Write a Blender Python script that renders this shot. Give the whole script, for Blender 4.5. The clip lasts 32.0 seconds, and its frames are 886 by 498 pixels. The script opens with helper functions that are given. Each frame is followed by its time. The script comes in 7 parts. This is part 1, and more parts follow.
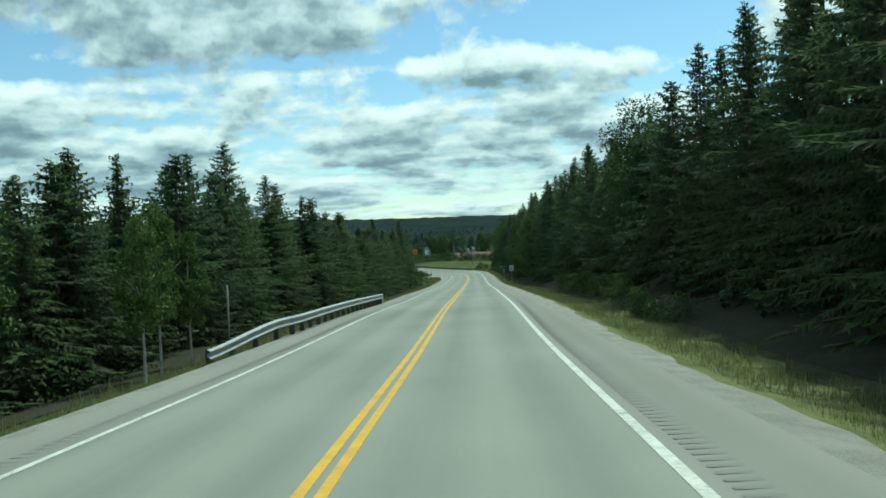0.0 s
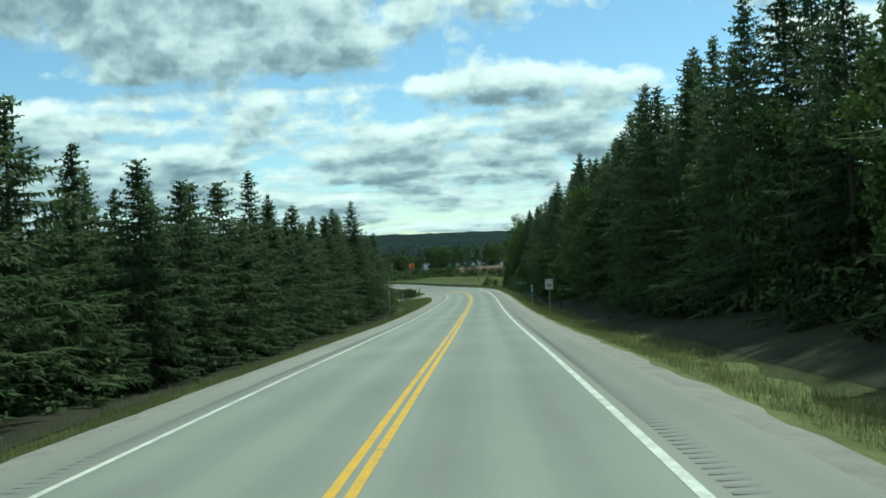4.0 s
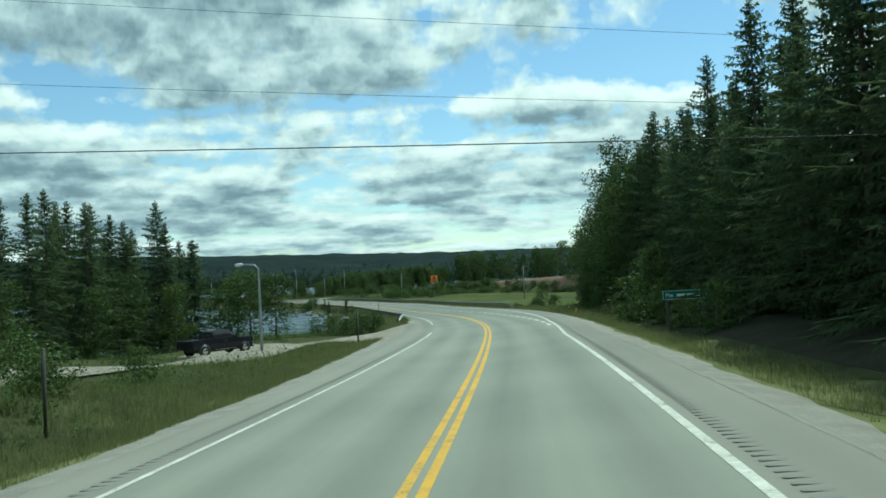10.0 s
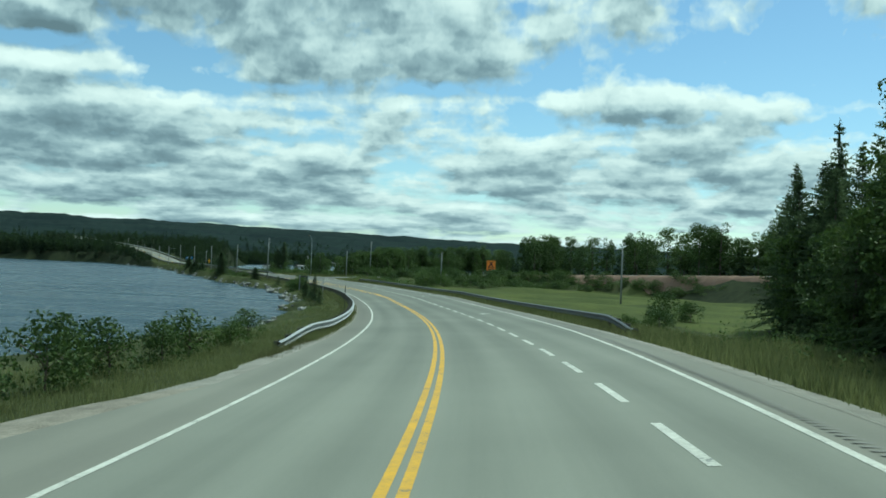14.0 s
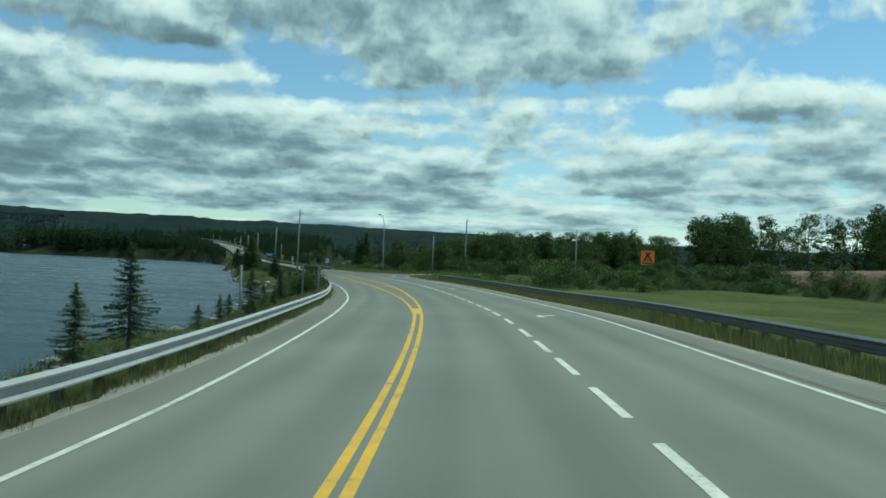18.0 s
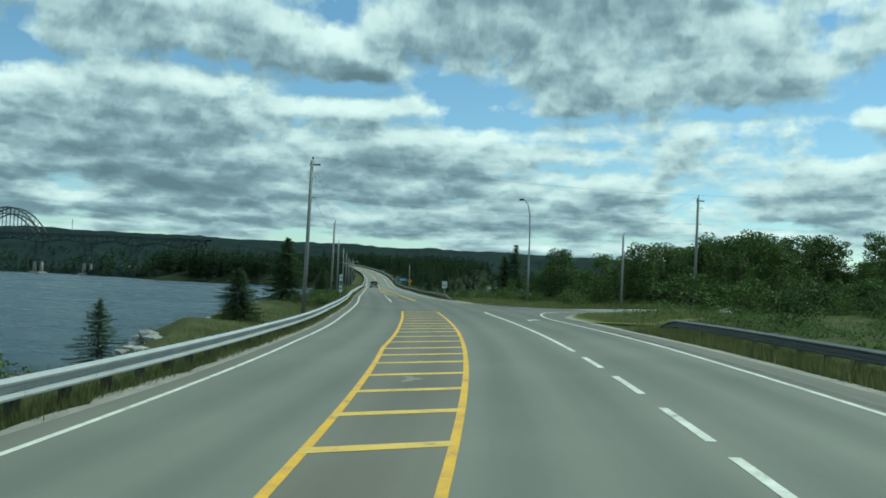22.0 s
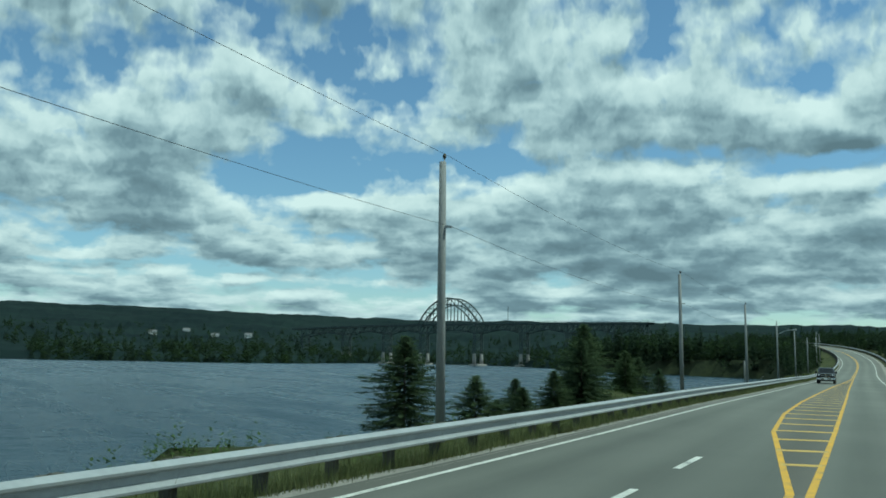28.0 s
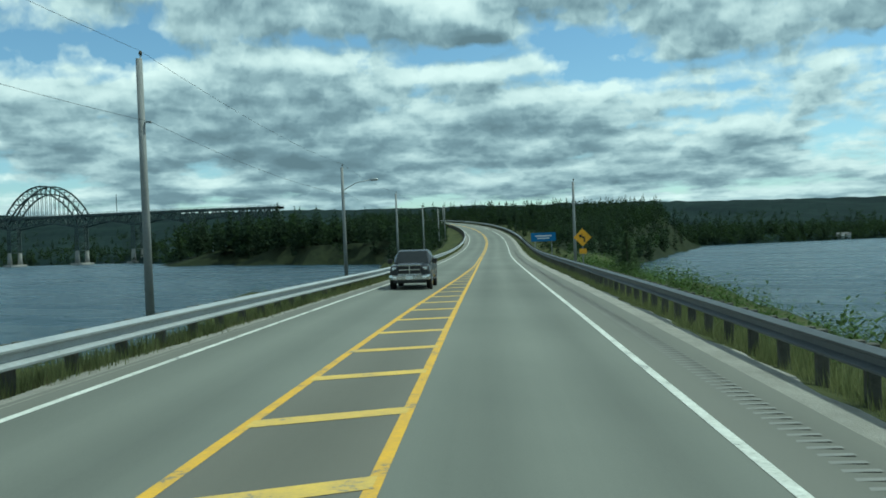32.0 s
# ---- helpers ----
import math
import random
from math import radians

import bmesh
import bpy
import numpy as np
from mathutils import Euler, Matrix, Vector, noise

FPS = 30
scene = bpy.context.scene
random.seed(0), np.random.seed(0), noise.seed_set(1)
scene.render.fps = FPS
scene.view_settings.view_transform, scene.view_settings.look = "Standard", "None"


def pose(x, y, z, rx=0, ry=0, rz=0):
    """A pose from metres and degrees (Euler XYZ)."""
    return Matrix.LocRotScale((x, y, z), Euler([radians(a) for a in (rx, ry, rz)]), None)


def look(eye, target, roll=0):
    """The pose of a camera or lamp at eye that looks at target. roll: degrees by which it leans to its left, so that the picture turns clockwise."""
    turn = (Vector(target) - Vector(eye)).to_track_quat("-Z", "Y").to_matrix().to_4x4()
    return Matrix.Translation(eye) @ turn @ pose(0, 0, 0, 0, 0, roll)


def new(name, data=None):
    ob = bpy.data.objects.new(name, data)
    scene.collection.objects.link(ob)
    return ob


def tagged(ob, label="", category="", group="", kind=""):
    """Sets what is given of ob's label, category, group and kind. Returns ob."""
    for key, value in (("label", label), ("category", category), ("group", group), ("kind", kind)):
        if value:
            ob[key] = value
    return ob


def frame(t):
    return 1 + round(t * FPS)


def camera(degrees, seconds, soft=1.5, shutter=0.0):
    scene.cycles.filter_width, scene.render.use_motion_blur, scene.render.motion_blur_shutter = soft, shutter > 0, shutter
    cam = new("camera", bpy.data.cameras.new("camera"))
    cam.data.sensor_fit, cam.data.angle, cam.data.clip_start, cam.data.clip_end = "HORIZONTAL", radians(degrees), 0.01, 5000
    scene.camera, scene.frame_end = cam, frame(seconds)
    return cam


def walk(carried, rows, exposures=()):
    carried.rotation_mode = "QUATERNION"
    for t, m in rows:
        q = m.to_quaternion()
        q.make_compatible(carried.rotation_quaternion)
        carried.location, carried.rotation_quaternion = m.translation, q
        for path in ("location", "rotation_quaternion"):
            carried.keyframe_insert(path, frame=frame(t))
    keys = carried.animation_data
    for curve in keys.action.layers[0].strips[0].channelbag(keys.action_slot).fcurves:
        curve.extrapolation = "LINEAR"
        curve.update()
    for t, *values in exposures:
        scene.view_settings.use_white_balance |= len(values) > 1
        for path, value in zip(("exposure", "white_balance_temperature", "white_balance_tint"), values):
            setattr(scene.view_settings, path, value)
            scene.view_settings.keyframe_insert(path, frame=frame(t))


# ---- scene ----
cam = camera(52.90, 32.0, soft=1.7)
walk(cam, [
    (0.0, pose(1.637, 0.012, 2.199, 89.045, 2.797, 1.831)),
    (1.0, pose(1.643, 18.378, 1.380, 89.766, 2.398, 2.192)),
    (2.0, pose(1.698, 36.925, 0.688, 89.846, 2.212, 2.058)),
    (5.0, pose(1.811, 94.608, -1.778, 90.408, 3.174, 2.382)),
    (6.0, pose(1.856, 114.624, -2.723, 90.736, 3.247, 2.527)),
    (7.0, pose(1.959, 134.890, -3.634, 91.361, 3.261, 3.005)),
    (8.0, pose(2.007, 155.263, -4.452, 91.590, 2.867, 3.145)),
    (9.0, pose(2.009, 175.699, -5.180, 91.191, 2.706, 3.673)),
    (10.0, pose(1.816, 196.148, -5.803, 91.579, 2.901, 5.229)),
    (11.0, pose(1.559, 216.561, -6.345, 92.125, 2.754, 6.200)),
    (12.0, pose(0.870, 236.871, -6.887, 92.298, -0.127, 6.628)),
    (13.0, pose(-0.107, 257.156, -7.475, 90.764, -1.051, 7.779)),
    (14.0, pose(-1.716, 277.475, -8.115, 91.008, -2.181, 9.925)),
    (17.0, pose(-12.143, 338.643, -9.867, 91.066, -2.217, 15.788)),
    (18.0, pose(-17.407, 358.818, -10.298, 90.868, -2.167, 17.904)),
    (19.0, pose(-23.513, 378.568, -10.547, 89.706, -2.904, 20.154)),
    (20.0, pose(-30.094, 397.789, -10.611, 91.227, -4.369, 23.701)),
    (21.0, pose(-37.244, 416.617, -10.805, 91.576, -3.610, 26.799)),
    (22.0, pose(-45.206, 435.109, -10.884, 92.297, -2.297, 28.646)),
    (23.0, pose(-53.887, 453.031, -10.896, 91.705, -2.940, 31.331)),
    (24.0, pose(-62.831, 470.344, -10.865, 91.778, -2.173, 33.811)),
    (25.0, pose(-72.387, 486.991, -10.812, 93.761, -0.303, 36.249)),
    (25.5, pose(-77.489, 495.039, -10.748, 95.124, -0.890, 38.824)),
    (26.0, pose(-82.650, 502.994, -10.673, 97.109, -1.451, 44.090)),
    (26.5, pose(-87.773, 510.846, -10.630, 98.084, -1.364, 49.832)),
    (28.5, pose(-107.645, 540.700, -10.673, 96.886, -1.149, 59.480)),
    (29.0, pose(-112.449, 547.879, -10.688, 96.976, -1.120, 59.390)),
    (29.5, pose(-117.189, 554.983, -10.668, 96.023, -1.028, 59.349)),
    (30.0, pose(-121.883, 561.996, -10.624, 94.890, -0.954, 57.602)),
    (30.5, pose(-126.554, 569.021, -10.585, 93.546, 0.493, 52.818)),
    (31.0, pose(-131.286, 576.116, -10.570, 92.481, 1.909, 44.894)),
    (31.5, pose(-136.156, 583.230, -10.563, 91.121, 1.906, 39.332)),
    (32.0, pose(-141.084, 590.417, -10.549, 89.843, 1.935, 37.090)),
], exposures=[(0.0, 0.19, 5880, -20), (9.0, 0.19, 5880, -20), (13.0, 0.11, 5850, -20), (18.0, -0.07, 5780, -20), (24.0, 0.04, 5800, -20), (27.0, -0.14, 5650, -20), (29.0, -0.14, 5720, -20), (32.0, 0.0, 5700, -20)])
# the road's line: knots every 25 m of heading, height; every 50 m of bank
HEADING = [0.01, 0, -0.11, -0.24, -0.23, -0.13, 0.02, -0.13, -0.2, 0.07, 1.08, 2.62, 5.96, 9.06, 11.81, 14.64, 17.07, 19.32, 22.19,
    25.03, 28.47, 31.76, 33.26, 33.82, 33.88, 34.13, 34.26, 34.13, 34.04, 34.04, 33.85, 33.5, 33.49, 34.11, 35.44, 37.4,
    39.84, 42.57, 45.27, 47.63, 49.39, 50.36, 54, 60, 67, 74, 81, 88, 94, 99, 103, 106, 107, 108, 108, 108, 108, 108, 108,
    108]
HEIGHT = [0.74, 0, -1.1, -1.96, -3.1, -4.22, -5.4, -6.46, -7.38, -8.14, -8.8, -9.47, -10.26, -10.98, -11.71, -12.32, -12.71,
    -12.79, -13.01, -13.07, -13.05, -12.99, -12.81, -12.79, -12.82, -12.71, -12.67, -12.54, -12.48, -12.37, -12.19, -11.83,
    -11.18, -10.23, -9.05, -7.71, -6.26, -4.8, -3.44, -2.19, -1.04, -0.01, 1.6, 3.2, 4.9, 6.6, 8.4, 10.2, 11.8, 13.2, 14.4,
    15.4, 16.2, 16.8, 17.2, 17.6, 17.8, 18, 18, 18]
BANK = [-1.22, -1.27, -1.56, -1.19, -2.04, -3.61, -4, -2.71, -2.48, -1.36, -1.53, -0.5, 1.92, 2.38, 1.05, 0.59, 0.22, 0.04,
    -0.02, -0.03, -0.03, -0.04, -0.08, -0.14, -0.22, -0.28, -0.33, -0.36, -0.37, -0.38]
LEFT_EDGE = [4.38, 4.41, 4.3, 4.08, 4.05, 4.33, 4.49, 4.45, 4.53, 4.6, 4.25, 4.02, 4.1, 3.98, 3.94, 3.85, 3.7, 4.02, 4.59, 5.43,
    6.23, 6.53, 6.27, 6.3, 5.89, 5.51, 4.98, 4.5, 4.18, 4.08, 4.02, 3.88, 3.77, 3.78]

STEP = 2.0
S_AXIS = np.arange(-60.0, 1440.0, STEP)


def glide(knots, first, gap, s):
    """Catmull-Rom through evenly spaced knots."""
    y = np.array([2 * knots[0] - knots[1], *knots, 2 * knots[-1] - knots[-2]], float)
    u = np.clip((np.asarray(s, float) - first) / gap, 0, len(knots) - 1.0001)
    i = u.astype(int)
    f = u - i
    a, b, c, d = y[i], y[i + 1], y[i + 2], y[i + 3]
    return b + 0.5 * f * (c - a + f * (2 * a - 5 * b + 4 * c - d + f * (3 * (b - c) + d - a)))


ROAD_H = np.radians(glide(HEADING, -25, 25, S_AXIS))
ROAD_Z = glide(HEIGHT, -25, 25, S_AXIS)
ROAD_B = np.radians(np.interp(S_AXIS, np.arange(len(BANK)) * 50.0 - 25, BANK))
ROAD_X = np.concatenate([[0], np.cumsum(-(np.sin(ROAD_H[1:]) + np.sin(ROAD_H[:-1])) / 2 * STEP)])
ROAD_Y = np.concatenate([[0], np.cumsum((np.cos(ROAD_H[1:]) + np.cos(ROAD_H[:-1])) / 2 * STEP)])
zero = int(np.searchsorted(S_AXIS, 0))
ROAD_X -= ROAD_X[zero]
ROAD_Y -= ROAD_Y[zero]
WATER = -14.7
LANE = 3.65


def along(table, s):
    return np.interp(s, S_AXIS, table)


def left_line(s):
    return -np.interp(s, np.arange(len(LEFT_EDGE)) * 25.0 - 25, LEFT_EDGE)


def right_line(s):
    """The outer white line: the lane's edge, widened by the turning lane."""
    return LANE + np.interp(s, [238, 247, 251, 256, 262, 275, 300, 325, 350, 420, 450, 475, 500, 507, 511, 515, 518, 528, 530, 533, 537, 545, 560], [0, 0.3, 0.43, 0.55, 0.8, 1.37, 2.45, 3.6, 4.05, 4.3, 4.0, 3.75, 3.3, 4.2, 5.3, 7.0, 9.0, 8.0, 4.6, 1.9, 0.9, 0.4, 0.0])


def place(s, u, z=None, dz=0.0):
    """World points at s metres along the road and u metres to the right of its yellow line."""
    s, u = np.broadcast_arrays(np.asarray(s, float), np.asarray(u, float))
    h = along(ROAD_H, s)
    zz = along(ROAD_Z, s) - np.clip(u, -9, 9) * np.tan(along(ROAD_B, s)) if z is None else np.broadcast_to(z, s.shape)
    return np.stack([along(ROAD_X, s) + u * np.cos(h), along(ROAD_Y, s) + u * np.sin(h), zz + dz], -1)


def paved_left(s):
    return left_line(s) - np.interp(s, [0, 200, 225, 248, 262, 290, 300, 320, 420, 460], [1.5, 1.5, 1.7, 2.4, 2.9, 2.9, 1.5, 1.3, 1.2, 0.6])


def paved_right(s):
    return right_line(s) + np.interp(s, [0, 235, 330, 500, 520, 560, 590, 610], [1.6, 1.6, 1.3, 1.3, 1.0, 1.2, 1.35, 1.5])


def smooth(x):
    x = np.clip(x, 0, 1)
    return x * x * (3 - 2 * x)


SIDE_SU = np.array([(521, 6.0, -12.85), (522.5, 14, -12.75), (524.5, 26, -12.4), (523, 42, -11.3), (516, 60, -10.4), (503, 78, -9.7)])
SIDE = np.concatenate([place(SIDE_SU[:, 0], SIDE_SU[:, 1], SIDE_SU[:, 2]), [(24, 490, -8.4), (62, 440, -7.0)]])


def side_road(k):
    """The side road's line, k from 0 at the junction to 1."""
    q = np.clip(np.asarray(k, float), 0, 1) * (len(SIDE) - 1)
    return np.stack([np.interp(q, np.arange(len(SIDE)), SIDE[:, a]) for a in range(3)], -1)


SIDE_FINE = side_road(np.linspace(0, 1, 90))


def ground(s, u):
    """The ground's height beside the road."""
    s, u = np.broadcast_arrays(np.asarray(s, float), np.asarray(u, float))
    if s.ndim == 0:
        return ground(s[None], u[None])[0]
    zr = along(ROAD_Z, s)
    bank = np.tan(along(ROAD_B, s))
    le, re = paved_left(s), paved_right(s)
    el, er = le - u, u - re
    wob = 0.25 * np.sin(s * 0.11 + u * 0.23) + 0.18 * np.sin(s * 0.31 - u * 0.17)
    # left of the road
    a = np.interp(s, [0, 200, 240, 300, 330], [-0.7, -0.6, -0.35, -0.4, -0.5])
    b = np.interp(s, [0, 150, 215, 260, 320, 480, 700], [-1.3, -1.0, 0.2, -0.45, -0.7, 0.1, 0.1])
    c = np.interp(s, [0, 200, 260, 290, 330], [-1.0, 0.0, -0.5, -1.2, -1.5])
    zl = np.where(el < 3, a * smooth(el / 3), np.where(el < 8, a + (b - a) * smooth((el - 3) / 5), b + (c - b) * smooth((el - 8) / 25)))
    zl = zr - np.clip(le, -9, 9) * bank + zl + wob * smooth((el - 2) / 6)
    low = smooth((s - 790) / 60) * smooth((el - 4) / 26)
    zl = zl * (1 - low) + np.minimum(zl, WATER + 6.0) * low
    shore = np.interp(s, [150, 215, 255, 285, 302, 318, 330, 380, 420, 445, 500, 536, 550, 585, 600, 620, 640, 740, 800, 860, 900, 1000, 1100, 1200], [150, 60, 52, 46, 28, 17, 12, 9, 8.5, 7.5, 9.5, 11, 8, 8.5, 10, 8, 6.5, 7, 14, 22, 45, 80, 120, 150])
    shore = shore + 1.2 * np.sin(s * 0.21) + 0.8 * np.sin(s * 0.53)
    w = smooth((shore - el) / np.interp(s, [200, 300, 330, 470, 500], [14, 9, 7.5, 7.5, 4.5]) + 0.35)
    zl = (WATER - 2.0) + (zl - WATER + 2.0) * w
    # right of the road
    a = np.interp(s, [0, 240, 300, 488, 495, 520, 545, 600], [-0.45, -0.45, -0.5, -0.32, -0.03, -0.03, -0.3, -0.5])
    b = np.interp(s, [0, 240, 290, 330, 460, 500, 560, 600, 700], [0.5, 0.5, -0.2, -0.9, -0.8, 0.4, 0.6, -0.4, 0.2])
    c = np.interp(s, [0, 240, 300, 345, 470, 500, 520, 600], [3.5, 2.5, 1.2, -0.9, -0.8, 0.3, 1.5, 0.5])
    zg = np.where(er < 3, a * smooth(er / 3), np.where(er < 8, a + (b - a) * smooth((er - 3) / 5), b + (c - b) * smooth((er - 8) / 30)))
    zg = zr - np.clip(re, -9, 9) * bank + zg + wob * smooth((er - 2) / 6)
    shore = np.interp(s, [560, 595, 625, 638, 650, 668, 705, 742, 780, 820, 868, 1000], [400, 140, 70, 34, 9.8, 9.2, 10, 13.5, 20, 31, 45, 110])
    shore = shore + 1.0 * np.sin(s * 0.19) + 0.7 * np.sin(s * 0.47)
    w = smooth((shore + np.interp(s, [638, 650], [0, 1.5]) - er) / np.interp(s, [638, 650], [5, 11]) + 0.35)
    zg = (WATER - 2.0) + (zg - WATER + 2.0) * w
    z = np.where(el > 0, zl, np.where(er > 0, zg, zr - u * bank)) - 0.07 - np.where((el < 0) & (er < 0), 0.15, 0)
    # the bank that carries the side road
    near = (s > 380) & (s < 620) & (er > -4) & (u < 200)
    if near.any():
        p = place(s[near], u[near])
        d = np.hypot(p[:, None, 0] - SIDE_FINE[None, :, 0], p[:, None, 1] - SIDE_FINE[None, :, 1])
        j = d.argmin(1)
        dist = d[np.arange(len(j)), j]
        target = SIDE_FINE[j, 2] - 0.12
        across = SIDE_FINE[np.minimum(j + 1, 89), :2] - SIDE_FINE[np.maximum(j - 1, 0), :2]
        away = p[:, :2] - SIDE_FINE[j, :2]
        beyond = across[:, 0] * away[:, 1] - across[:, 1] * away[:, 0] > 0
        k = np.where(beyond, smooth((62.0 - dist) / 20.0), smooth((9.5 - dist) / 5.0)) * smooth((er[near] + 1) / 4)
        z[near] = z[near] * (1 - k) + target * k
    return z


def on_ground(s, u, sink=0.05):
    p = place(s, u)
    return Vector((float(p[0]), float(p[1]), float(ground(s, u)) - sink))

# ---- sky and sun ----
SUN_AZ, SUN_EL = 37.0, 58.0  # degrees clockwise from +y, degrees up
world = bpy.data.worlds.new("sky")
scene.world = world
world.use_nodes = True


def wire(tree, kind, inputs=()):
    """A node with its inputs linked or set."""
    n = tree.nodes.new(kind)
    for key, value in dict(inputs).items():
        if isinstance(value, bpy.types.NodeSocket):
            tree.links.new(value, n.inputs[key])
        else:
            n.inputs[key].default_value = value
    return n


def calc(tree, op, a, b=0.0, c=0.0):
    n = tree.nodes.new("ShaderNodeMath")
    n.operation = op
    for i, value in enumerate((a, b, c)):
        if isinstance(value, bpy.types.NodeSocket):
            tree.links.new(value, n.inputs[i])
        else:
            n.inputs[i].default_value = value
    return n.outputs[0]


def ramp(tree, fac, stops, interpolation="LINEAR"):
    n = tree.nodes.new("ShaderNodeValToRGB")
    n.color_ramp.interpolation = interpolation
    while len(n.color_ramp.elements) < len(stops):
        n.color_ramp.elements.new(0.5)
    for e, (p, c) in zip(n.color_ramp.elements, stops):
        e.position = p
        e.color = (c, c, c, 1) if isinstance(c, (int, float)) else (*c, 1)
    tree.links.new(fac, n.inputs[0])
    return n.outputs["Color"]


# where the cloud cover is heaped up, or torn open: degrees to the left of +y, degrees up, their reach, amount
CLOUD_HEAPS = [
    (30, 5.0, 60, 4.5, 0.075), (14, 15.5, 12, 3.0, 0.10), (48, 18.0, 10, 4.2, 0.15), (25, 18.8, 8, 3.0, 0.12), (72, 17.0, 4.5, 2.0, 0.09),
    (46, 8.6, 13, 3.4, 0.15), (75, 11.8, 7, 1.6, 0.12), (60, 10.0, 6, 1.5, 0.10), (9.7, 14.5, 4.6, 1.4, 0.13), (-6, 8.2, 3.5, 0.9, 0.13),
    (4.3, 5.2, 4.4, 0.6, 0.08), (27, 8.3, 3.5, 1.0, 0.09), (-2.2, 10.6, 3.6, 0.6, 0.12), (33.8, 13.9, 1.7, 0.9, 0.25), (47.5, 4.1, 5, 0.9, 0.09),
    (10, 6.5, 4.0, 0.6, 0.07), (36, 6.8, 7, 0.8, 0.06), (60, 6.5, 8, 0.8, 0.08)]
CLOUD_GAPS = [
    (-9, 13.8, 7.0, 2.8, -0.30), (18.6, 9.2, 2.6, 0.5, -0.18), (5.6, 8.7, 2.4, 0.45, -0.15), (27.8, 12.9, 3.0, 0.8, -0.20), (10, 11.2, 3.4, 0.5, -0.15),
    (45, 13.0, 6.0, 0.7, -0.26), (36, 12.1, 5.0, 0.7, -0.24), (27, 10.6, 5.0, 0.6, -0.24), (57, 12.4, 6.0, 0.9, -0.28), (69, 11.2, 5.0, 1.0, -0.30),
    (35.8, 16.5, 1.5, 1.1, -0.24), (64, 17.0, 3.0, 2.6, -0.20), (20, 1.2, 90, 0.9, -0.06)]


def build_sky():
    t = world.node_tree
    t.nodes.clear()
    sky = wire(t, "ShaderNodeTexSky")
    sky.sky_type, sky.sun_disc, sky.sun_elevation, sky.sun_rotation = "NISHITA", False, radians(SUN_EL), radians(SUN_AZ)
    sky.air_density, sky.dust_density, sky.ozone_density = 1.0, 0.3, 3.0
    blue = wire(t, "ShaderNodeBackground", {"Color": sky.outputs[0], "Strength": 0.115})
    co = wire(t, "ShaderNodeTexCoord")
    sep = wire(t, "ShaderNodeSeparateXYZ", {0: co.outputs["Generated"]})
    x, y, z = sep.outputs[0], sep.outputs[1], sep.outputs[2]
    az = calc(t, "MULTIPLY", calc(t, "ARCTAN2", calc(t, "MULTIPLY", x, -1.0), y), 180 / math.pi)
    el = calc(t, "MULTIPLY", calc(t, "ARCSINE", z), 180 / math.pi)

    def density(rise):
        """Cloud density in this direction, or a little higher up."""
        up = calc(t, "MULTIPLY_ADD", calc(t, "MAXIMUM", z, 0.0), rise, 0.06 * rise)
        lifted = calc(t, "MULTIPLY_ADD", up, 57.3, el)
        level = calc(t, "LOGARITHM", calc(t, "ADD", calc(t, "MAXIMUM", lifted, 0.0), 2.2), math.e)

        def at(across, tall, shift):
            return wire(t, "ShaderNodeCombineXYZ", {0: calc(t, "MULTIPLY", az, across), 1: calc(t, "MULTIPLY", level, tall), 2: shift}).outputs[0]

        # long banks, heaped puffs in them, and their ragged edges
        bank = wire(t, "ShaderNodeTexNoise", {"Vector": at(0.12, 5.0, 3.7), "Scale": 1.0, "Detail": 3.0, "Roughness": 0.5, "Distortion": 0.2})
        bend = wire(t, "ShaderNodeTexNoise", {"Vector": at(0.5, 7.0, 9.1), "Scale": 1.0, "Detail": 3.0, "Roughness": 0.6})
        bent = wire(t, "ShaderNodeVectorMath", {0: at(0.30, 5.5, 0.0), 1: bend.outputs["Color"]}).outputs[0]
        puff = wire(t, "ShaderNodeTexVoronoi", {"Vector": bent, "Scale": 1.0, "Detail": 2.4, "Roughness": 0.45, "Lacunarity": 2.2})
        puff.feature, puff.voronoi_dimensions = "SMOOTH_F1", "2D"
        puff.inputs["Smoothness"].default_value = 0.6
        wisp = wire(t, "ShaderNodeTexNoise", {"Vector": at(1.1, 14.0, 5.3), "Scale": 1.0, "Detail": 6.0, "Roughness": 0.6})
        f = calc(t, "MULTIPLY_ADD", calc(t, "SUBTRACT", bank.outputs[0], 0.5), 0.80, 0.565)
        f = calc(t, "MULTIPLY_ADD", calc(t, "SUBTRACT", 0.42, puff.outputs["Distance"]), 0.22, f)
        f = calc(t, "MULTIPLY_ADD", calc(t, "SUBTRACT", wisp.outputs[0], 0.5), 0.10, f)
        for a0, e0, ra, re, amount in CLOUD_HEAPS + CLOUD_GAPS:
            p = calc(t, "MULTIPLY", calc(t, "SUBTRACT", az, a0), 1 / ra)
            q = calc(t, "MULTIPLY", calc(t, "SUBTRACT", lifted, e0), 1 / re)
            r2 = calc(t, "MULTIPLY_ADD", p, p, calc(t, "MULTIPLY", q, q))
            f = calc(t, "MULTIPLY_ADD", calc(t, "POWER", 2.718, calc(t, "MULTIPLY", r2, -1.0)), amount, f)
        return f

    here, above = density(0.0), density(0.075)
    cover = ramp(t, here, [(0.40, 0.0), (0.45, 0.35), (0.54, 1.0)])
    lit = calc(t, "MULTIPLY_ADD", above, 1.25, calc(t, "MULTIPLY", here, -0.25))
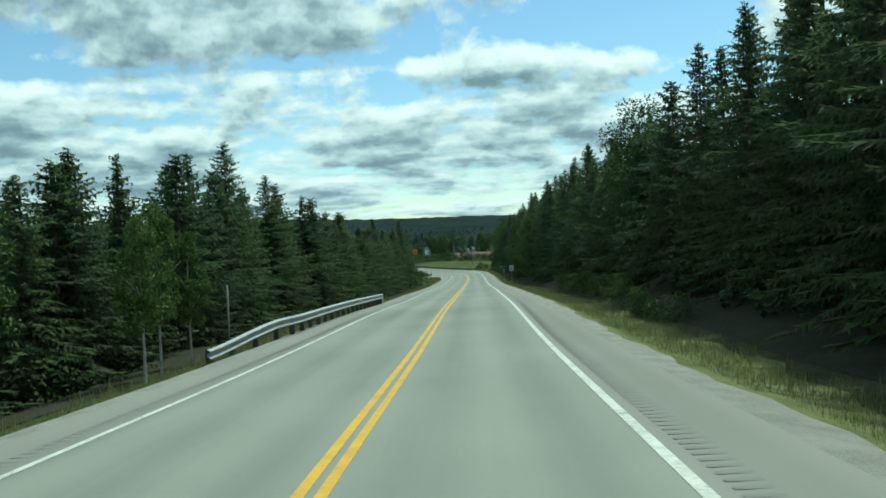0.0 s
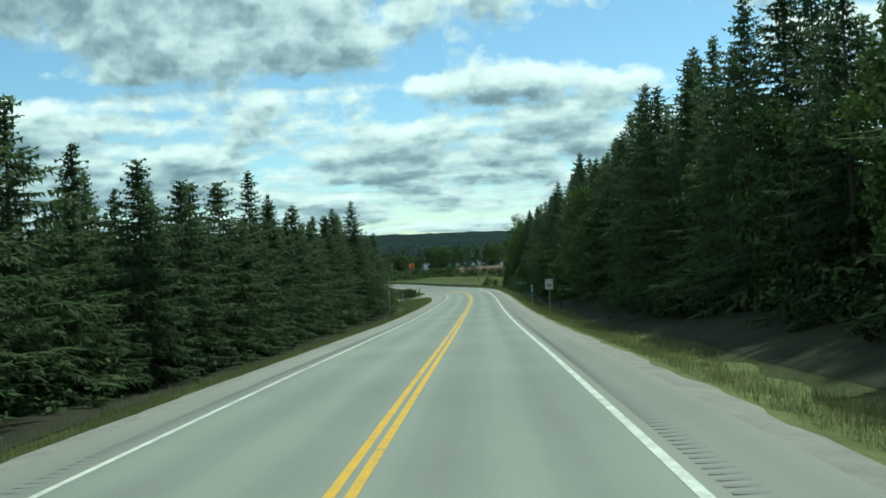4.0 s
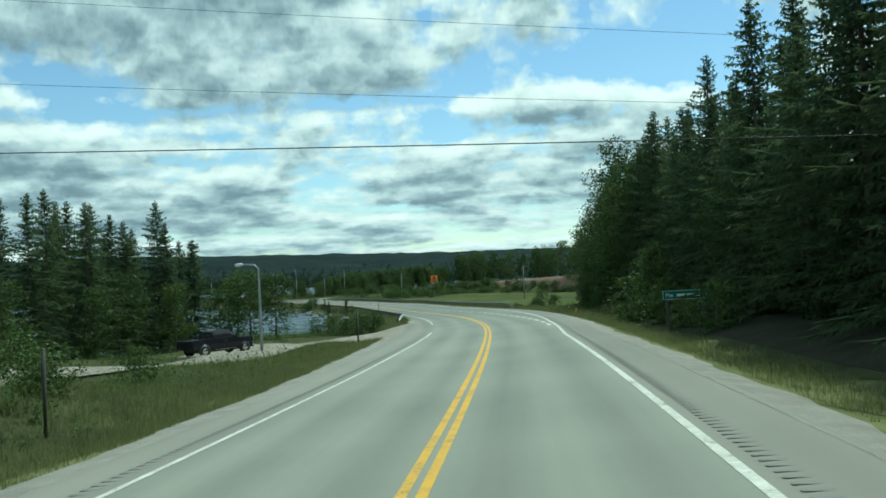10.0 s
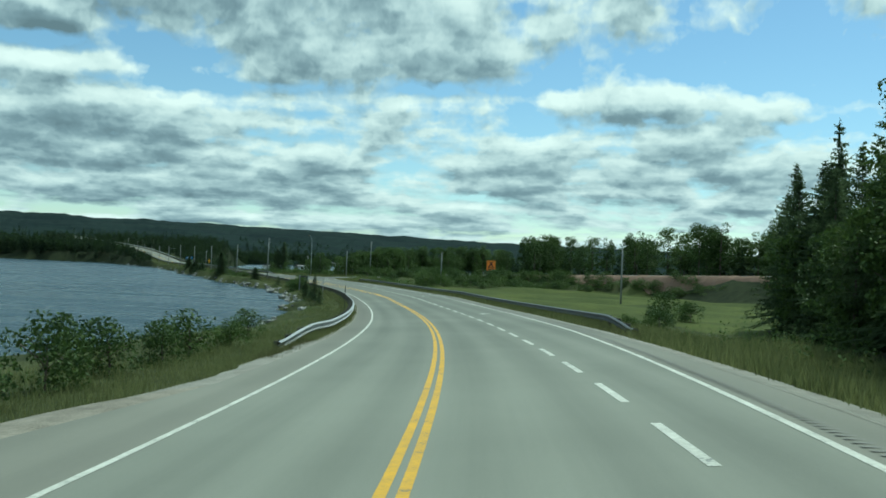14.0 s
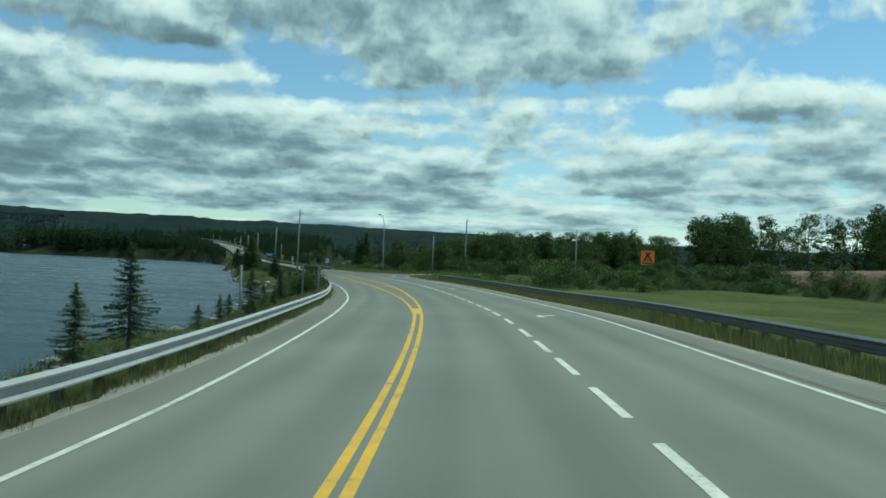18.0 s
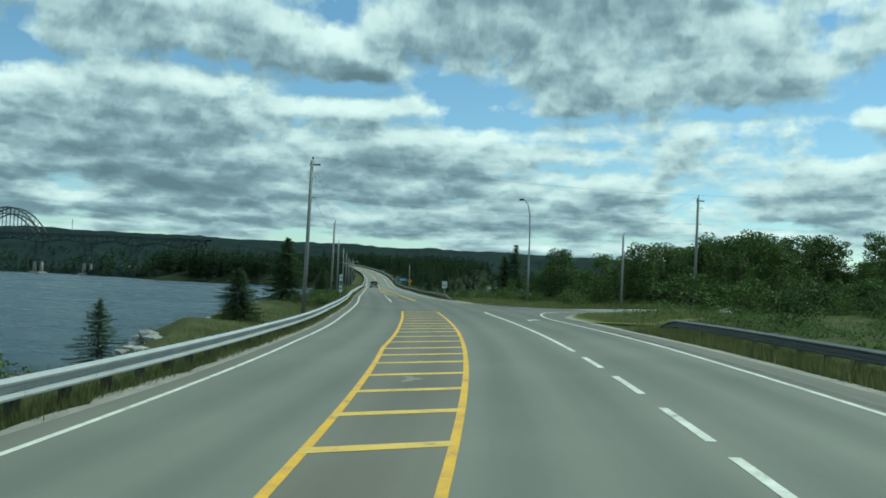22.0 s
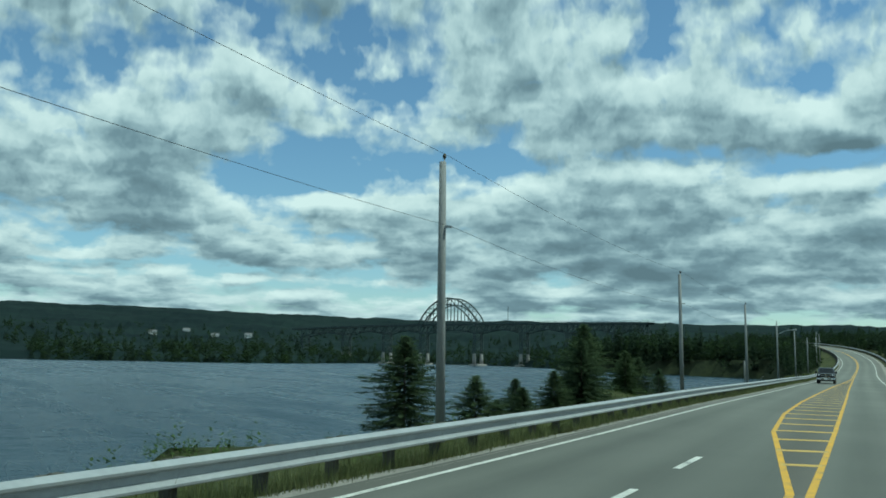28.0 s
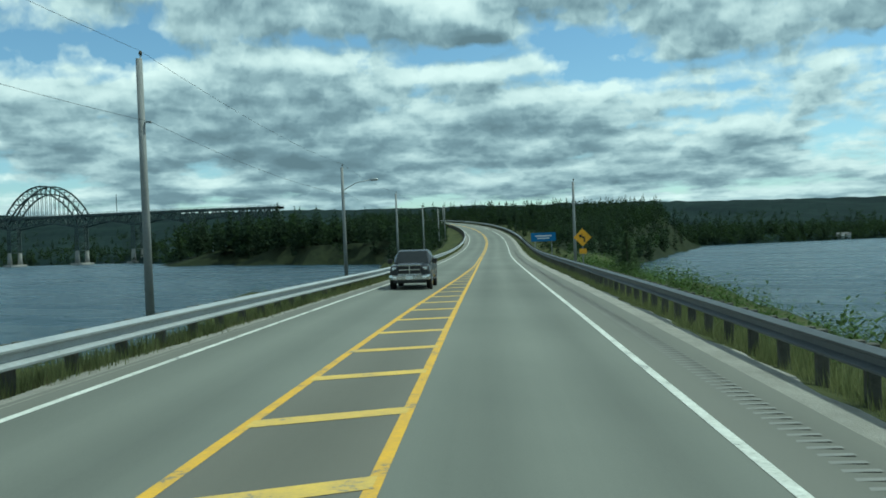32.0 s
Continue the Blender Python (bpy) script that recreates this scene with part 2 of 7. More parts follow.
    tone = ramp(t, lit, [(0.30, (0.90, 0.92, 0.93)), (0.46, (0.72, 0.77, 0.80)), (0.55, (0.55, 0.62, 0.67)), (0.64, (0.37, 0.445, 0.505)), (0.74, (0.24, 0.305, 0.365)), (0.90, (0.165, 0.215, 0.26))])
    white = wire(t, "ShaderNodeBackground", {"Color": tone, "Strength": 0.98})
    mix = wire(t, "ShaderNodeMixShader", {0: cover, 1: blue.outputs[0], 2: white.outputs[0]})
    wire(t, "ShaderNodeOutputWorld", {0: mix.outputs[0]})


build_sky()
sun = new("sun", bpy.data.lights.new("sun", "SUN"))
sun.data.energy, sun.data.angle, sun.data.color = 3.2, radians(3.0), (1.0, 0.95, 0.88)
sun.matrix_world = look((0, 0, 0), (-math.sin(radians(SUN_AZ)) * math.cos(radians(SUN_EL)), -math.cos(radians(SUN_AZ)) * math.cos(radians(SUN_EL)), -math.sin(radians(SUN_EL))))
tagged(sun, kind="structure")

# ---- materials ----


def material(name, base, dark=None, rough=0.8, scale=1.0, fine=12.0, bump=0.0, metal=0.0, spread=0.5, per_object=0.0, per_island=0.0, specular=0.4, worn=None, thin=0.0):
    """A surface with two scales of variation between base and dark, and fine relief."""
    m = bpy.data.materials.new(name)
    m.use_nodes = True
    t = m.node_tree
    t.nodes.clear()
    dark = dark or tuple(0.62 * c for c in base)
    co = wire(t, "ShaderNodeNewGeometry").outputs["Position"]
    n1 = wire(t, "ShaderNodeTexNoise", {"Vector": co, "Scale": scale, "Detail": 5.0, "Roughness": 0.6})
    n2 = wire(t, "ShaderNodeTexNoise", {"Vector": co, "Scale": fine, "Detail": 4.0, "Roughness": 0.65})
    f = calc(t, "MULTIPLY_ADD", calc(t, "SUBTRACT", n2.outputs[0], 0.5), 0.8, n1.outputs[0])
    f = calc(t, "MULTIPLY_ADD", calc(t, "SUBTRACT", f, 0.5), 2.2 * spread, 0.5)
    if per_object:
        r = wire(t, "ShaderNodeObjectInfo").outputs["Random"]
        f = calc(t, "MULTIPLY_ADD", calc(t, "SUBTRACT", r, 0.5), per_object, f)
    if per_island:
        r = wire(t, "ShaderNodeNewGeometry").outputs["Random Per Island"]
        f = calc(t, "MULTIPLY_ADD", calc(t, "SUBTRACT", r, 0.5), per_island, f)
    col = ramp(t, f, [(0.12, dark), (0.88, base)] if worn is None else [(0.10, worn), (0.22, dark), (0.85, base)])
    b = wire(t, "ShaderNodeBsdfPrincipled", {"Base Color": col, "Roughness": rough, "Metallic": metal, "Specular IOR Level": specular})
    if bump:
        bn = wire(t, "ShaderNodeBump", {"Height": n2.outputs[0], "Strength": bump, "Distance": 0.05})
        t.links.new(bn.outputs[0], b.inputs["Normal"])
    if thin:
        through_leaf = wire(t, "ShaderNodeBsdfTranslucent", {"Color": col})
        b = wire(t, "ShaderNodeMixShader", {0: thin, 1: b.outputs[0], 2: through_leaf.outputs[0]})
    wire(t, "ShaderNodeOutputMaterial", {0: b.outputs[0]})
    return m


def asphalt(name, base, track):
    """Asphalt with the wheel tracks and the oil line worn along the lanes, read from the mesh's uv (metres across, metres along)."""
    m = bpy.data.materials.new(name)
    m.use_nodes = True
    t = m.node_tree
    t.nodes.clear()
    uv = wire(t, "ShaderNodeUVMap")
    sep = wire(t, "ShaderNodeSeparateXYZ", {0: uv.outputs[0]})
    co = wire(t, "ShaderNodeNewGeometry").outputs["Position"]
    wide = wire(t, "ShaderNodeTexNoise", {"Vector": co, "Scale": 0.12, "Detail": 4.0})
    grain = wire(t, "ShaderNodeTexNoise", {"Vector": co, "Scale": 45.0, "Detail": 4.0, "Roughness": 0.7})
    streak_at = wire(t, "ShaderNodeCombineXYZ", {0: calc(t, "MULTIPLY", sep.outputs[0], 1.6), 1: calc(t, "MULTIPLY", sep.outputs[1], 0.03), 2: 0.0})
    streak = wire(t, "ShaderNodeTexNoise", {"Vector": streak_at.outputs[0], "Scale": 1.0, "Detail": 5.0, "Roughness": 0.6})
    wave = calc(t, "COSINE", calc(t, "MULTIPLY", sep.outputs[0], 2 * math.pi / 1.83))
    f = calc(t, "MULTIPLY_ADD", wave, 0.13, 0.5)
    f = calc(t, "MULTIPLY_ADD", calc(t, "SUBTRACT", streak.outputs[0], 0.5), 0.45, f)
    f = calc(t, "MULTIPLY_ADD", calc(t, "SUBTRACT", wide.outputs[0], 0.5), 0.8, f)
    f = calc(t, "MULTIPLY_ADD", calc(t, "SUBTRACT", grain.outputs[0], 0.5), 0.5, f)
    col = ramp(t, f, [(0.1, track), (0.9, base)])
    # tone carries early sun, later cloud shade, and newer, darker asphalt at the junction
    stretch_tone = ramp(t, calc(t, "MULTIPLY", sep.outputs[1], 0.001), [(0.0, 1.0), (0.27, 0.98), (0.33, 0.75), (0.47, 0.62), (0.515, 0.47), (0.565, 0.47), (0.60, 0.60), (0.72, 0.69)])
    mixed = wire(t, "ShaderNodeMix")
    mixed.data_type, mixed.blend_type = "RGBA", "MULTIPLY"
    mixed.inputs["Factor"].default_value = 1.0
    t.links.new(col, mixed.inputs[6])
    t.links.new(stretch_tone, mixed.inputs[7])
    col = mixed.outputs[2]
    b = wire(t, "ShaderNodeBsdfPrincipled", {"Base Color": col, "Roughness": 0.82, "Specular IOR Level": 0.3})
    bn = wire(t, "ShaderNodeBump", {"Height": grain.outputs[0], "Strength": 0.25, "Distance": 0.01})
    t.links.new(bn.outputs[0], b.inputs["Normal"])
    wire(t, "ShaderNodeOutputMaterial", {0: b.outputs[0]})
    return m


def water_surface():
    m = bpy.data.materials.new("water")
    m.use_nodes = True
    t = m.node_tree
    t.nodes.clear()
    co = wire(t, "ShaderNodeNewGeometry").outputs["Position"]
    n1 = wire(t, "ShaderNodeTexNoise", {"Vector": co, "Scale": 0.9, "Detail": 6.0, "Roughness": 0.65})
    n2 = wire(t, "ShaderNodeTexNoise", {"Vector": co, "Scale": 0.015, "Detail": 3.0})
    # wind streaks lie across the bay
    drift = wire(t, "ShaderNodeMapping", {"Vector": co, "Rotation": (0, 0, radians(25)), "Scale": (0.02, 0.16, 1.0)})
    n3 = wire(t, "ShaderNodeTexNoise", {"Vector": drift.outputs[0], "Scale": 1.0, "Detail": 5.0, "Roughness": 0.65})
    rough = ramp(t, n3.outputs[0], [(0.35, 0.14), (0.65, 0.36)])
    swell = calc(t, "MULTIPLY_ADD", wire(t, "ShaderNodeTexNoise", {"Vector": co, "Scale": 0.22, "Detail": 3.0}).outputs[0], 2.5, n1.outputs[0])
    bn = wire(t, "ShaderNodeBump", {"Height": swell, "Strength": 0.9, "Distance": 0.4})
    col = ramp(t, n2.outputs[0], [(0.3, (0.018, 0.042, 0.064)), (0.7, (0.03, 0.06, 0.085))])
    b = wire(t, "ShaderNodeBsdfPrincipled", {"Base Color": col, "Roughness": rough, "IOR": 1.33, "Specular IOR Level": 0.2, "Normal": bn.outputs[0]})
    wire(t, "ShaderNodeOutputMaterial", {0: b.outputs[0]})
    return m


M_ROAD = asphalt("asphalt", (0.282, 0.29, 0.245), (0.155, 0.163, 0.138))
M_ISLAND = asphalt("brownish_island_asphalt", (0.262, 0.25, 0.206), (0.15, 0.144, 0.116))
M_SHOULDER = asphalt("worn_asphalt_shoulder", (0.27, 0.265, 0.222), (0.175, 0.174, 0.147))
M_SIDE = material("worn_side_road", (0.22, 0.22, 0.2), (0.15, 0.15, 0.14), 0.88, 0.5, 30, 0.4)
M_GRAVEL = material("gravel", (0.36, 0.345, 0.30), (0.18, 0.172, 0.148), 0.95, 1.2, 28, 0.8)
M_SAND = material("pale_sandy_gravel", (0.325, 0.297, 0.245), (0.165, 0.148, 0.12), 0.95, 0.9, 16, 0.9, spread=0.9)
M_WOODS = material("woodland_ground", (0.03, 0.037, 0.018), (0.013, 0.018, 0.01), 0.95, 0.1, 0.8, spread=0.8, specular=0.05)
M_GRASS = material("grass_ground", (0.082, 0.09, 0.038), (0.034, 0.042, 0.02), 0.95, 0.35, 7, 0.9, spread=0.95, specular=0.05)
# brown needle litter, darkened further for the shade in the ditch and under trees
M_SHADED_FLOOR = material("forest_floor", (0.055, 0.053, 0.034), (0.022, 0.024, 0.016), 0.95, 0.6, 6, 0.8, specular=0.08)
M_VERGE = material("mown_verge_grass", (0.185, 0.195, 0.085), (0.095, 0.11, 0.045), 0.95, 0.5, 9, 0.9, spread=0.9, specular=0.05)
M_BLADE = material("grass_blades", (0.215, 0.23, 0.10), (0.105, 0.125, 0.048), 0.8, 0.3, 2.0, per_island=0.8, specular=0.1, thin=0.45)
M_WHITE = material("white_road_paint", (0.64, 0.64, 0.58), (0.44, 0.44, 0.39), 0.7, 1.6, 14, 0.1, spread=0.85, worn=(0.2, 0.205, 0.195))
M_BAR = material("pale_yellow_road_paint", (0.62, 0.42, 0.08), (0.48, 0.33, 0.09), 0.7, 1.6, 14, 0.1, spread=0.85, worn=(0.26, 0.22, 0.14))
M_YELLOW = material("yellow_road_paint", (0.66, 0.37, 0.02), (0.50, 0.30, 0.05), 0.7, 1.6, 14, 0.1, spread=0.85, worn=(0.24, 0.19, 0.11))
M_DRY = material("dry_grass_blades", (0.16, 0.155, 0.075), (0.07, 0.075, 0.035), 0.85, 0.3, 2.0, per_island=0.9, specular=0.05, thin=0.4)
M_SEAL = material("dark_sealed_asphalt", (0.112, 0.116, 0.098), (0.085, 0.088, 0.074), 0.8, 0.6, 30, 0.2)
M_SCUFF = material("scuffed_paint", (0.42, 0.42, 0.38), (0.24, 0.25, 0.235), 0.8, 6.0, 30, spread=0.9)
M_WATER = water_surface()
M_SPRUCE = material("spruce_needles", (0.125, 0.168, 0.078), (0.07, 0.1, 0.056), 0.85, 0.5, 3.0, per_object=0.5, per_island=0.4, specular=0.05, thin=0.5)
M_LEAF = material("leaves", (0.105, 0.155, 0.04), (0.04, 0.07, 0.022), 0.6, 0.4, 2.0, per_object=0.5, per_island=0.6, specular=0.15, thin=0.22)
M_BARK = material("bark", (0.17, 0.14, 0.11), (0.07, 0.06, 0.05), 0.95, 3.0, 20, 0.6)
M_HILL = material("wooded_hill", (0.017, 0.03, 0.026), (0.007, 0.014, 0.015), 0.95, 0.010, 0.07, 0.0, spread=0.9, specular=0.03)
M_TIMBER = material("weathered_timber", (0.285, 0.29, 0.28), (0.18, 0.184, 0.178), 0.9, 1.0, 14, 0.4, per_object=0.3)
M_STEEL = material("galvanised_steel", (0.44, 0.46, 0.46), (0.28, 0.30, 0.31), 0.5, 1.0, 12, 0.05, metal=0.5)
M_LAWN = material("mown_meadow", (0.092, 0.106, 0.033), (0.045, 0.058, 0.02), 0.95, 0.09, 2.0, 0.4, spread=1.0, specular=0.05)
M_RAIL = material("galvanised_rail", (0.40, 0.42, 0.425), (0.27, 0.285, 0.29), 0.5, 1.0, 9, 0.04, metal=0.1)
# darker copy of the rail steel, for the shaded fronts of the right-hand rails
M_RAIL_SHADED = material("shade_darkened_rail", (0.105, 0.115, 0.122), (0.06, 0.067, 0.073), 0.5, 1.0, 9, 0.04, metal=0.1)
M_BRIDGE = material("green_bridge_steel", (0.075, 0.10, 0.095), (0.045, 0.06, 0.06), 0.7, 0.1, 0.8)
M_CONCRETE = material("concrete", (0.34, 0.33, 0.30), (0.22, 0.21, 0.2), 0.9, 0.3, 3.0)
M_WIRE = material("black_cable", (0.03, 0.03, 0.03), None, 0.6)
M_GROOVE = material("groove", (0.215, 0.213, 0.195), (0.18, 0.178, 0.163), 0.9, 2.0, 30)
M_POST = material("dark_treated_timber", (0.115, 0.11, 0.09), (0.06, 0.06, 0.05), 0.95, 2.0, 18, 0.4, per_object=0.4)
M_ROCK = material("shore_rock", (0.36, 0.35, 0.33), (0.16, 0.16, 0.155), 0.9, 0.6, 6, 0.5, per_island=0.7)
M_SIGN = material("white_sign_sheet", (0.72, 0.73, 0.72), (0.62, 0.63, 0.62), 0.45, 2, 9)
M_BLACK = material("black_paint", (0.02, 0.02, 0.02), None, 0.5)
M_GREEN = material("green_sign_sheet", (0.01, 0.16, 0.12), (0.008, 0.11, 0.085), 0.45, 2, 9)
M_BLUE = material("blue_sign_sheet", (0.02, 0.17, 0.42), None, 0.45, 2, 9)
M_ORANGE = material("orange_sign_sheet", (0.85, 0.25, 0.02), (0.7, 0.2, 0.02), 0.5, 2, 9)
M_AMBER = material("amber_sign_sheet", (0.85, 0.42, 0.02), (0.72, 0.34, 0.02), 0.45, 2, 9)
M_WALL = material("white_house_wall", (0.75, 0.76, 0.75), (0.6, 0.61, 0.6), 0.7, 0.4, 5)
M_ROOF = material("grey_roof", (0.2, 0.2, 0.2), (0.13, 0.13, 0.13), 0.9, 0.5, 5)
M_GLASS = material("dark_glass", (0.012, 0.015, 0.018), None, 0.08, 1, 4, specular=0.35)
M_TYRE = material("tyre", (0.02, 0.02, 0.02), None, 0.9, 4, 30)
M_CHROME = material("chrome", (0.7, 0.7, 0.7), (0.6, 0.6, 0.6), 0.15, 3, 12, metal=1.0)
M_LAMP = material("clear_headlight", (0.75, 0.77, 0.78), (0.6, 0.62, 0.64), 0.15, 3, 12)
M_BIRCH = material("pale_birch_bark", (0.5, 0.48, 0.44), (0.2, 0.19, 0.17), 0.9, 2.0, 9, 0.3)
M_CONE = material("red_soil", (0.26, 0.16, 0.11), (0.15, 0.10, 0.075), 0.95, 0.4, 5, 0.5)
# leaf tone lowered to stand in for the shade under the spruces
M_SHADED_SHRUB = material("shade_darkened_shrub_leaves", (0.07, 0.10, 0.035), (0.025, 0.038, 0.018), 0.75, 0.4, 2.0, per_island=0.6, specular=0.08)
M_SCRUB = material("scrub_leaves", (0.095, 0.15, 0.036), (0.032, 0.056, 0.02), 0.75, 0.25, 2.0, per_island=0.6, specular=0.08, thin=0.3)
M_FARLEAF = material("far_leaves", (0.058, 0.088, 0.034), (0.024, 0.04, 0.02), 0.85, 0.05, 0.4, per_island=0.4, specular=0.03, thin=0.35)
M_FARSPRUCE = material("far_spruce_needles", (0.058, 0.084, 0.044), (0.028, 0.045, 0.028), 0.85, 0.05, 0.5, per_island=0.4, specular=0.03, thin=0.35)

# ---- building blocks ----


def mesh_of(name, verts, faces, mat, smooth_faces=False):
    me = bpy.data.meshes.new(name)
    me.from_pydata([tuple(map(float, v)) for v in verts], [], [tuple(map(int, f)) for f in faces])
    me.materials.append(mat)
    if smooth_faces:
        me.polygons.foreach_set("use_smooth", [True] * len(me.polygons))
    me.update()
    return me


def big_mesh(name, verts, faces, mat, smooth_faces=False):
    """A mesh from arrays of vertices and of triangles or quads."""
    verts, faces = np.asarray(verts, np.float32), np.asarray(faces, np.int32)
    me = bpy.data.meshes.new(name)
    me.vertices.add(len(verts))
    me.vertices.foreach_set("co", verts.ravel())
    k = faces.shape[1]
    me.loops.add(faces.size)
    me.loops.foreach_set("vertex_index", faces.ravel())
    me.polygons.add(len(faces))
    me.polygons.foreach_set("loop_start", np.arange(0, faces.size, k, dtype=np.int32))
    me.polygons.foreach_set("use_smooth", [smooth_faces] * len(faces))
    me.materials.append(mat)
    me.update(calc_edges=True)
    return me


def part(name, me, parent, label=""):
    ob = new(name, me)
    ob.parent = parent
    if label:
        tagged(ob, label)
    return ob


def thing(name, at, label, category, group="", kind="", turn=0.0):
    ob = new(name)
    ob.empty_display_size = 0.3
    ob.matrix_world = Matrix.Translation(at) @ Matrix.Rotation(turn, 4, "Z")
    return tagged(ob, label, category, group, kind)


def grid_faces(rows, cols):
    i = np.arange((rows - 1) * (cols - 1))
    a = i // (cols - 1) * cols + i % (cols - 1)
    return np.stack([a, a + 1, a + cols + 1, a + cols], 1)


def strip(name, mat, s0, s1, inner, outer, dz=0.0, step=2.0, across=2, follow=None):
    """A sheet along the road between two offsets; the offsets are numbers or functions of s. uv: metres across and along."""
    s = np.arange(s0, s1 + step * 0.5, step)
    a = inner(s) if callable(inner) else np.full(len(s), inner, float)
    b = outer(s) if callable(outer) else np.full(len(s), outer, float)
    w = np.linspace(0, 1, across)
    u = a[:, None] * (1 - w) + b[:, None] * w
    ss = np.repeat(s[:, None], across, 1)
    p = place(ss, u, None if follow is None else follow(ss, u), dz)
    me = big_mesh(name, p.reshape(-1, 3), grid_faces(len(s), across), mat, True)
    layer = me.uv_layers.new(name="UVMap")
    idx = np.empty(len(me.loops), np.int32)
    me.loops.foreach_get("vertex_index", idx)
    layer.data.foreach_set("uv", np.stack([u.ravel()[idx], ss.ravel()[idx]], 1).astype(np.float32).ravel())
    return me


def box_mesh(name, size, mat, centre=(0, 0, 0), bevel=0.0):
    bm = bmesh.new()
    bmesh.ops.create_cube(bm, size=1)
    bmesh.ops.scale(bm, vec=size, verts=bm.verts)
    bmesh.ops.translate(bm, vec=centre, verts=bm.verts)
    if bevel:
        bmesh.ops.bevel(bm, geom=bm.edges[:], offset=bevel, segments=1, affect="EDGES")
    me = bpy.data.meshes.new(name)
    bm.to_mesh(me)
    bm.free()
    me.materials.append(mat)
    return me


def tube(name, points, radii, mat, sides=8):
    """A round bar through points with a radius at each."""
    pts = [Vector(p) for p in points]
    verts, faces = [], []
    for i, p in enumerate(pts):
        d = (pts[min(i + 1, len(pts) - 1)] - pts[max(i - 1, 0)]).normalized()
        q = d.to_track_quat("Z", "Y")
        for k in range(sides):
            a = 2 * math.pi * k / sides
            verts.append(p + q @ Vector((math.cos(a) * radii[i], math.sin(a) * radii[i], 0)))
    for i in range(len(pts) - 1):
        for k in range(sides):
            faces.append((i * sides + k, i * sides + (k + 1) % sides, (i + 1) * sides + (k + 1) % sides, (i + 1) * sides + k))
    faces.append(tuple(range(sides))[::-1])
    faces.append(tuple((len(pts) - 1) * sides + k for k in range(sides)))
    return mesh_of(name, verts, faces, mat, True)


def joined(name, me, poses, mat):
    """One mesh that repeats a triangle mesh at many poses (x, y, z, turn, width, height)."""
    n = len(me.vertices)
    co = np.empty(n * 3, np.float32)
    me.vertices.foreach_get("co", co)
    co = co.reshape(-1, 3)
    me.calc_loop_triangles()
    tri = np.empty(len(me.loop_triangles) * 3, np.int32)
    me.loop_triangles.foreach_get("vertices", tri)
    tri = tri.reshape(-1, 3)
    q = np.asarray(poses, np.float32).reshape(-1, 6)
    c, sn = np.cos(q[:, 3])[:, None], np.sin(q[:, 3])[:, None]
    x = (co[None, :, 0] * c - co[None, :, 1] * sn) * q[:, 4:5] + q[:, 0:1]
    y = (co[None, :, 0] * sn + co[None, :, 1] * c) * q[:, 4:5] + q[:, 1:2]
    z = co[None, :, 2] * q[:, 5:6] + q[:, 2:3]
    v = np.stack([x, y, z], -1).reshape(-1, 3)
    f = (tri[None] + (np.arange(len(q)) * n)[:, None, None]).reshape(-1, 3)
    return big_mesh(name, v, f, mat)


# ---- ground, water, road ----


rng_h = np.random.default_rng(3)


def build_ground():
    s = np.concatenate([np.arange(-58, 760, 3.0), np.arange(760, 1062, 10.0)])
    u = np.concatenate([[-260, -200, -150, -110, -80], np.arange(-60, -14, 4.0), np.arange(-14, 16, 1.0), np.arange(16, 80, 4.0), [85, 95, 110, 130, 160, 200, 260]])
    ss, uu = np.meshgrid(s, u, indexing="ij")
    p = place(ss, uu, ground(ss, uu))
    me = big_mesh("ground", p.reshape(-1, 3), grid_faces(len(s), len(u)), M_GRASS, True)
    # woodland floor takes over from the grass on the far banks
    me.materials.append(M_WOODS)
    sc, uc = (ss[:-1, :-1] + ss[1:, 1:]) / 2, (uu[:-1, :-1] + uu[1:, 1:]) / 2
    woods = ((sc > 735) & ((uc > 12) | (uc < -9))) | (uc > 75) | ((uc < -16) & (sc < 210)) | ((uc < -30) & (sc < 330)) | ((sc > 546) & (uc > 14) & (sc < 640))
    me.materials.append(M_LAWN)
    pc = place(sc, uc)
    off_side = np.hypot(pc[..., None, 0] - SIDE_FINE[:, 0], pc[..., None, 1] - SIDE_FINE[:, 1]).min(-1)
    lawn = (sc > 300) & (sc < 481) & (uc > paved_right(sc) + 5.0) & (off_side > 9.5) & (uc > np.interp(sc, [300, 345, 375], [15, 26, 16])) & (uc < 75) & (pc[..., 1] + pc[..., 0] < 520)
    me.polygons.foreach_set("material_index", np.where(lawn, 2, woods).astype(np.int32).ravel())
    tagged(new("ground", me), "grassy roadside ground with ditches and banks", "ground", kind="structure")
    # open water out to the horizon
    k = 96
    verts = [(-130, 600, WATER)] + [(-130 + 4600 * math.cos(a), 600 + 4600 * math.sin(a), WATER) for a in np.linspace(0, 2 * math.pi, k, endpoint=False)]
    faces = [(0, 1 + i, 1 + (i + 1) % k) for i in range(k)]
    tagged(new("water", mesh_of("water", verts, faces, M_WATER)), "grey-blue rippled water of the bay", "water", kind="structure")


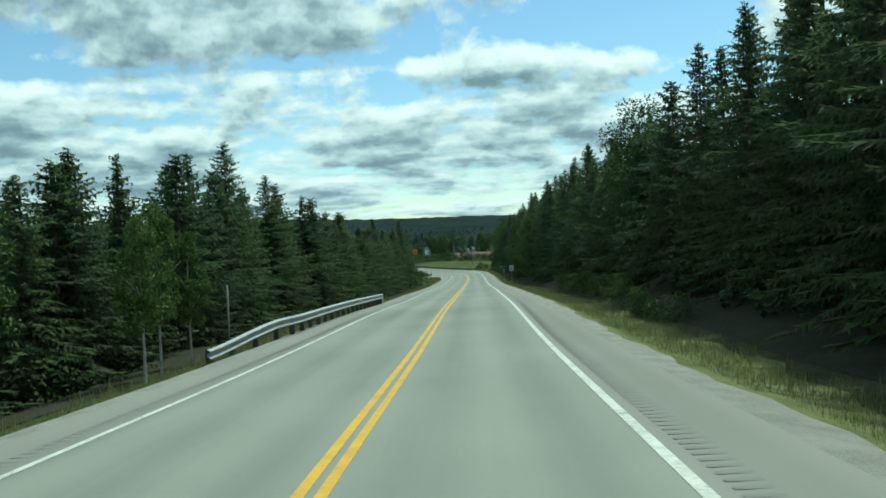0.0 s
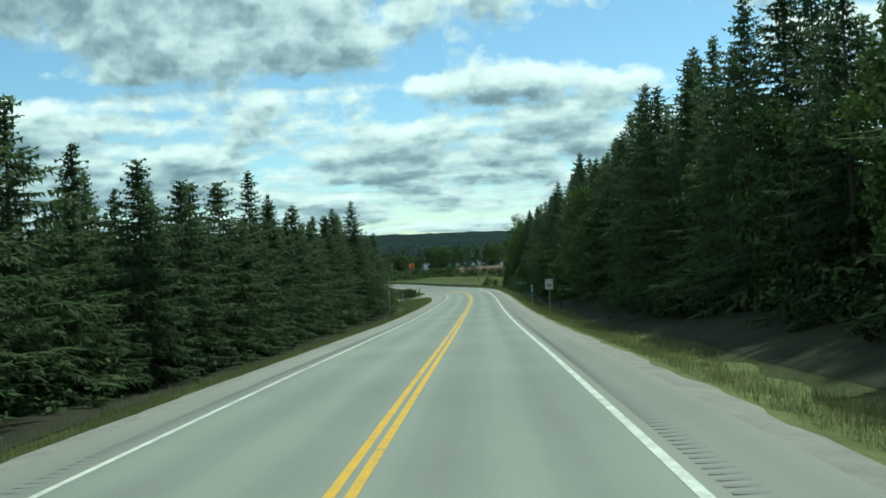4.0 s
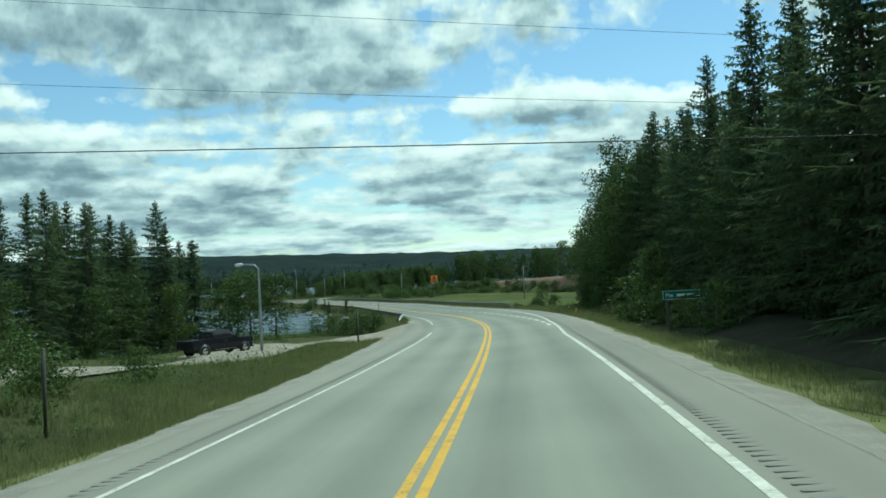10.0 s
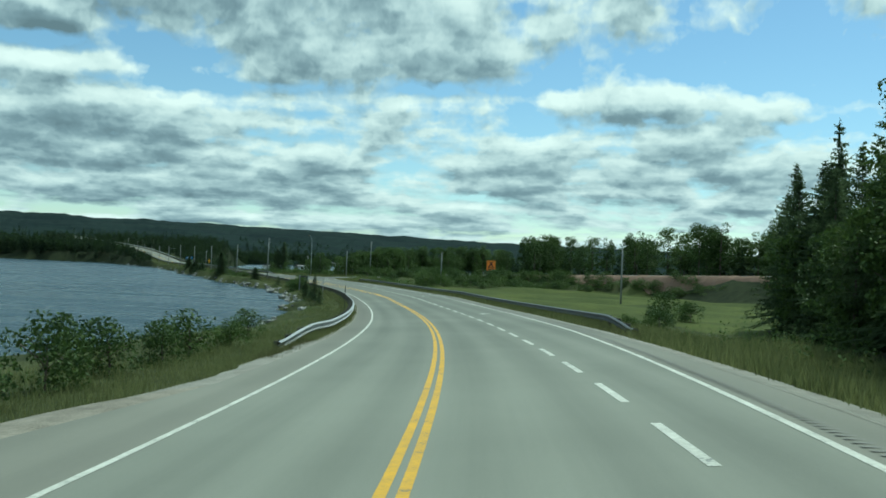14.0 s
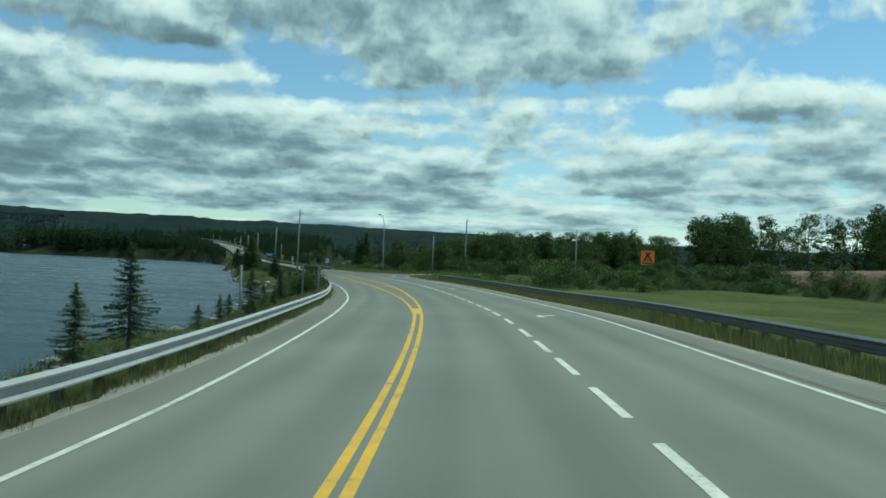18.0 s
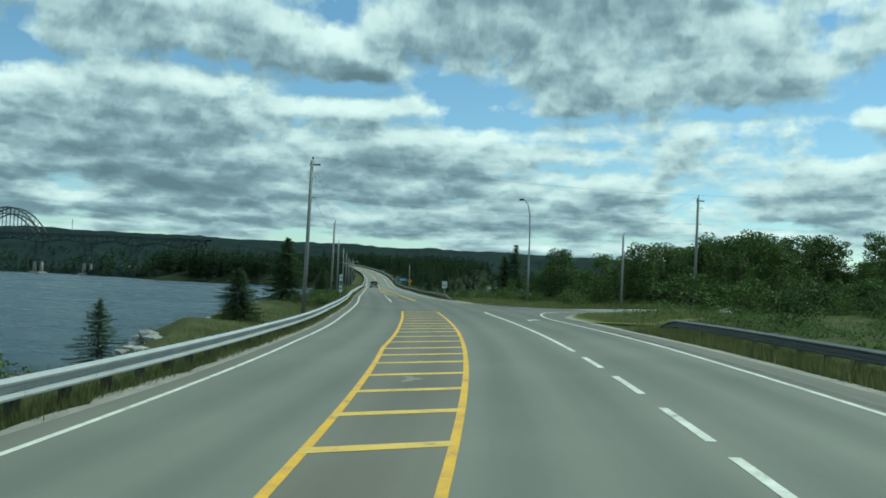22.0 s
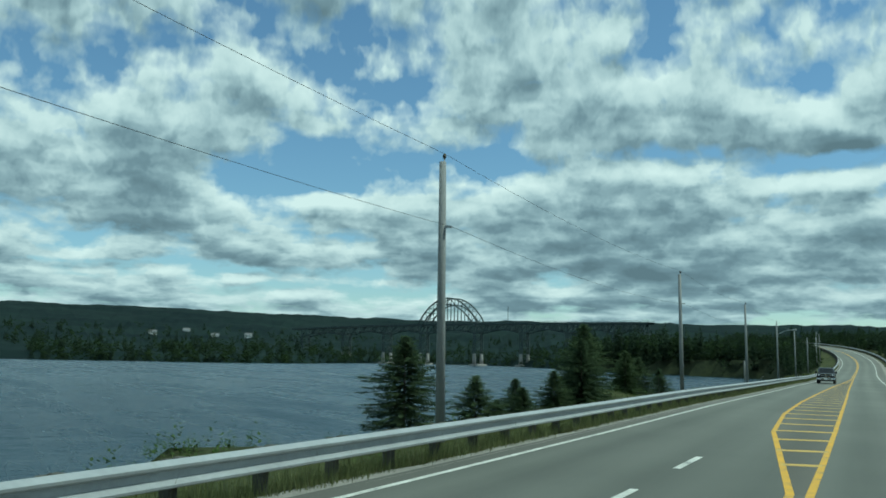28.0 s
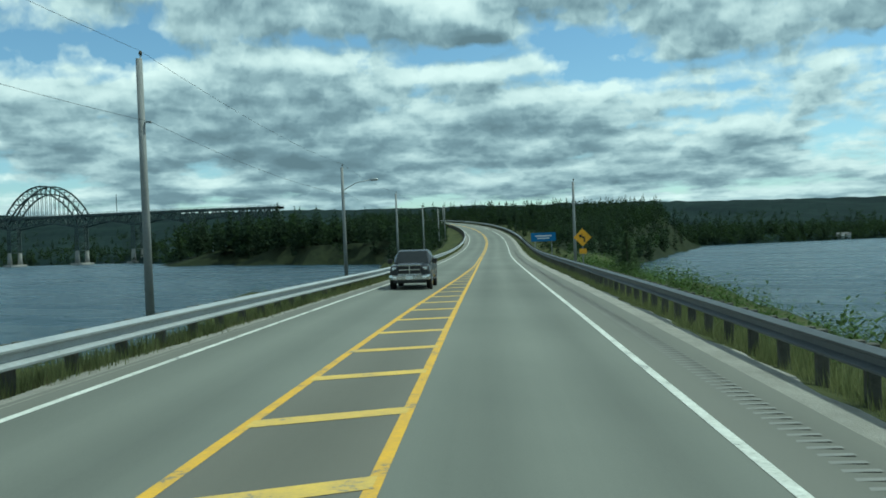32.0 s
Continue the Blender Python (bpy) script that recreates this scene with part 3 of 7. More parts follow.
def build_road():
    tagged(new("road", strip("road", M_ROAD, -58, 1056, left_line, right_line, 0.0, 2.0, 8)), "grey worn asphalt highway", "road", kind="structure")
    tagged(new("shoulder_left", strip("shoulder_left", M_SHOULDER, -58, 1056, paved_left, left_line, -0.004, 2.0, 3)), "worn paved shoulder", "shoulder", kind="structure")
    for lo, hi in ((-58, 498), (532, 1056)):
        tagged(new("shoulder_right", strip("shoulder_right", M_SHOULDER, lo, hi, right_line, paved_right, -0.004, 2.0, 3)), "worn paved shoulder", "shoulder", kind="structure")
    lift_left = lambda s, u: ground(s, np.minimum(u, paved_left(s) - 0.02)) + 0.062
    lift_right = lambda s, u: ground(s, np.maximum(u, paved_right(s) + 0.02)) + 0.062
    tagged(new("gravel_verge_left", strip("gravel_verge_left", M_GRAVEL, -58, 1056, lambda s: paved_left(s) - np.interp(s, [300, 330], [0.9, 0.5]) - 0.2 * np.sin(s * 0.7) - 0.15 * np.sin(s * 2.1), lambda s: paved_left(s) + 0.15, 0.0, 1.0, 5, lift_left)), "loose grey gravel along the pavement edge", "gravel verge", kind="structure")
    for lo, hi in ((-58, 498), (542, 1056)):
        tagged(new("gravel_verge_right", strip("gravel_verge_right", M_GRAVEL, lo, hi, lambda s: paved_right(s) - 0.15, lambda s: paved_right(s) + 0.75 + 0.12 * np.sin(s * 0.63) + 0.1 * np.sin(s * 1.9), 0.0, 1.0, 5, lift_right)), "loose grey gravel along the pavement edge", "gravel verge", kind="structure")

    for name, hi, inner, outer in (("grass_verge_left", 256, lambda s: paved_left(s) - 0.6, lambda s: paved_left(s) - 2.5 - 0.4 * np.sin(s * 0.37) - 0.25 * np.sin(s * 1.1)), ("grass_verge_right", 330, lambda s: paved_right(s) + 0.5, lambda s: paved_right(s) + 3.3 + 0.4 * np.sin(s * 0.33) + 0.25 * np.sin(s * 1.2))):
        me = strip(name, M_VERGE, -58, hi, inner, outer, 0.0, 1.0, 5, lambda s, u: ground(s, u) + 0.045) if name.endswith("right") else strip(name, M_VERGE, -58, hi, outer, inner, 0.0, 1.0, 5, lambda s, u: ground(s, u) + 0.045)
        tagged(new(name, me), "bright green mown grass along the gravel edge", "grass verge", kind="structure")


def build_floor():
    # the inner edge reaches into the ditch, where the dark tone is shade
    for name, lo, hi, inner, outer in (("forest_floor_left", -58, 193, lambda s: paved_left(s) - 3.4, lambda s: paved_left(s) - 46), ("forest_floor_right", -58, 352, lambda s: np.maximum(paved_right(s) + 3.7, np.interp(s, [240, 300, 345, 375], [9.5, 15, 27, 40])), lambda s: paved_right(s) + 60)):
        me = strip(name, M_SHADED_FLOOR, lo, hi, inner, outer, 0.0, 2.0, 40, lambda s, u: ground(s, u) + 0.03)
        tagged(new(name, me), "needle-covered forest floor, darkened for the shade towards the ditch", "ground", kind="structure")


def centre(s):
    """Where the right yellow line runs, off the road's reference line."""
    return np.interp(s, [100, 150, 190, 440, 490, 560, 600], [0.0, 0.04, 0.09, 0.09, 0.03, 0.0, -0.04])


def hatch_left(s):
    """Offset of the left yellow line, which parts from the right one round the two hatched islands."""
    return centre(s) - np.interp(s, [0, 370, 402, 425, 450, 472, 490, 507, 540, 568, 572, 586, 596, 610, 625, 650, 675, 700, 712], [0.25, 0.25, 0.32, 0.87, 1.8, 2.8, 2.82, 2.63, 0.25, 0.25, 0.32, 1.75, 2.15, 2.2, 2.0, 1.45, 0.85, 0.3, 0.25])


def line(name, s0, s1, offset, width, mat, label, dz=0.006):
    f = offset if callable(offset) else (lambda s: np.full(len(s), offset, float))
    step = 2.0 if s1 - s0 > 12 else max((s1 - s0) / 3, 0.4)
    me = strip(name, mat, s0, s1, lambda s: f(s) - width / 2, lambda s: f(s) + width / 2, dz, step)
    return tagged(new(name, me), label, "road marking", kind="structure")


def ragged(s, size, seed):
    """An uneven edge: noise at three lengths along the road."""
    r = np.random.default_rng(seed)
    return size * sum(np.interp(s, np.arange(-60, 1100, step), r.uniform(-1, 1, int(1160 / step) + 1)[:len(np.arange(-60, 1100, step))]) * k for step, k in ((9.0, 0.5), (2.3, 0.35), (0.6, 0.18)))


# the junction's corner line, and the edge of the grass behind it; the far edge of the junction
CORNER_IN = [(497, 6.95), (500, 6.98), (503.5, 7.2), (506.5, 7.6), (509, 8.1), (512, 9.2), (515, 11.2), (517.6, 13.8), (519.5, 17)]
GRASS_IN = [(495, 8.9), (499, 8.8), (502, 8.9), (506, 9.7), (508.5, 10.6), (510.5, 12.0), (512.5, 14.0), (515, 17.0), (517, 20)]
FAR_EDGE = [(560, 4.9), (550, 4.9), (543, 5.2), (536, 6.9), (529.5, 8.8), (527.0, 10.6), (526.6, 13.9), (527.2, 18), (528.4, 24)]


def bent_line(pts, n):
    """A smooth line through points (s, u)."""
    q = np.array(pts, float)
    k = np.linspace(0, len(q) - 1.001, n)
    return glide(q[:, 0], 0, 1, k), glide(q[:, 1], 0, 1, k)


def ribbon(name, label, mat, inner, outer, dz, land=False, rough=0.0):
    """A sheet between two lines of points (s, u)."""
    n, m = 120, 6
    (s0, u0), (s1, u1) = bent_line(inner, n), bent_line(outer, n)
    if rough:
        u0, u1 = u0 + ragged(np.arange(n) * 0.4, rough, 5), u1 + ragged(np.arange(n) * 0.4, rough, 6)
    w = np.linspace(0, 1, m)
    ss, uu = s0[:, None] * (1 - w) + s1[:, None] * w, u0[:, None] * (1 - w) + u1[:, None] * w
    p = place(ss, uu, None, dz)
    if land:
        low, k = ground(ss, uu) + 0.03, smooth(w * 1.3 - 0.3)
        p[..., 2] = np.maximum(p[..., 2], low) * (1 - k) + low * k
    me = big_mesh(name, p.reshape(-1, 3), grid_faces(n, m), mat, True)
    layer = me.uv_layers.new(name="UVMap")
    idx = np.empty(len(me.loops), np.int32)
    me.loops.foreach_get("vertex_index", idx)
    layer.data.foreach_set("uv", np.stack([uu.ravel()[idx], ss.ravel()[idx]], 1).astype(np.float32).ravel())
    tagged(new(name, me), label, "pavement", kind="structure")


def build_junction():
    shift = lambda pts, d: [(s, u + d) for s, u in pts]
    ribbon("junction_corner", "worn asphalt inside the junction corner", M_SHOULDER, CORNER_IN, GRASS_IN, 0.004)
    ribbon("corner_gravel", "pale gravel along the junction corner", M_GRAVEL, shift(GRASS_IN, -0.25), [(s - 0.2, u + 0.45) for s, u in GRASS_IN], 0.012, False, 0.3)
    ribbon("corner_grass", "rough green grass inside the junction corner", M_VERGE, [(s - 0.1, u + 0.15) for s, u in GRASS_IN], [(495, 15), (497, 15.5), (499, 16), (501, 17), (503, 18), (505, 19), (507, 20.5), (509, 22), (511, 24)], 0.03, True)
    ribbon("far_gravel", "pale gravel along the junction's far edge", M_SAND, [(s - 0.9, u - 0.7) for s, u in FAR_EDGE[3:]], [(s + 1.2, u + 1.0) for s, u in FAR_EDGE[3:]], 0.05, True, 0.4)
    ribbon("junction_asphalt", "worn asphalt of the side road mouth", M_ROAD, CORNER_IN, [(540, 5.5), (536, 6.7), (533, 7.6), (529.5, 8.7), (527.6, 9.8), (526.6, 10.8), (526, 12.4), (525.7, 14.4), (525.6, 18)], 0.002)


def build_lines():
    line("yellow_line_right", -58, 508, centre, 0.145, M_YELLOW, "painted yellow centre line")
    line("yellow_line_right", 540, 1050, centre, 0.145, M_YELLOW, "painted yellow centre line")
    line("yellow_line_left", -58, 508, hatch_left, 0.145, M_YELLOW, "painted yellow centre line")
    line("yellow_line_left", 540, 1050, hatch_left, 0.145, M_YELLOW, "painted yellow centre line")
    line("white_edge_line", -58, 263, left_line, 0.13, M_WHITE, "painted white edge line")
    line("white_edge_line", 285, 1050, left_line, 0.13, M_WHITE, "painted white edge line")
    line("white_edge_line", -58, 498, right_line, 0.15, M_WHITE, "painted white edge line")
    line("white_edge_line", 566, 1050, right_line, 0.15, M_WHITE, "painted white edge line")
    for s in (249.7, 255.2, 260.7, 266.2, 271.8):
        for shift, wide in (((0.1, 0.24),) if s < 266 else ((0.0, 0.12), (0.2, 0.12))):
            line("lane_dash", s + shift, s + 3.5 - shift, lambda q: np.minimum(LANE + 0.05, right_line(q) - 0.45) + shift, wide, M_WHITE, "broad white lane dash" if s < 266 else "twice painted white lane dash")
    starts = [277.1, 282.2] + [288.3 + 6.18 * k for k in range(11)] + [356.3, 362.4, 368.2, 373.7, 379.2, 384.3, 389.4, 395.6, 401.7, 406.8] + [411.7, 417.9, 423.5, 428.3, 433.3, 439.1, 444.9, 449.7, 454.4, 460.0, 465.7]
    for s in starts:
        line("lane_dash", s, s + 3.5, lambda q: np.minimum(LANE + 0.08, right_line(q) - 0.25), 0.17, M_WHITE, "white lane dash")
    line("lane_line", 471.5, 509.8, LANE + 0.08, 0.17, M_WHITE, "solid white lane line")
    # hatched islands: a filled tip, then slanted cross bars
    for lo, hi in ((409, 508), (572, 708)):
        tagged(new("island_asphalt", strip("island_asphalt", M_ISLAND, lo, hi, hatch_left, centre, 0.003, 2.0)), "brownish worn asphalt inside the hatched island", "road", kind="structure")
    tip = strip("island_tip", M_YELLOW, 403, 409, hatch_left, centre, 0.005, 2.0)
    tagged(new("island_tip", tip), "solid yellow tip of the hatched island", "road marking", kind="structure")
    for first, gap, count in ((412.35, 3.25, 6), (431.6, 3.4, 5), (449.4, 3.6, 1), (453.4, 3.3, 5), (469.4, 2.8, 1), (472.2, 3.37, 4), (485.1, 2.68, 2), (490.4, 3.42, 6), (576.9, 3.41, 38)):
        for s in first + gap * np.arange(count):
            w, c0 = float(centre(s) - hatch_left(s)), float(centre(s))
            lean = 0.42 * w * np.array([-0.5, 0.5]) * (1.0 if first < 500 else 1.35)
            a = np.array([s + lean[0], s + lean[1]])
            pts = [place(a[0] - 0.30, c0 - w, None, 0.009), place(a[1] - 0.30, c0, None, 0.009), place(a[1] + 0.14, c0, None, 0.009), place(a[0] + 0.14, c0 - w, None, 0.009)]
            bar = mesh_of("hatch_bar", pts, [(0, 1, 2, 3)], M_BAR)
            tagged(new("hatch_bar", bar), "yellow cross bar of the hatched island", "road marking", group="hatched island bars", kind="structure")
    line("turn_lane_line", 531, 552, lambda q: left_line(q) + 3.3, 0.15, M_WHITE, "solid white turning lane line")
    for s in (556, 562, 568, 574):
        line("turn_lane_dash", s, s + 2.6, lambda q: left_line(q) + 3.3, 0.15, M_WHITE, "white turning lane dash")
    # the corners of the junction
    for pts in (CORNER_IN, [(566, 3.65), (552, 3.75), (543, 4.1), (538, 4.5), (533.5, 5.5), (530.5, 7.4)]):
        p = place(*bent_line(pts, 60), None, 0.008)
        d = np.gradient(p[:, :2], axis=0)
        n = np.stack([d[:, 1], -d[:, 0], 0 * d[:, 0]], 1) / np.hypot(d[:, 0], d[:, 1])[:, None] * 0.07
        v = np.stack([p - n, p + n], 1).reshape(-1, 3)
        tagged(new("corner_line", big_mesh("corner_line", v, grid_faces(60, 2), M_WHITE)), "curved white edge line of the junction", "road marking", kind="structure")
    # turning arrows, a bent shaft with a head
    for s, u, flip in ((351.6, 5.15, 1), (401.2, 5.4, 1), (449.2, 5.3, 1), (497.2, 5.1, 1), (539.8, -1.2, -1), (567.0, -1.0, -1)):
        out = [(-0.9, 0.0), (0.35, 0.0), (0.75, 0.3), (0.55, 0.3), (0.55, 0.55), (1.05, 0.55), (0.55, 1.05), (0.05, 0.55), (0.3, 0.55), (0.3, 0.42), (0.12, 0.3), (-0.9, 0.3)]
        pts = [place(s + flip * a, u + flip * b * 0.95, None, 0.01) for a, b in out]
        bm = bmesh.new()
        f = bm.faces.new([bm.verts.new(p) for p in pts])
        bmesh.ops.triangulate(bm, faces=[f])
        me = bpy.data.meshes.new("turn_arrow")
        bm.to_mesh(me)
        bm.free()
        me.materials.append(M_WHITE)
        tagged(new("turn_arrow", me), "white painted turning arrow", "road marking", group="turning arrows", kind="structure")


def build_side_road():
    k = np.linspace(0, 1, 90)
    p = side_road(k)
    for a in (1, 1):
        p[1:-1] = (p[:-2] + p[1:-1] * 2 + p[2:]) / 4
    d = np.gradient(p[:, :2], axis=0)
    n = np.stack([d[:, 1], -d[:, 0], 0 * d[:, 0]], 1) / np.hypot(d[:, 0], d[:, 1])[:, None]
    half = np.interp(k, [0, 0.12, 0.25, 1], [3.6, 3.4, 3.5, 3.5])[:, None]
    low = np.array([0, 0, 0.55])
    v = np.stack([p - n * (half + 1.4) - low, p - n * half, p, p + n * half, p + n * (half + 1.4) - low], 1).reshape(-1, 3)
    v[:, 2] += np.where(np.repeat(k, 5) < 0.05, -0.03, 0.0)
    tagged(new("side_road", big_mesh("side_road", v, grid_faces(90, 5), M_SIDE, True)), "pale side road on a low bank", "road", kind="structure")


def near_road(x, y):
    """Metres along the road and to its right, of world points."""
    x, y = np.atleast_1d(np.asarray(x, float)), np.atleast_1d(np.asarray(y, float))
    i = np.hypot(x[:, None] - ROAD_X, y[:, None] - ROAD_Y).argmin(1)
    h, dx, dy = ROAD_H[i], x - ROAD_X[i], y - ROAD_Y[i]
    return S_AXIS[i] - dx * np.sin(h) + dy * np.cos(h), dx * np.cos(h) + dy * np.sin(h)


def beside_side_road(k, off):
    """World x, y at k along the side road and off metres from it towards the highway."""
    p, d = side_road(k), side_road(np.asarray(k) + 0.01) - side_road(np.asarray(k) - 0.01)
    n = np.stack([d[..., 1], -d[..., 0]], -1) / np.hypot(d[..., 0], d[..., 1])[..., None]
    return p[..., :2] + n * np.asarray(off)[..., None]


def build_cut():
    """The raw soil bank below the side road, above the meadow."""
    k, off = np.meshgrid(np.linspace(0.62, 0.985, 90), np.linspace(3.9, 8.2, 8), indexing="ij")
    ragged = off + 0.5 * np.sin(k * 160) * (off > 7) + 0.3 * np.sin(k * 391)
    q = beside_side_road(k, ragged)
    s, u = near_road(q[..., 0].ravel(), q[..., 1].ravel())
    z = ground(s, u) + 0.07 + rng_h.uniform(-0.05, 0.09, len(s))
    v = np.column_stack([q.reshape(-1, 2), z])
    tagged(new("soil_bank", big_mesh("soil_bank", v, grid_faces(90, 8)[:, ::-1], M_CONE, False)), "raw reddish soil bank below the side road", "bank", kind="structure")


def build_driveway():
    q = np.array([(267, -14.8, 3.6), (259, -16.0, 3.0), (248, -17.6, 2.8), (236, -19.5, 2.8), (222, -23.5, 2.8)])
    k = np.linspace(0, len(q) - 1, 40)
    s, u, w = (np.interp(k, range(len(q)), q[:, i]) for i in range(3))
    d = np.gradient(np.stack([s, u], 1), axis=0)
    n = np.stack([d[:, 1], -d[:, 0]], 1) / np.hypot(d[:, 0], d[:, 1])[:, None]
    t = np.linspace(-1, 1, 7)
    ss = s[:, None] + n[:, :1] * w[:, None] * t
    uu = u[:, None] + n[:, 1:] * w[:, None] * t
    p = place(ss, uu, ground(ss, uu) + 0.1)
    apron = strip("driveway_apron", M_SAND, 254, 299, lambda s: np.interp(s, [254, 260, 263, 265.5, 269, 273.4, 279.7, 290, 296, 299], [-7.0, -7.4, -8.0, -11.6, -16.0, -13.5, -11.4, -8.8, -7.2, -5.6]) + 0.15 * np.sin(s * 1.7), lambda s: paved_left(s) + 0.5 + 0.12 * np.sin(s * 0.8), 0.0, 1.0, 22, lambda s, u: ground(s, np.minimum(u, paved_left(s) - 0.02)) + np.interp(u - paved_left(s), [-1.0, 0.5], [0.11, 0.05]))
    ss, uu = np.meshgrid(np.arange(258, 275.1, 1.0), np.arange(-25.5, -13.9, 1.0), indexing="ij")
    pad = big_mesh("parking_pad", place(ss, uu, ground(ss, uu) + 0.085 - 0.3 * smooth((np.hypot((ss - 266.5) / 8.0, (uu + 19.5) / 6.0) - 0.85) / 0.3)).reshape(-1, 3), grid_faces(*ss.shape)[:, ::-1], M_SAND, True)
    tagged(new("parking_pad", pad), "pale gravel parking spot at the driveway", "driveway", kind="structure")
    tagged(new("driveway_apron", apron), "pale sandy gravel apron beside the highway", "driveway", kind="structure")
    tagged(new("driveway", big_mesh("driveway", p.reshape(-1, 3), grid_faces(40, 7), M_SAND, True)), "pale gravel driveway beside the highway", "driveway", kind="structure")


def build_rumble():
    """Shallow grooves milled into the shoulders, as dark slots with a raised rim."""
    one = mesh_of("groove", [(-0.19, -0.055, 0), (0.19, -0.055, 0), (0.19, 0.055, 0), (-0.19, 0.055, 0)], [(0, 1, 2, 3)], M_GROOVE)
    for name, spans, off in (("rumble_strip_right", ((-20, 500), (570, 760)), lambda s: right_line(s) + np.where(s < 560, 0.46, 0.85)), ("rumble_strip_left", ((-20, 262),), lambda s: left_line(s) - 0.42)):
        rows = []
        for a, b in spans:
            s = np.arange(a, b, 0.31)
            p = place(s, off(s), None, 0.003)
            rows.append(np.column_stack([p, along(ROAD_H, s), np.ones(len(s)), np.ones(len(s))]))
        ob = new(name, joined(name, one, np.concatenate(rows), M_GROOVE))
        tagged(ob, "row of milled rumble grooves in the paved shoulder", "rumble strip", kind="stuff")


build_ground()
build_road()
build_floor()
build_lines()
build_junction()
build_side_road()
build_cut()
build_driveway()
build_rumble()
line("sealed_joint", 506, 531, lambda s: 0.12 + 0.03 * np.sin(s * 0.9), 0.07, M_SEAL, "dark sealed joint in the asphalt", 0.004)
for s0, u0, l0, w0 in ((41, -0.22, 2.4, 0.16), (44.2, -0.02, 2.0, 0.2), (46.5, -0.25, 2.8, 0.18), (49.5, -0.03, 1.8, 0.16), (51.5, -0.22, 2.2, 0.2), (126, -0.02, 2.2, 0.34), (120.5, -0.25, 3.0, 0.3), (200.2, -0.35, 0.9, 1.0), (199, -0.75, 0.6, 0.5), (462, -1.2, 1.6, 0.5), (448.2, 1.65, 0.8, 0.62)):
    k = np.linspace(0, 2 * math.pi, 18, endpoint=False)
    r0 = 0.6 + 0.25 * np.sin(k * 3 + s0) + 0.15 * np.sin(k * 5 + 2 * s0)
    blot = [tuple(place(s0 + l0 * 0.6 * a * math.cos(b), u0 + w0 * 0.6 * a * math.sin(b), None, 0.013)) for a, b in zip(r0, k)]
    tagged(new("scuff_mark", mesh_of("scuff_mark", blot, [tuple(range(18))], M_SCUFF if s0 < 300 else M_GROOVE)), "pale scuffed blot on the worn road paint" if s0 < 300 else "dark patched spot in the asphalt", "scuff mark", kind="structure")
patch = strip("gravel_patch", M_SAND, 534, 590, lambda s: right_line(s) + 0.75 + ragged(s, 0.45, 3), lambda s: paved_right(s) + np.interp(s, [534, 540, 565, 590], [2.4, 1.8, 1.2, 0.3]) + ragged(s, 0.4, 4), 0.0, 0.25, 6, lambda s, u: np.where(u < paved_right(s), place(s, u)[..., 2], ground(s, u) + 0.08) + 0.012)
tagged(new("gravel_patch", patch), "pale sandy gravel washed over the junction shoulder", "gravel patch", kind="structure")

# ---- far land ----


def ridge_height(az):
    """Height of the far skyline above the sea-level datum used here, by degrees to the left of +y."""
    return np.interp(az, [-180, -60, -20, -5, 5, 10, 22, 35, 50, 62, 78, 95, 130, 180], [60, 55, 50, 62, 70, 78, 90, 98, 101, 104, 116, 120, 90, 60])


HILL_AZ = [-180, -120, -60, -20, 0, 5, 12, 18, 24, 30, 38, 46, 50, 53, 57, 62, 66, 70, 74, 80, 95, 130, 180]
HILL_IN = [700, 400, 330, 480, 700, 700, 650, 520, 440, 400, 400, 300, 340, 430, 680, 760, 700, 560, 500, 470, 470, 700, 700]


def hill_point(az, k):
    """A point of the far land: degrees to the left of +y, and how far from its shore (0) to the skyline (1)."""
    ri = np.interp(az, HILL_AZ, HILL_IN) + 14 * np.sin(np.radians(az) * 9) + 9 * np.sin(np.radians(az) * 23)
    r = ri + (2650 - ri) * k
    a = np.radians(az)
    x, y = -130 - np.sin(a) * r, 575 + np.cos(a) * r
    z = WATER - 3 + 7 * smooth(k / 0.03) + (ridge_height(az) - WATER - 8) * smooth(k) ** 0.85 - 40 * np.clip(k - 1, 0, 1)
    bump = np.sin(x * 0.011 + 1.3) * np.sin(y * 0.013) + 0.6 * np.sin(x * 0.027 + y * 0.019) + 0.4 * np.sin(x * 0.061 - y * 0.052)
    return np.stack([x, y, z + 2.0 * bump * smooth(k / 0.3)], -1)


def build_hills():
    az = np.arange(-180, 180.1, 0.5)
    rad = np.array([0.0, 0.015, 0.03, 0.05, 0.08, 0.12, 0.16, 0.2, 0.25, 0.3, 0.36, 0.42, 0.48, 0.55, 0.62, 0.7, 0.78, 0.86, 0.93, 1.0, 1.15, 1.4])
    a, k = np.meshgrid(az, rad, indexing="ij")
    p = hill_point(a, k)
    # a ragged treetop skyline
    p[..., 2] += rng_h.uniform(-2.0, 2.0, a.shape) * np.interp(k, [0, 0.05, 0.3, 1.0], [0, 0.3, 0.8, 1.0])
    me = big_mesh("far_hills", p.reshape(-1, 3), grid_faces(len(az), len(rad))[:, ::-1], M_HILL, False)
    tagged(new("far_hills", me), "long low wooded hills across the bay", "hills", kind="structure")


build_hills()

def rail_left(s):
    return left_line(s) - np.interp(s, [0, 330, 400, 450, 480], [1.65, 1.75, 1.75, 1.3, 1.05])


def rail_right(s):
    return right_line(s) + np.interp(s, [316, 330, 480, 492, 560, 575, 640, 690, 740], [1.6, 2.5, 2.7, 3.0, 1.6, 2.2, 2.5, 3.0, 3.3])


# ---- trees ----
rng = np.random.default_rng(11)


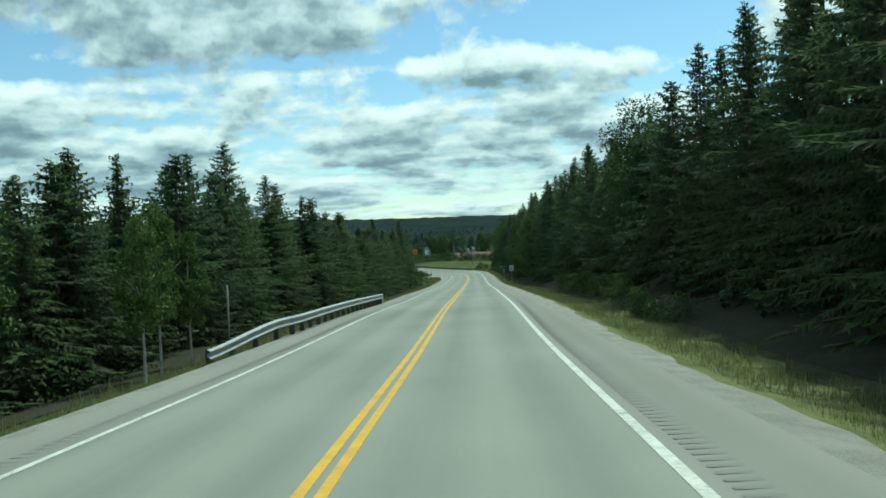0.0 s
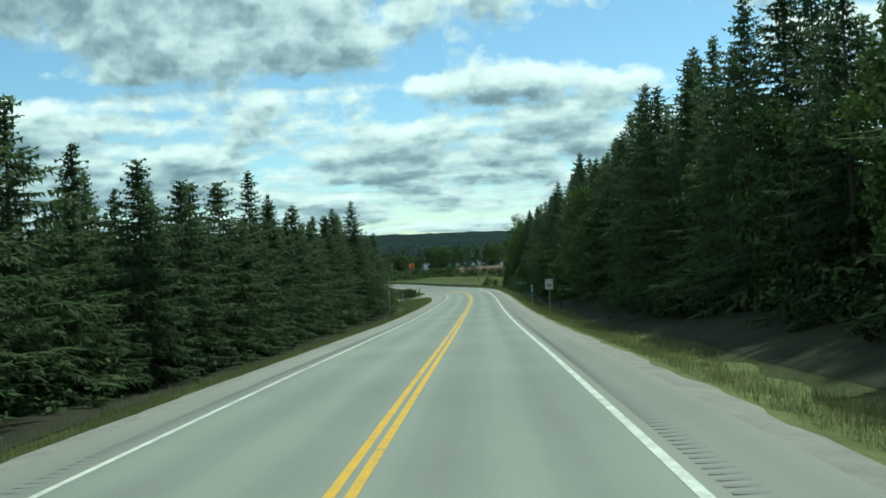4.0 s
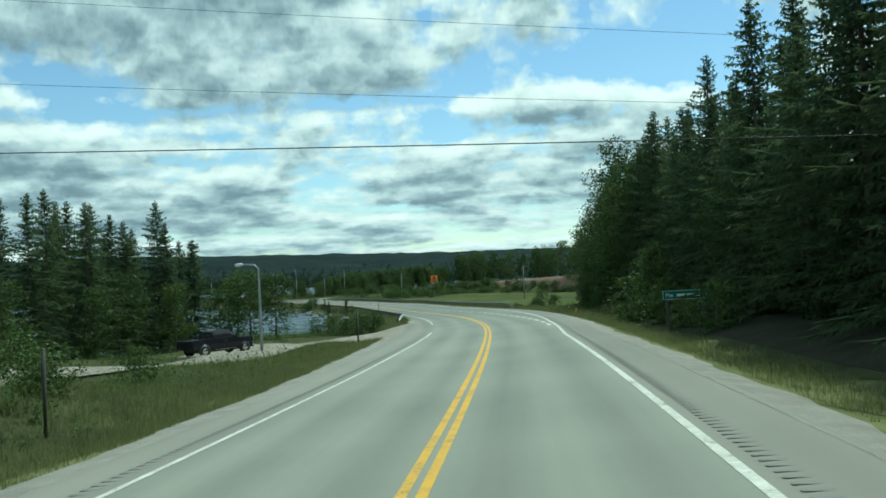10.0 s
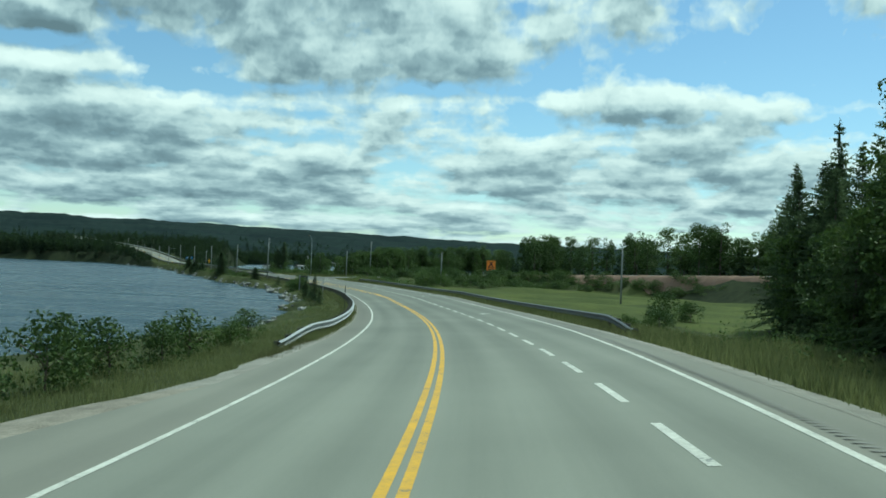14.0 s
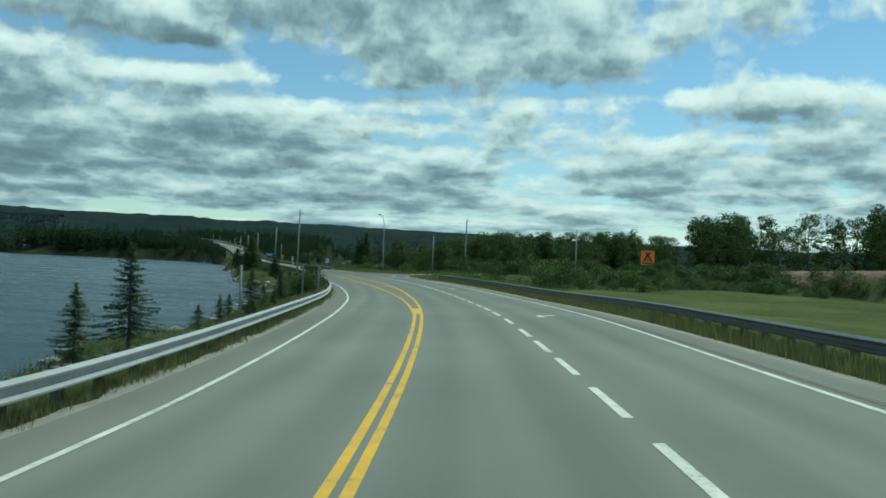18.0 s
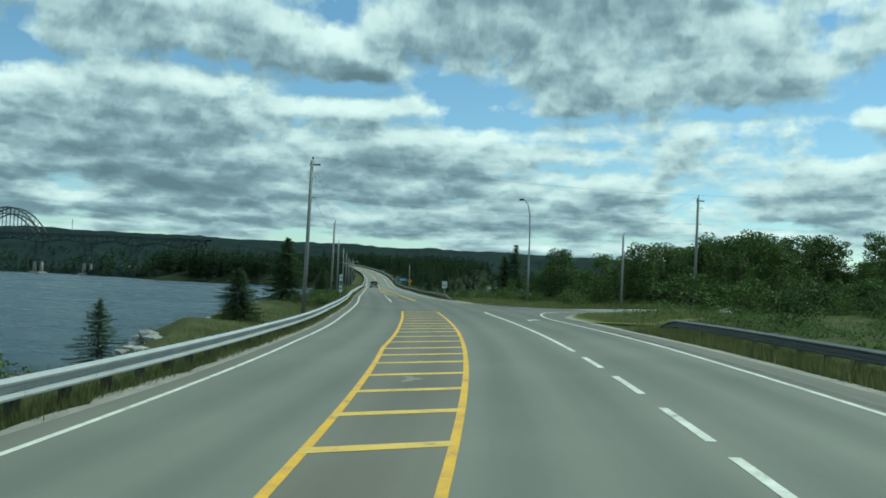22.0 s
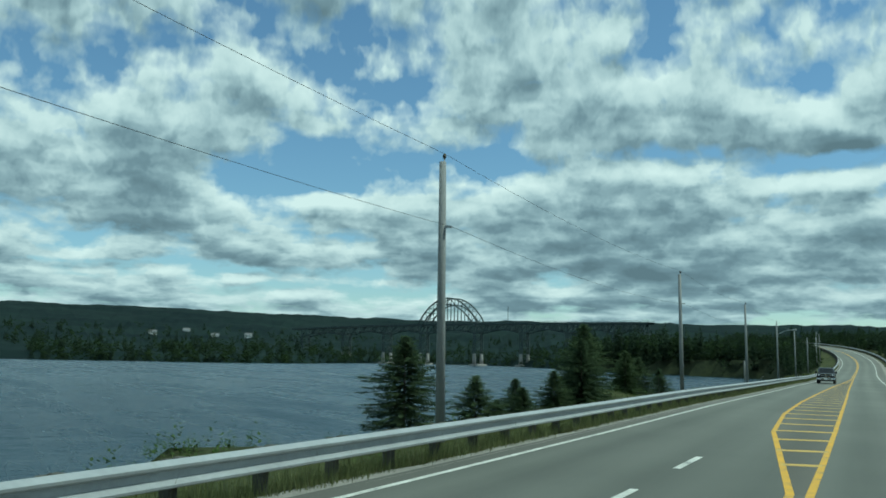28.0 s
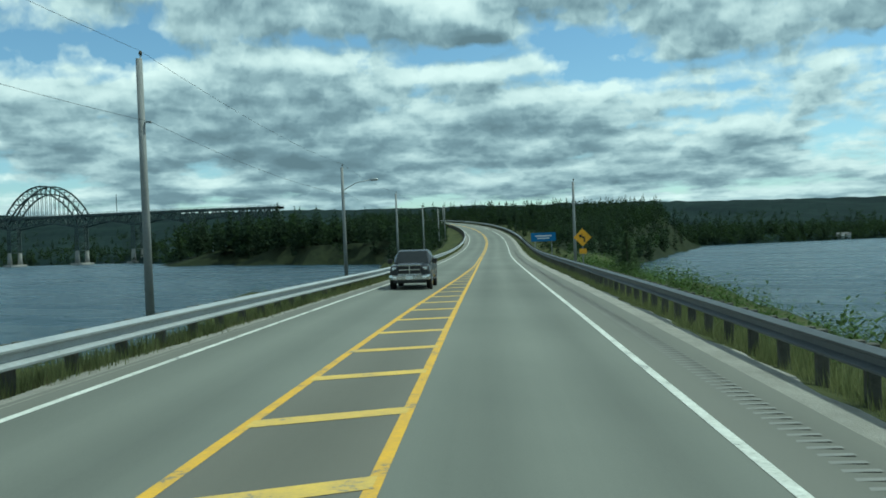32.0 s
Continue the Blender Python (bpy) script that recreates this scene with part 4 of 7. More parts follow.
def spruce_crown(name, height, spread, levels, seed, bare=0.08, gap=0.11):
    """Drooping boughs wound up the stem, each a spine set with short pointed sprays of needles on both sides and below."""
    r = np.random.default_rng(seed)
    v = []

    def tri(a, b, c):
        v.extend((a, b, c))

    down = np.array([0, 0, -1.0])
    count = int(levels * 7.2)
    lobe = r.uniform(0.75, 1.2, 9)
    for i in range(count):
        f = np.clip((i + r.uniform(-3.0, 3.0)) / count, 0, 1)
        z = height * (bare + (0.985 - bare) * f ** 0.92)
        a = 2.39996 * i + r.uniform(-0.5, 0.5)
        reach = spread * height * (1 - z / height) ** 0.8 * lobe[int(f * 8.99)] + 0.16
        length = reach * r.uniform(0.5, 1.2)
        out = np.array([math.cos(a), math.sin(a), 0])
        side = np.array([-math.sin(a), math.cos(a), 0])
        rise = 0.40 - 0.72 * (1 - z / height) + r.uniform(-0.2, 0.2)
        spine = lambda q: np.array([0, 0, z]) + out * length * q + np.array([0, 0, length * (rise * q - 0.30 * q * q + 0.26 * q ** 3)])
        twigs = max(3, int(length / gap))
        for j in range(twigs):
            q = 0.10 + 0.88 * j / twigs
            p0, p1 = spine(q - 0.5 / twigs), spine(q + 0.5 / twigs)
            w = min(0.36 * length * (1.15 - q) + 0.05, 0.10 + 1.0 * gap) * r.uniform(0.55, 1.4)
            for sgn in (-1, 1):
                lift = down * w * r.uniform(-0.3, 1.1)
                tri(p0 + r.normal(0, 0.03, 3), p1, spine(q + r.uniform(0.02, 0.16)) + side * sgn * w + lift)
            if j % 2:
                tri(p0, p1, spine(q + 0.04) + down * w * r.uniform(0.7, 1.5) + side * r.normal(0, 0.1))
        p0 = spine(0.84)
        tri(p0 + side * 0.05 * length, p0 - side * 0.05 * length, spine(1.05))
    for k in range(4):
        a = 1.57 * k
        tri(np.array([0, 0, height * 1.0]), np.array([math.cos(a) * 0.09, math.sin(a) * 0.09, height * 0.86]), np.array([math.cos(a + 1.6) * 0.09, math.sin(a + 1.6) * 0.09, height * 0.86]))
    v = np.array(v)
    return big_mesh(name, v, np.arange(len(v)).reshape(-1, 3), M_SPRUCE)


def leaf_crown(name, height, width, clumps, leaves, size, seed, low=0.25, mat=None):
    """Leaves scattered in clumps over an uneven crown, each a small bent blade of two triangles."""
    r = np.random.default_rng(seed)
    v = []
    for c in range(clumps):
        f = r.uniform(low, 1.0)
        wide = width * math.sin(math.pi * (0.12 + 0.80 * (f - low) / (1 - low))) ** 0.7
        a, d = r.uniform(0, 6.28), r.uniform(0.25, 1.0)
        cen = np.array([math.cos(a) * wide * d, math.sin(a) * wide * d, height * f])
        rad = r.uniform(0.16, 0.34) * width + 0.1
        p = r.normal(size=(leaves, 3))
        p = p / np.linalg.norm(p, axis=1)[:, None] * rad * r.uniform(0.35, 1.0, (leaves, 1)) ** 0.5 * np.array([1, 1, 0.75]) + cen
        e1 = r.normal(size=(leaves, 3))
        e1 /= np.linalg.norm(e1, axis=1)[:, None]
        e2 = np.cross(e1, r.normal(size=(leaves, 3)))
        e2 /= np.linalg.norm(e2, axis=1)[:, None]
        s = size * r.uniform(0.6, 1.3, (leaves, 1))
        quad = np.stack([p - e1 * s, p + e2 * s * 0.55, p + e1 * s, p - e2 * s * 0.55], 1)
        v.append(quad.reshape(-1, 3))
    v = np.concatenate(v)
    return big_mesh(name, v, np.arange(len(v)).reshape(-1, 4), mat or M_LEAF)


def weed_clump(seed):
    """A clump of leafy stems, narrow leaves up each stem."""
    r = np.random.default_rng(seed)
    v = []
    for k in range(9):
        foot = np.array([*r.normal(0, 0.42, 2), -0.1])
        top = foot + np.array([*r.normal(0, 0.22, 2), r.uniform(0.6, 1.6)])
        for j in range(8):
            q = (j + r.uniform(0.2, 0.9)) / 8
            p, a, l = foot + (top - foot) * q, r.uniform(0, 6.28), r.uniform(0.14, 0.34) * (1.15 - 0.5 * q)
            out = np.array([math.cos(a), math.sin(a), r.uniform(0.1, 0.9)]) * l
            side = np.array([-math.sin(a), math.cos(a), 0]) * l * 0.24
            mid = p + out * 0.5
            v += [p, mid + side, p + out, p, p + out, mid - side]
    v = np.array(v)
    return big_mesh("weed", v, np.arange(len(v)).reshape(-1, 3), M_SCRUB)


def trunk_mesh(name, height, base, mat, limbs=0, seed=0, spread=1.0):
    r = np.random.default_rng(seed)
    bm = bmesh.new()

    def stem(points, radii, sides=6):
        rings = []
        for p, q in zip(points, radii):
            rings.append([bm.verts.new((p[0] + math.cos(6.283 * k / sides) * q, p[1] + math.sin(6.283 * k / sides) * q, p[2])) for k in range(sides)])
        for a, b in zip(rings, rings[1:]):
            for k in range(sides):
                bm.faces.new((a[k], a[(k + 1) % sides], b[(k + 1) % sides], b[k]))

    stem([(0, 0, -0.3), (0.02, 0, height * 0.35), (0, 0.03, height * 0.7), (0, 0, height)], [base, base * 0.75, base * 0.42, 0.015])
    for k in range(limbs):
        a, z = r.uniform(0, 6.28), height * r.uniform(0.3, 0.75)
        l = spread * r.uniform(0.5, 0.9)
        stem([(0, 0, z), (math.cos(a) * l * 0.5, math.sin(a) * l * 0.5, z + l * 0.45), (math.cos(a) * l, math.sin(a) * l, z + l * 0.8)], [base * 0.4, base * 0.25, 0.02], 4)
    me = bpy.data.meshes.new(name)
    bm.to_mesh(me)
    bm.free()
    me.materials.append(mat)
    return me


SPRUCE_LABELS = ["dark green spruce with drooping boughs beside the road", "tall slender dark spruce in the roadside forest", "full bushy spruce at the forest edge", "young dense spruce at the roadside"]
SPRUCES = [(10.0, 0.28, 34, 1, 0.10), (10.0, 0.24, 34, 2, 0.12), (10.0, 0.33, 34, 3, 0.09), (10.0, 0.30, 36, 4, 0.10), (10.0, 0.25, 31, 5, 0.14), (10.0, 0.40, 74, 6, 0.02)]
SPRUCE_MESH = [(trunk_mesh("trunk", h * 0.97, 0.13, M_BARK), spruce_crown("crown", h, w, n, k, b)) for h, w, n, k, b in SPRUCES]
TALL_MESH = [(trunk_mesh("trunk", 15.5, 0.19, M_BARK), spruce_crown("crown", 16.0, w, 46, 80 + k, b, 0.125)) for k, (w, b) in enumerate(((0.24, 0.10), (0.28, 0.08), (0.21, 0.13)))]
BROAD_MESH = [(trunk_mesh("trunk", 7.4, 0.12, M_BARK if k < 2 else M_BIRCH, 7, k, 2.0), leaf_crown("crown", 8.0, (2.4, 2.0, 1.6)[k], 76, 60, 0.125, 20 + k, (0.10, 0.16, 0.32)[k])) for k in range(3)]
BROAD_TALL = [(trunk_mesh("trunk", 12.8, 0.2, M_BARK, 9, 90 + k, 3.0), leaf_crown("crown", 14.0, (3.4, 2.8)[k], 170, 62, 0.125, 92 + k, 0.14)) for k in range(2)]
BROAD_FAR = [(trunk_mesh("trunk", 7.4, 0.12, M_BARK, 5, 50 + k, 2.0), leaf_crown("crown", 8.0, (2.4, 2.0, 1.8)[k], 62, 60, 0.12, 50 + k, (0.05, 0.09, 0.14)[k])) for k in range(3)]
BUSH_MESH = [(trunk_mesh("stems", 1.0, 0.04, M_BARK, 6, 30 + k, 0.7), leaf_crown("foliage", 1.5, 0.95, 36, 48, 0.055, 40 + k, 0.04)) for k in range(3)]
MID_SPRUCE = [spruce_crown("mid_spruce", 10.0, w, 13, 70 + k, 0.05, 0.42) for k, w in enumerate((0.24, 0.28, 0.22))]
FAR_SPRUCE = spruce_crown("far_spruce", 10.0, 0.27, 7, 61, 0.03, 0.95)
FAR_BROAD = leaf_crown("far_broad", 8.0, 2.6, 12, 11, 0.40, 62, 0.12)
SHRUB = leaf_crown("shrub", 1.5, 1.1, 11, 26, 0.11, 63, 0.03)
WEED = weed_clump(64)


def plant(kind, which, s, u, height, group="", width=1.0, label=None, xy=None):
    """One tree or bush of its own, on the ground at (s, u), or at a world point."""
    table, full, cat = {"spruce": (SPRUCE_MESH, 10.0, "tree"), "broad": (BROAD_MESH, 8.0, "tree"), "far_broad": (BROAD_FAR, 8.0, "tree"), "bush": (BUSH_MESH, 1.55, "bush")}[kind]
    if kind == "broad" and height > 9.5:
        table, full = BROAD_TALL, 14.0
    if kind == "spruce" and which < 5 and height > 11.5:
        table, full = TALL_MESH, 16.0
    trunk, crown = table[which % len(table)]
    at = Vector(xy) if xy is not None else on_ground(s, u, 0.1)
    k = height / full
    m = Matrix.Translation(at) @ Matrix.Rotation(float(rng.uniform(0, 6.28)), 4, "Z") @ Matrix.Diagonal((k * width, k * width, k, 1))
    name = {"spruce": "spruce_tree", "broad": "broadleaf_tree", "far_broad": "broadleaf_tree", "bush": "bush"}[kind]
    ob = new(name, trunk)
    label = label or (SPRUCE_LABELS[which % 4] if kind == "spruce" else "leafy green broadleaf tree with an uneven crown" if kind in ("broad", "far_broad") else "low leafy green bush on the bank")
    tagged(ob, label, cat, group)
    part("foliage" if kind == "bush" else "crown", crown, ob)
    ob.matrix_world = m
    return ob


def left_front(s):
    return np.interp(s, [-20, 60, 120, 205, 230], [-12.8, -12.8, -12.9, -13.0, -14.4])


def right_front(s):
    return np.interp(s, [0, 240, 270, 300, 340, 375], [12.7, 13.1, 15.2, 18.4, 27, 40])


def forest():
    # left edge
    s = -4.0
    while s < 201:
        edge = float(left_front(s))
        if 24 < s < 36 and rng.random() < 0.35:
            plant("broad", int(rng.integers(0, 3)), s, edge - rng.uniform(0.5, 2.5), rng.uniform(6.5, 9), "roadside trees")
        else:
            plant("spruce", int(rng.integers(0, 5)), s, edge - rng.uniform(0.0, 1.8), rng.uniform(7.2, 9.8) * np.interp(s, [18, 28, 40, 66, 110, 140, 165, 182, 194, 201], [0.72, 0.86, 1.06, 1.12, 1.08, 1.22, 1.28, 1.25, 0.95, 0.6]), "roadside trees", rng.uniform(1.05, 1.4))
        if rng.random() < 0.22:
            plant("spruce", int(rng.integers(0, 5)), s + 1.2, edge - rng.uniform(3, 5.5), rng.uniform(8.4, 10.4) * np.interp(s, [20, 45, 178, 200], [0.75, 1, 1, 0.5]), "roadside trees", rng.uniform(0.85, 1.15))
        s += rng.uniform(2.2, 3.6)
    for k, (s, h) in enumerate(((33, 9.0), (47, 10.6), (51.5, 10.2), (54.2, 12.2), (64.5, 11.6), (67.5, 11.4), (78, 11.0), (133, 12.6), (146.5, 11.2), (144, 10.2), (168.5, 12.2), (179.8, 14.2), (182.5, 11.6), (193, 10.6), (196.5, 9.8), (200.5, 10.9), (205, 9.0))):
        plant("spruce", k % 5, s, -13.4, h, "roadside trees", 1.2, "tall spruce rising above the forest edge")
    for k in range(13):
        plant("broad", int(rng.integers(0, 3)), rng.uniform(196, 206), rng.uniform(-16.0, -12.0), rng.uniform(1.5, 2.8), "roadside trees", 1.2, "young leafy broadleaf sapling at the forest edge")
    # right edge
    s = 4.0
    while s < 352:
        edge = float(right_front(s))
        lower = np.interp(s, [0, 42, 48, 54, 72, 110, 180, 230, 280, 310, 325, 360], [14.5, 13.5, 11.2, 11.0, 12.4, 14.8, 16.6, 14.8, 17.2, 17.0, 14.0, 14.0])
        pick = rng.random()
        if pick < 0.05 and s > 30:
            plant("broad", int(rng.integers(0, 3)), s, edge + rng.uniform(0.4, 1.8), rng.uniform(6, 9), "roadside trees", 0.9)
        else:
            plant("spruce", int(rng.integers(0, 5)), s, edge + rng.uniform(0.0, 1.8), lower * rng.uniform(0.80, 1.04), "roadside trees", rng.uniform(0.95, 1.3))
        if rng.random() < 0.16:
            plant("spruce", int(rng.integers(0, 5)), s + 1.0, edge + rng.uniform(3, 6), lower * rng.uniform(0.95, 1.22), "roadside trees", rng.uniform(0.85, 1.1))
        s += rng.uniform(2.3, 3.6)
    for s, u, h in ((27.5, -8.8, 5.2), (29.5, -9.0, 5.8), (33, -9.1, 5.0)):
        plant("broad", 2, s, u, h, "roadside trees", 0.7, "slim young birch with a pale trunk")
    for s, u, h in ((152, 13.2, 8.0), (165.5, 10.8, 5.0), (199, 11.4, 5.0), (284, 13.6, 5.0), (289, 13.6, 4.2), (255, 12.4, 5.0), (258.5, 12.7, 4.6), (262, 12.9, 4.0), (86, 11.6, 4.4), (159.5, 12.6, 10.8), (202.5, 12.6, 8.0), (210.5, 12.8, 8.2), (308, 18.4, 12.0), (301, 16.8, 11.0), (323.5, 22.5, 7.5), (316, 20.5, 9.0), (61.5, 14.6, 12.6), (58.5, 14.9, 10.0), (289.5, 13.1, 3.2), (286, 13.1, 2.6), (283.5, 13.1, 3.0), (279, 12.8, 2.8), (292, 18.5, 11.0), (300, 20.0, 10.5), (330, 25, 7.5), (342, 28, 8.0), (286.5, 16.4, 17.2), (282, 15.8, 14.0), (295, 17.4, 14.5)):
        plant("broad", int(rng.integers(0, 2)), s, u - (1.3 if s < 260 else 0.6), h, "roadside trees", 1.0)
    for s, u, h in ((40.5, 8.9, 1.1), (42, 9.4, 1.3), (46, 9.3, 1.1), (37.5, 9.2, 1.0), (35.5, 9.6, 1.2), (51, 9.9, 1.2), (56, 9.7, 1.5), (62, 9.9, 1.3), (68, 10.2, 1.6), (75, 10.3, 1.5), (82, 10.1, 1.8)):
        plant("bush", int(rng.integers(0, 3)), s, u, h, "verge bushes", rng.uniform(1.0, 1.4), "low leafy bush on the verge before the spruces")
    bare = new("bare_tree", trunk_mesh("bare_tree", 2.7, 0.025, M_TIMBER, 24, 77, 0.8))
    tagged(bare, "pale bare tree with bleached branches", "tree", "roadside trees")
    bare.matrix_world = Matrix.Translation(on_ground(47, 12.3, 0.1))
    # the depth of both woods
    for name, lo, hi, sign, front in (("spruce_wood", -45, 208, -1, left_front), ("spruce_wood", -45, 345, 1, right_front)):
        for k in range(3):
            n = 110 if sign < 0 else 165
            s = rng.uniform(lo, hi, n)
            e = front(s) + sign * (2.6 + 36 * rng.random(n) ** 1.6)
            if sign < 0:
                e = np.maximum(e, -48)
            h = (rng.uniform(0.75, 1.05, n) if sign < 0 else rng.uniform(1.15, 1.5, n)) * np.interp(s, [10, 42, 50, 75, 240, 310], [1.0 if sign > 0 else 0.85, 0.95, 0.74 if sign > 0 else 0.97, 1.0, 1.0, 1.2 if sign > 0 else 1.0])
            p = place(s, e, ground(s, e) - 0.2)
            rows = np.column_stack([p, rng.uniform(0, 6.28, n), h * rng.uniform(0.9, 1.15, n), h])
            ob = new(name, joined(name, MID_SPRUCE[k], rows, M_SPRUCE))
            tagged(ob, "dense dark spruce wood behind the roadside trees", "woods", kind="stuff")


def grass_tuft():
    r = np.random.default_rng(8)
    v = []
    for k in range(13):
        a, l, h = r.uniform(0, 6.28), r.uniform(0.06, 0.3), r.uniform(0.25, 0.75)
        b = r.normal(0, 0.15, 2)
        w = np.array([-math.sin(a), math.cos(a), 0]) * 0.012
        p = np.array([b[0], b[1], -0.05])
        v += [p - w, p + w, p + np.array([math.cos(a) * l, math.sin(a) * l, h])]
    return big_mesh("tuft", np.array(v), np.arange(39).reshape(-1, 3), M_BLADE)


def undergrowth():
    """Forest-edge shrubs, shade in their leaf colour, and the verge's tall grass."""
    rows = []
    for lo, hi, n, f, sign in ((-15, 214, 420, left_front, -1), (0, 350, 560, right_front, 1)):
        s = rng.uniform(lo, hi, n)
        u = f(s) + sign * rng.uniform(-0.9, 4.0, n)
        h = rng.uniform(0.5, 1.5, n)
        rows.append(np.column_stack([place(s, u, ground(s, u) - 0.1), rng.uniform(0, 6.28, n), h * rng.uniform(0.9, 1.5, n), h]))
    tagged(new("undergrowth", joined("undergrowth", SHRUB, np.concatenate(rows), M_SHADED_SHRUB)), "green undergrowth darkened for the shade below the roadside trees", "undergrowth", kind="stuff")
    rows = []
    for side, lo, hi, n, reach in ((-1, -12, 260, 6500, 2.6), (-1, 288, 760, 9000, 4.5), (1, -5, 260, 7000, 2.4), (1, 260, 500, 4600, 4.4), (1, 536, 760, 4200, 4.0), (-1, 214, 264, 5200, 9.0), (-1, 288, 335, 1500, 9)):
        s = rng.uniform(lo, hi, n)
        e = 0.85 + reach * rng.random(n) ** 1.5
        u = paved_left(s) - e if side < 0 else paved_right(s) + e + 0.2
        z = ground(s, u)
        ok = (z > WATER + 0.5) & ~on_drive(s, u)
        k = rng.uniform(0.45, 1.15, n) * np.interp(s, [210, 300, 340, 520, 560], [0.72, 0.75, 0.7, 0.75, 0.65]) * np.interp(e, [0.85, 1.6, 3], [0.5, 0.9, 1.0])
        rows.append(np.column_stack([place(s, u, z), rng.uniform(0, 6.28, n), k * 1.3, k])[ok])
    for side, lo, hi, n in ((-1, 306, 800, 2600), (1, 316, 487, 1100), (1, 560, 800, 1200)):
        s = rng.uniform(lo, hi, n)
        e = 0.75 + 0.8 * rng.random(n)
        u = paved_left(s) - e if side < 0 else paved_right(s) + e + 0.15
        k = rng.uniform(0.25, 0.6, n)
        rows.append(np.column_stack([place(s, u, ground(s, u)), rng.uniform(0, 6.28, n), k * 1.4, k]))
    # grass grown up to the beam of the meadow's rail
    s = rng.uniform(324, 487, 16000)
    u = rail_right(s) + 0.8 * smooth((332 - s) / 10.0) + rng.uniform(-0.5, 0.45, 16000)
    h = rng.uniform(0.75, 1.25, 16000) * np.interp(s, [324, 330], [0.4, 1.0])
    rows.append(np.column_stack([place(s, u, ground(s, u)), rng.uniform(0, 6.28, 16000), h * 0.9, h]))
    for n, lo, hi, f, a, b in ((11000, 318, 800, rail_left, -0.75, 0.1), (5000, 570, 780, rail_right, 0.2, 1.3)):
        s = rng.uniform(lo, hi, n)
        u = f(s) + rng.uniform(a, b, n)
        h = rng.uniform(0.5, 1.0, n)
        rows.append(np.column_stack([place(s, u, ground(s, u)), rng.uniform(0, 6.28, n), h, h]))
    # the lush slope between gravel and meadow
    s = rng.uniform(262, 350, 9000)
    u = paved_right(s) + rng.uniform(0.9, 9.0, 9000)
    h = rng.uniform(0.5, 1.3, 9000)
    rows.append(np.column_stack([place(s, u, ground(s, u)), rng.uniform(0, 6.28, 9000), h * 1.5, h]))
    # inside the junction corner, and past its far edge
    s, u = rng.uniform(496, 516, 3000), rng.uniform(9.5, 20, 3000)
    ok = u > np.interp(s, [495, 502, 506, 510.5, 512.5, 515, 517], [9.4, 9.4, 10.2, 12.5, 14.5, 17.5, 20.5])
    h = rng.uniform(0.3, 0.75, 3000)
    rows.append(np.column_stack([place(s, u, np.maximum(ground(s, u), place(s, u)[:, 2])), rng.uniform(0, 6.28, 3000), h * 1.4, h])[ok])
    s, u = rng.uniform(528.6, 556, 6000), rng.uniform(8.0, 30, 6000)
    ok = (u > np.interp(s, [528.6, 532, 538, 545, 556], [10.5, 9.5, 8.0, 6.5, 6.5])) & (s > np.interp(u, [10, 18, 24, 30], [528.5, 529, 530, 531]))
    h = rng.uniform(0.5, 1.3, 6000)
    rows.append(np.column_stack([place(s, u, ground(s, u)), rng.uniform(0, 6.28, 6000), h * 1.3, h])[ok])
    tagged(new("verge_grass", joined("verge_grass", TUFT, np.concatenate(rows), M_BLADE)), "tall uneven green verge grass", "grass", kind="stuff")


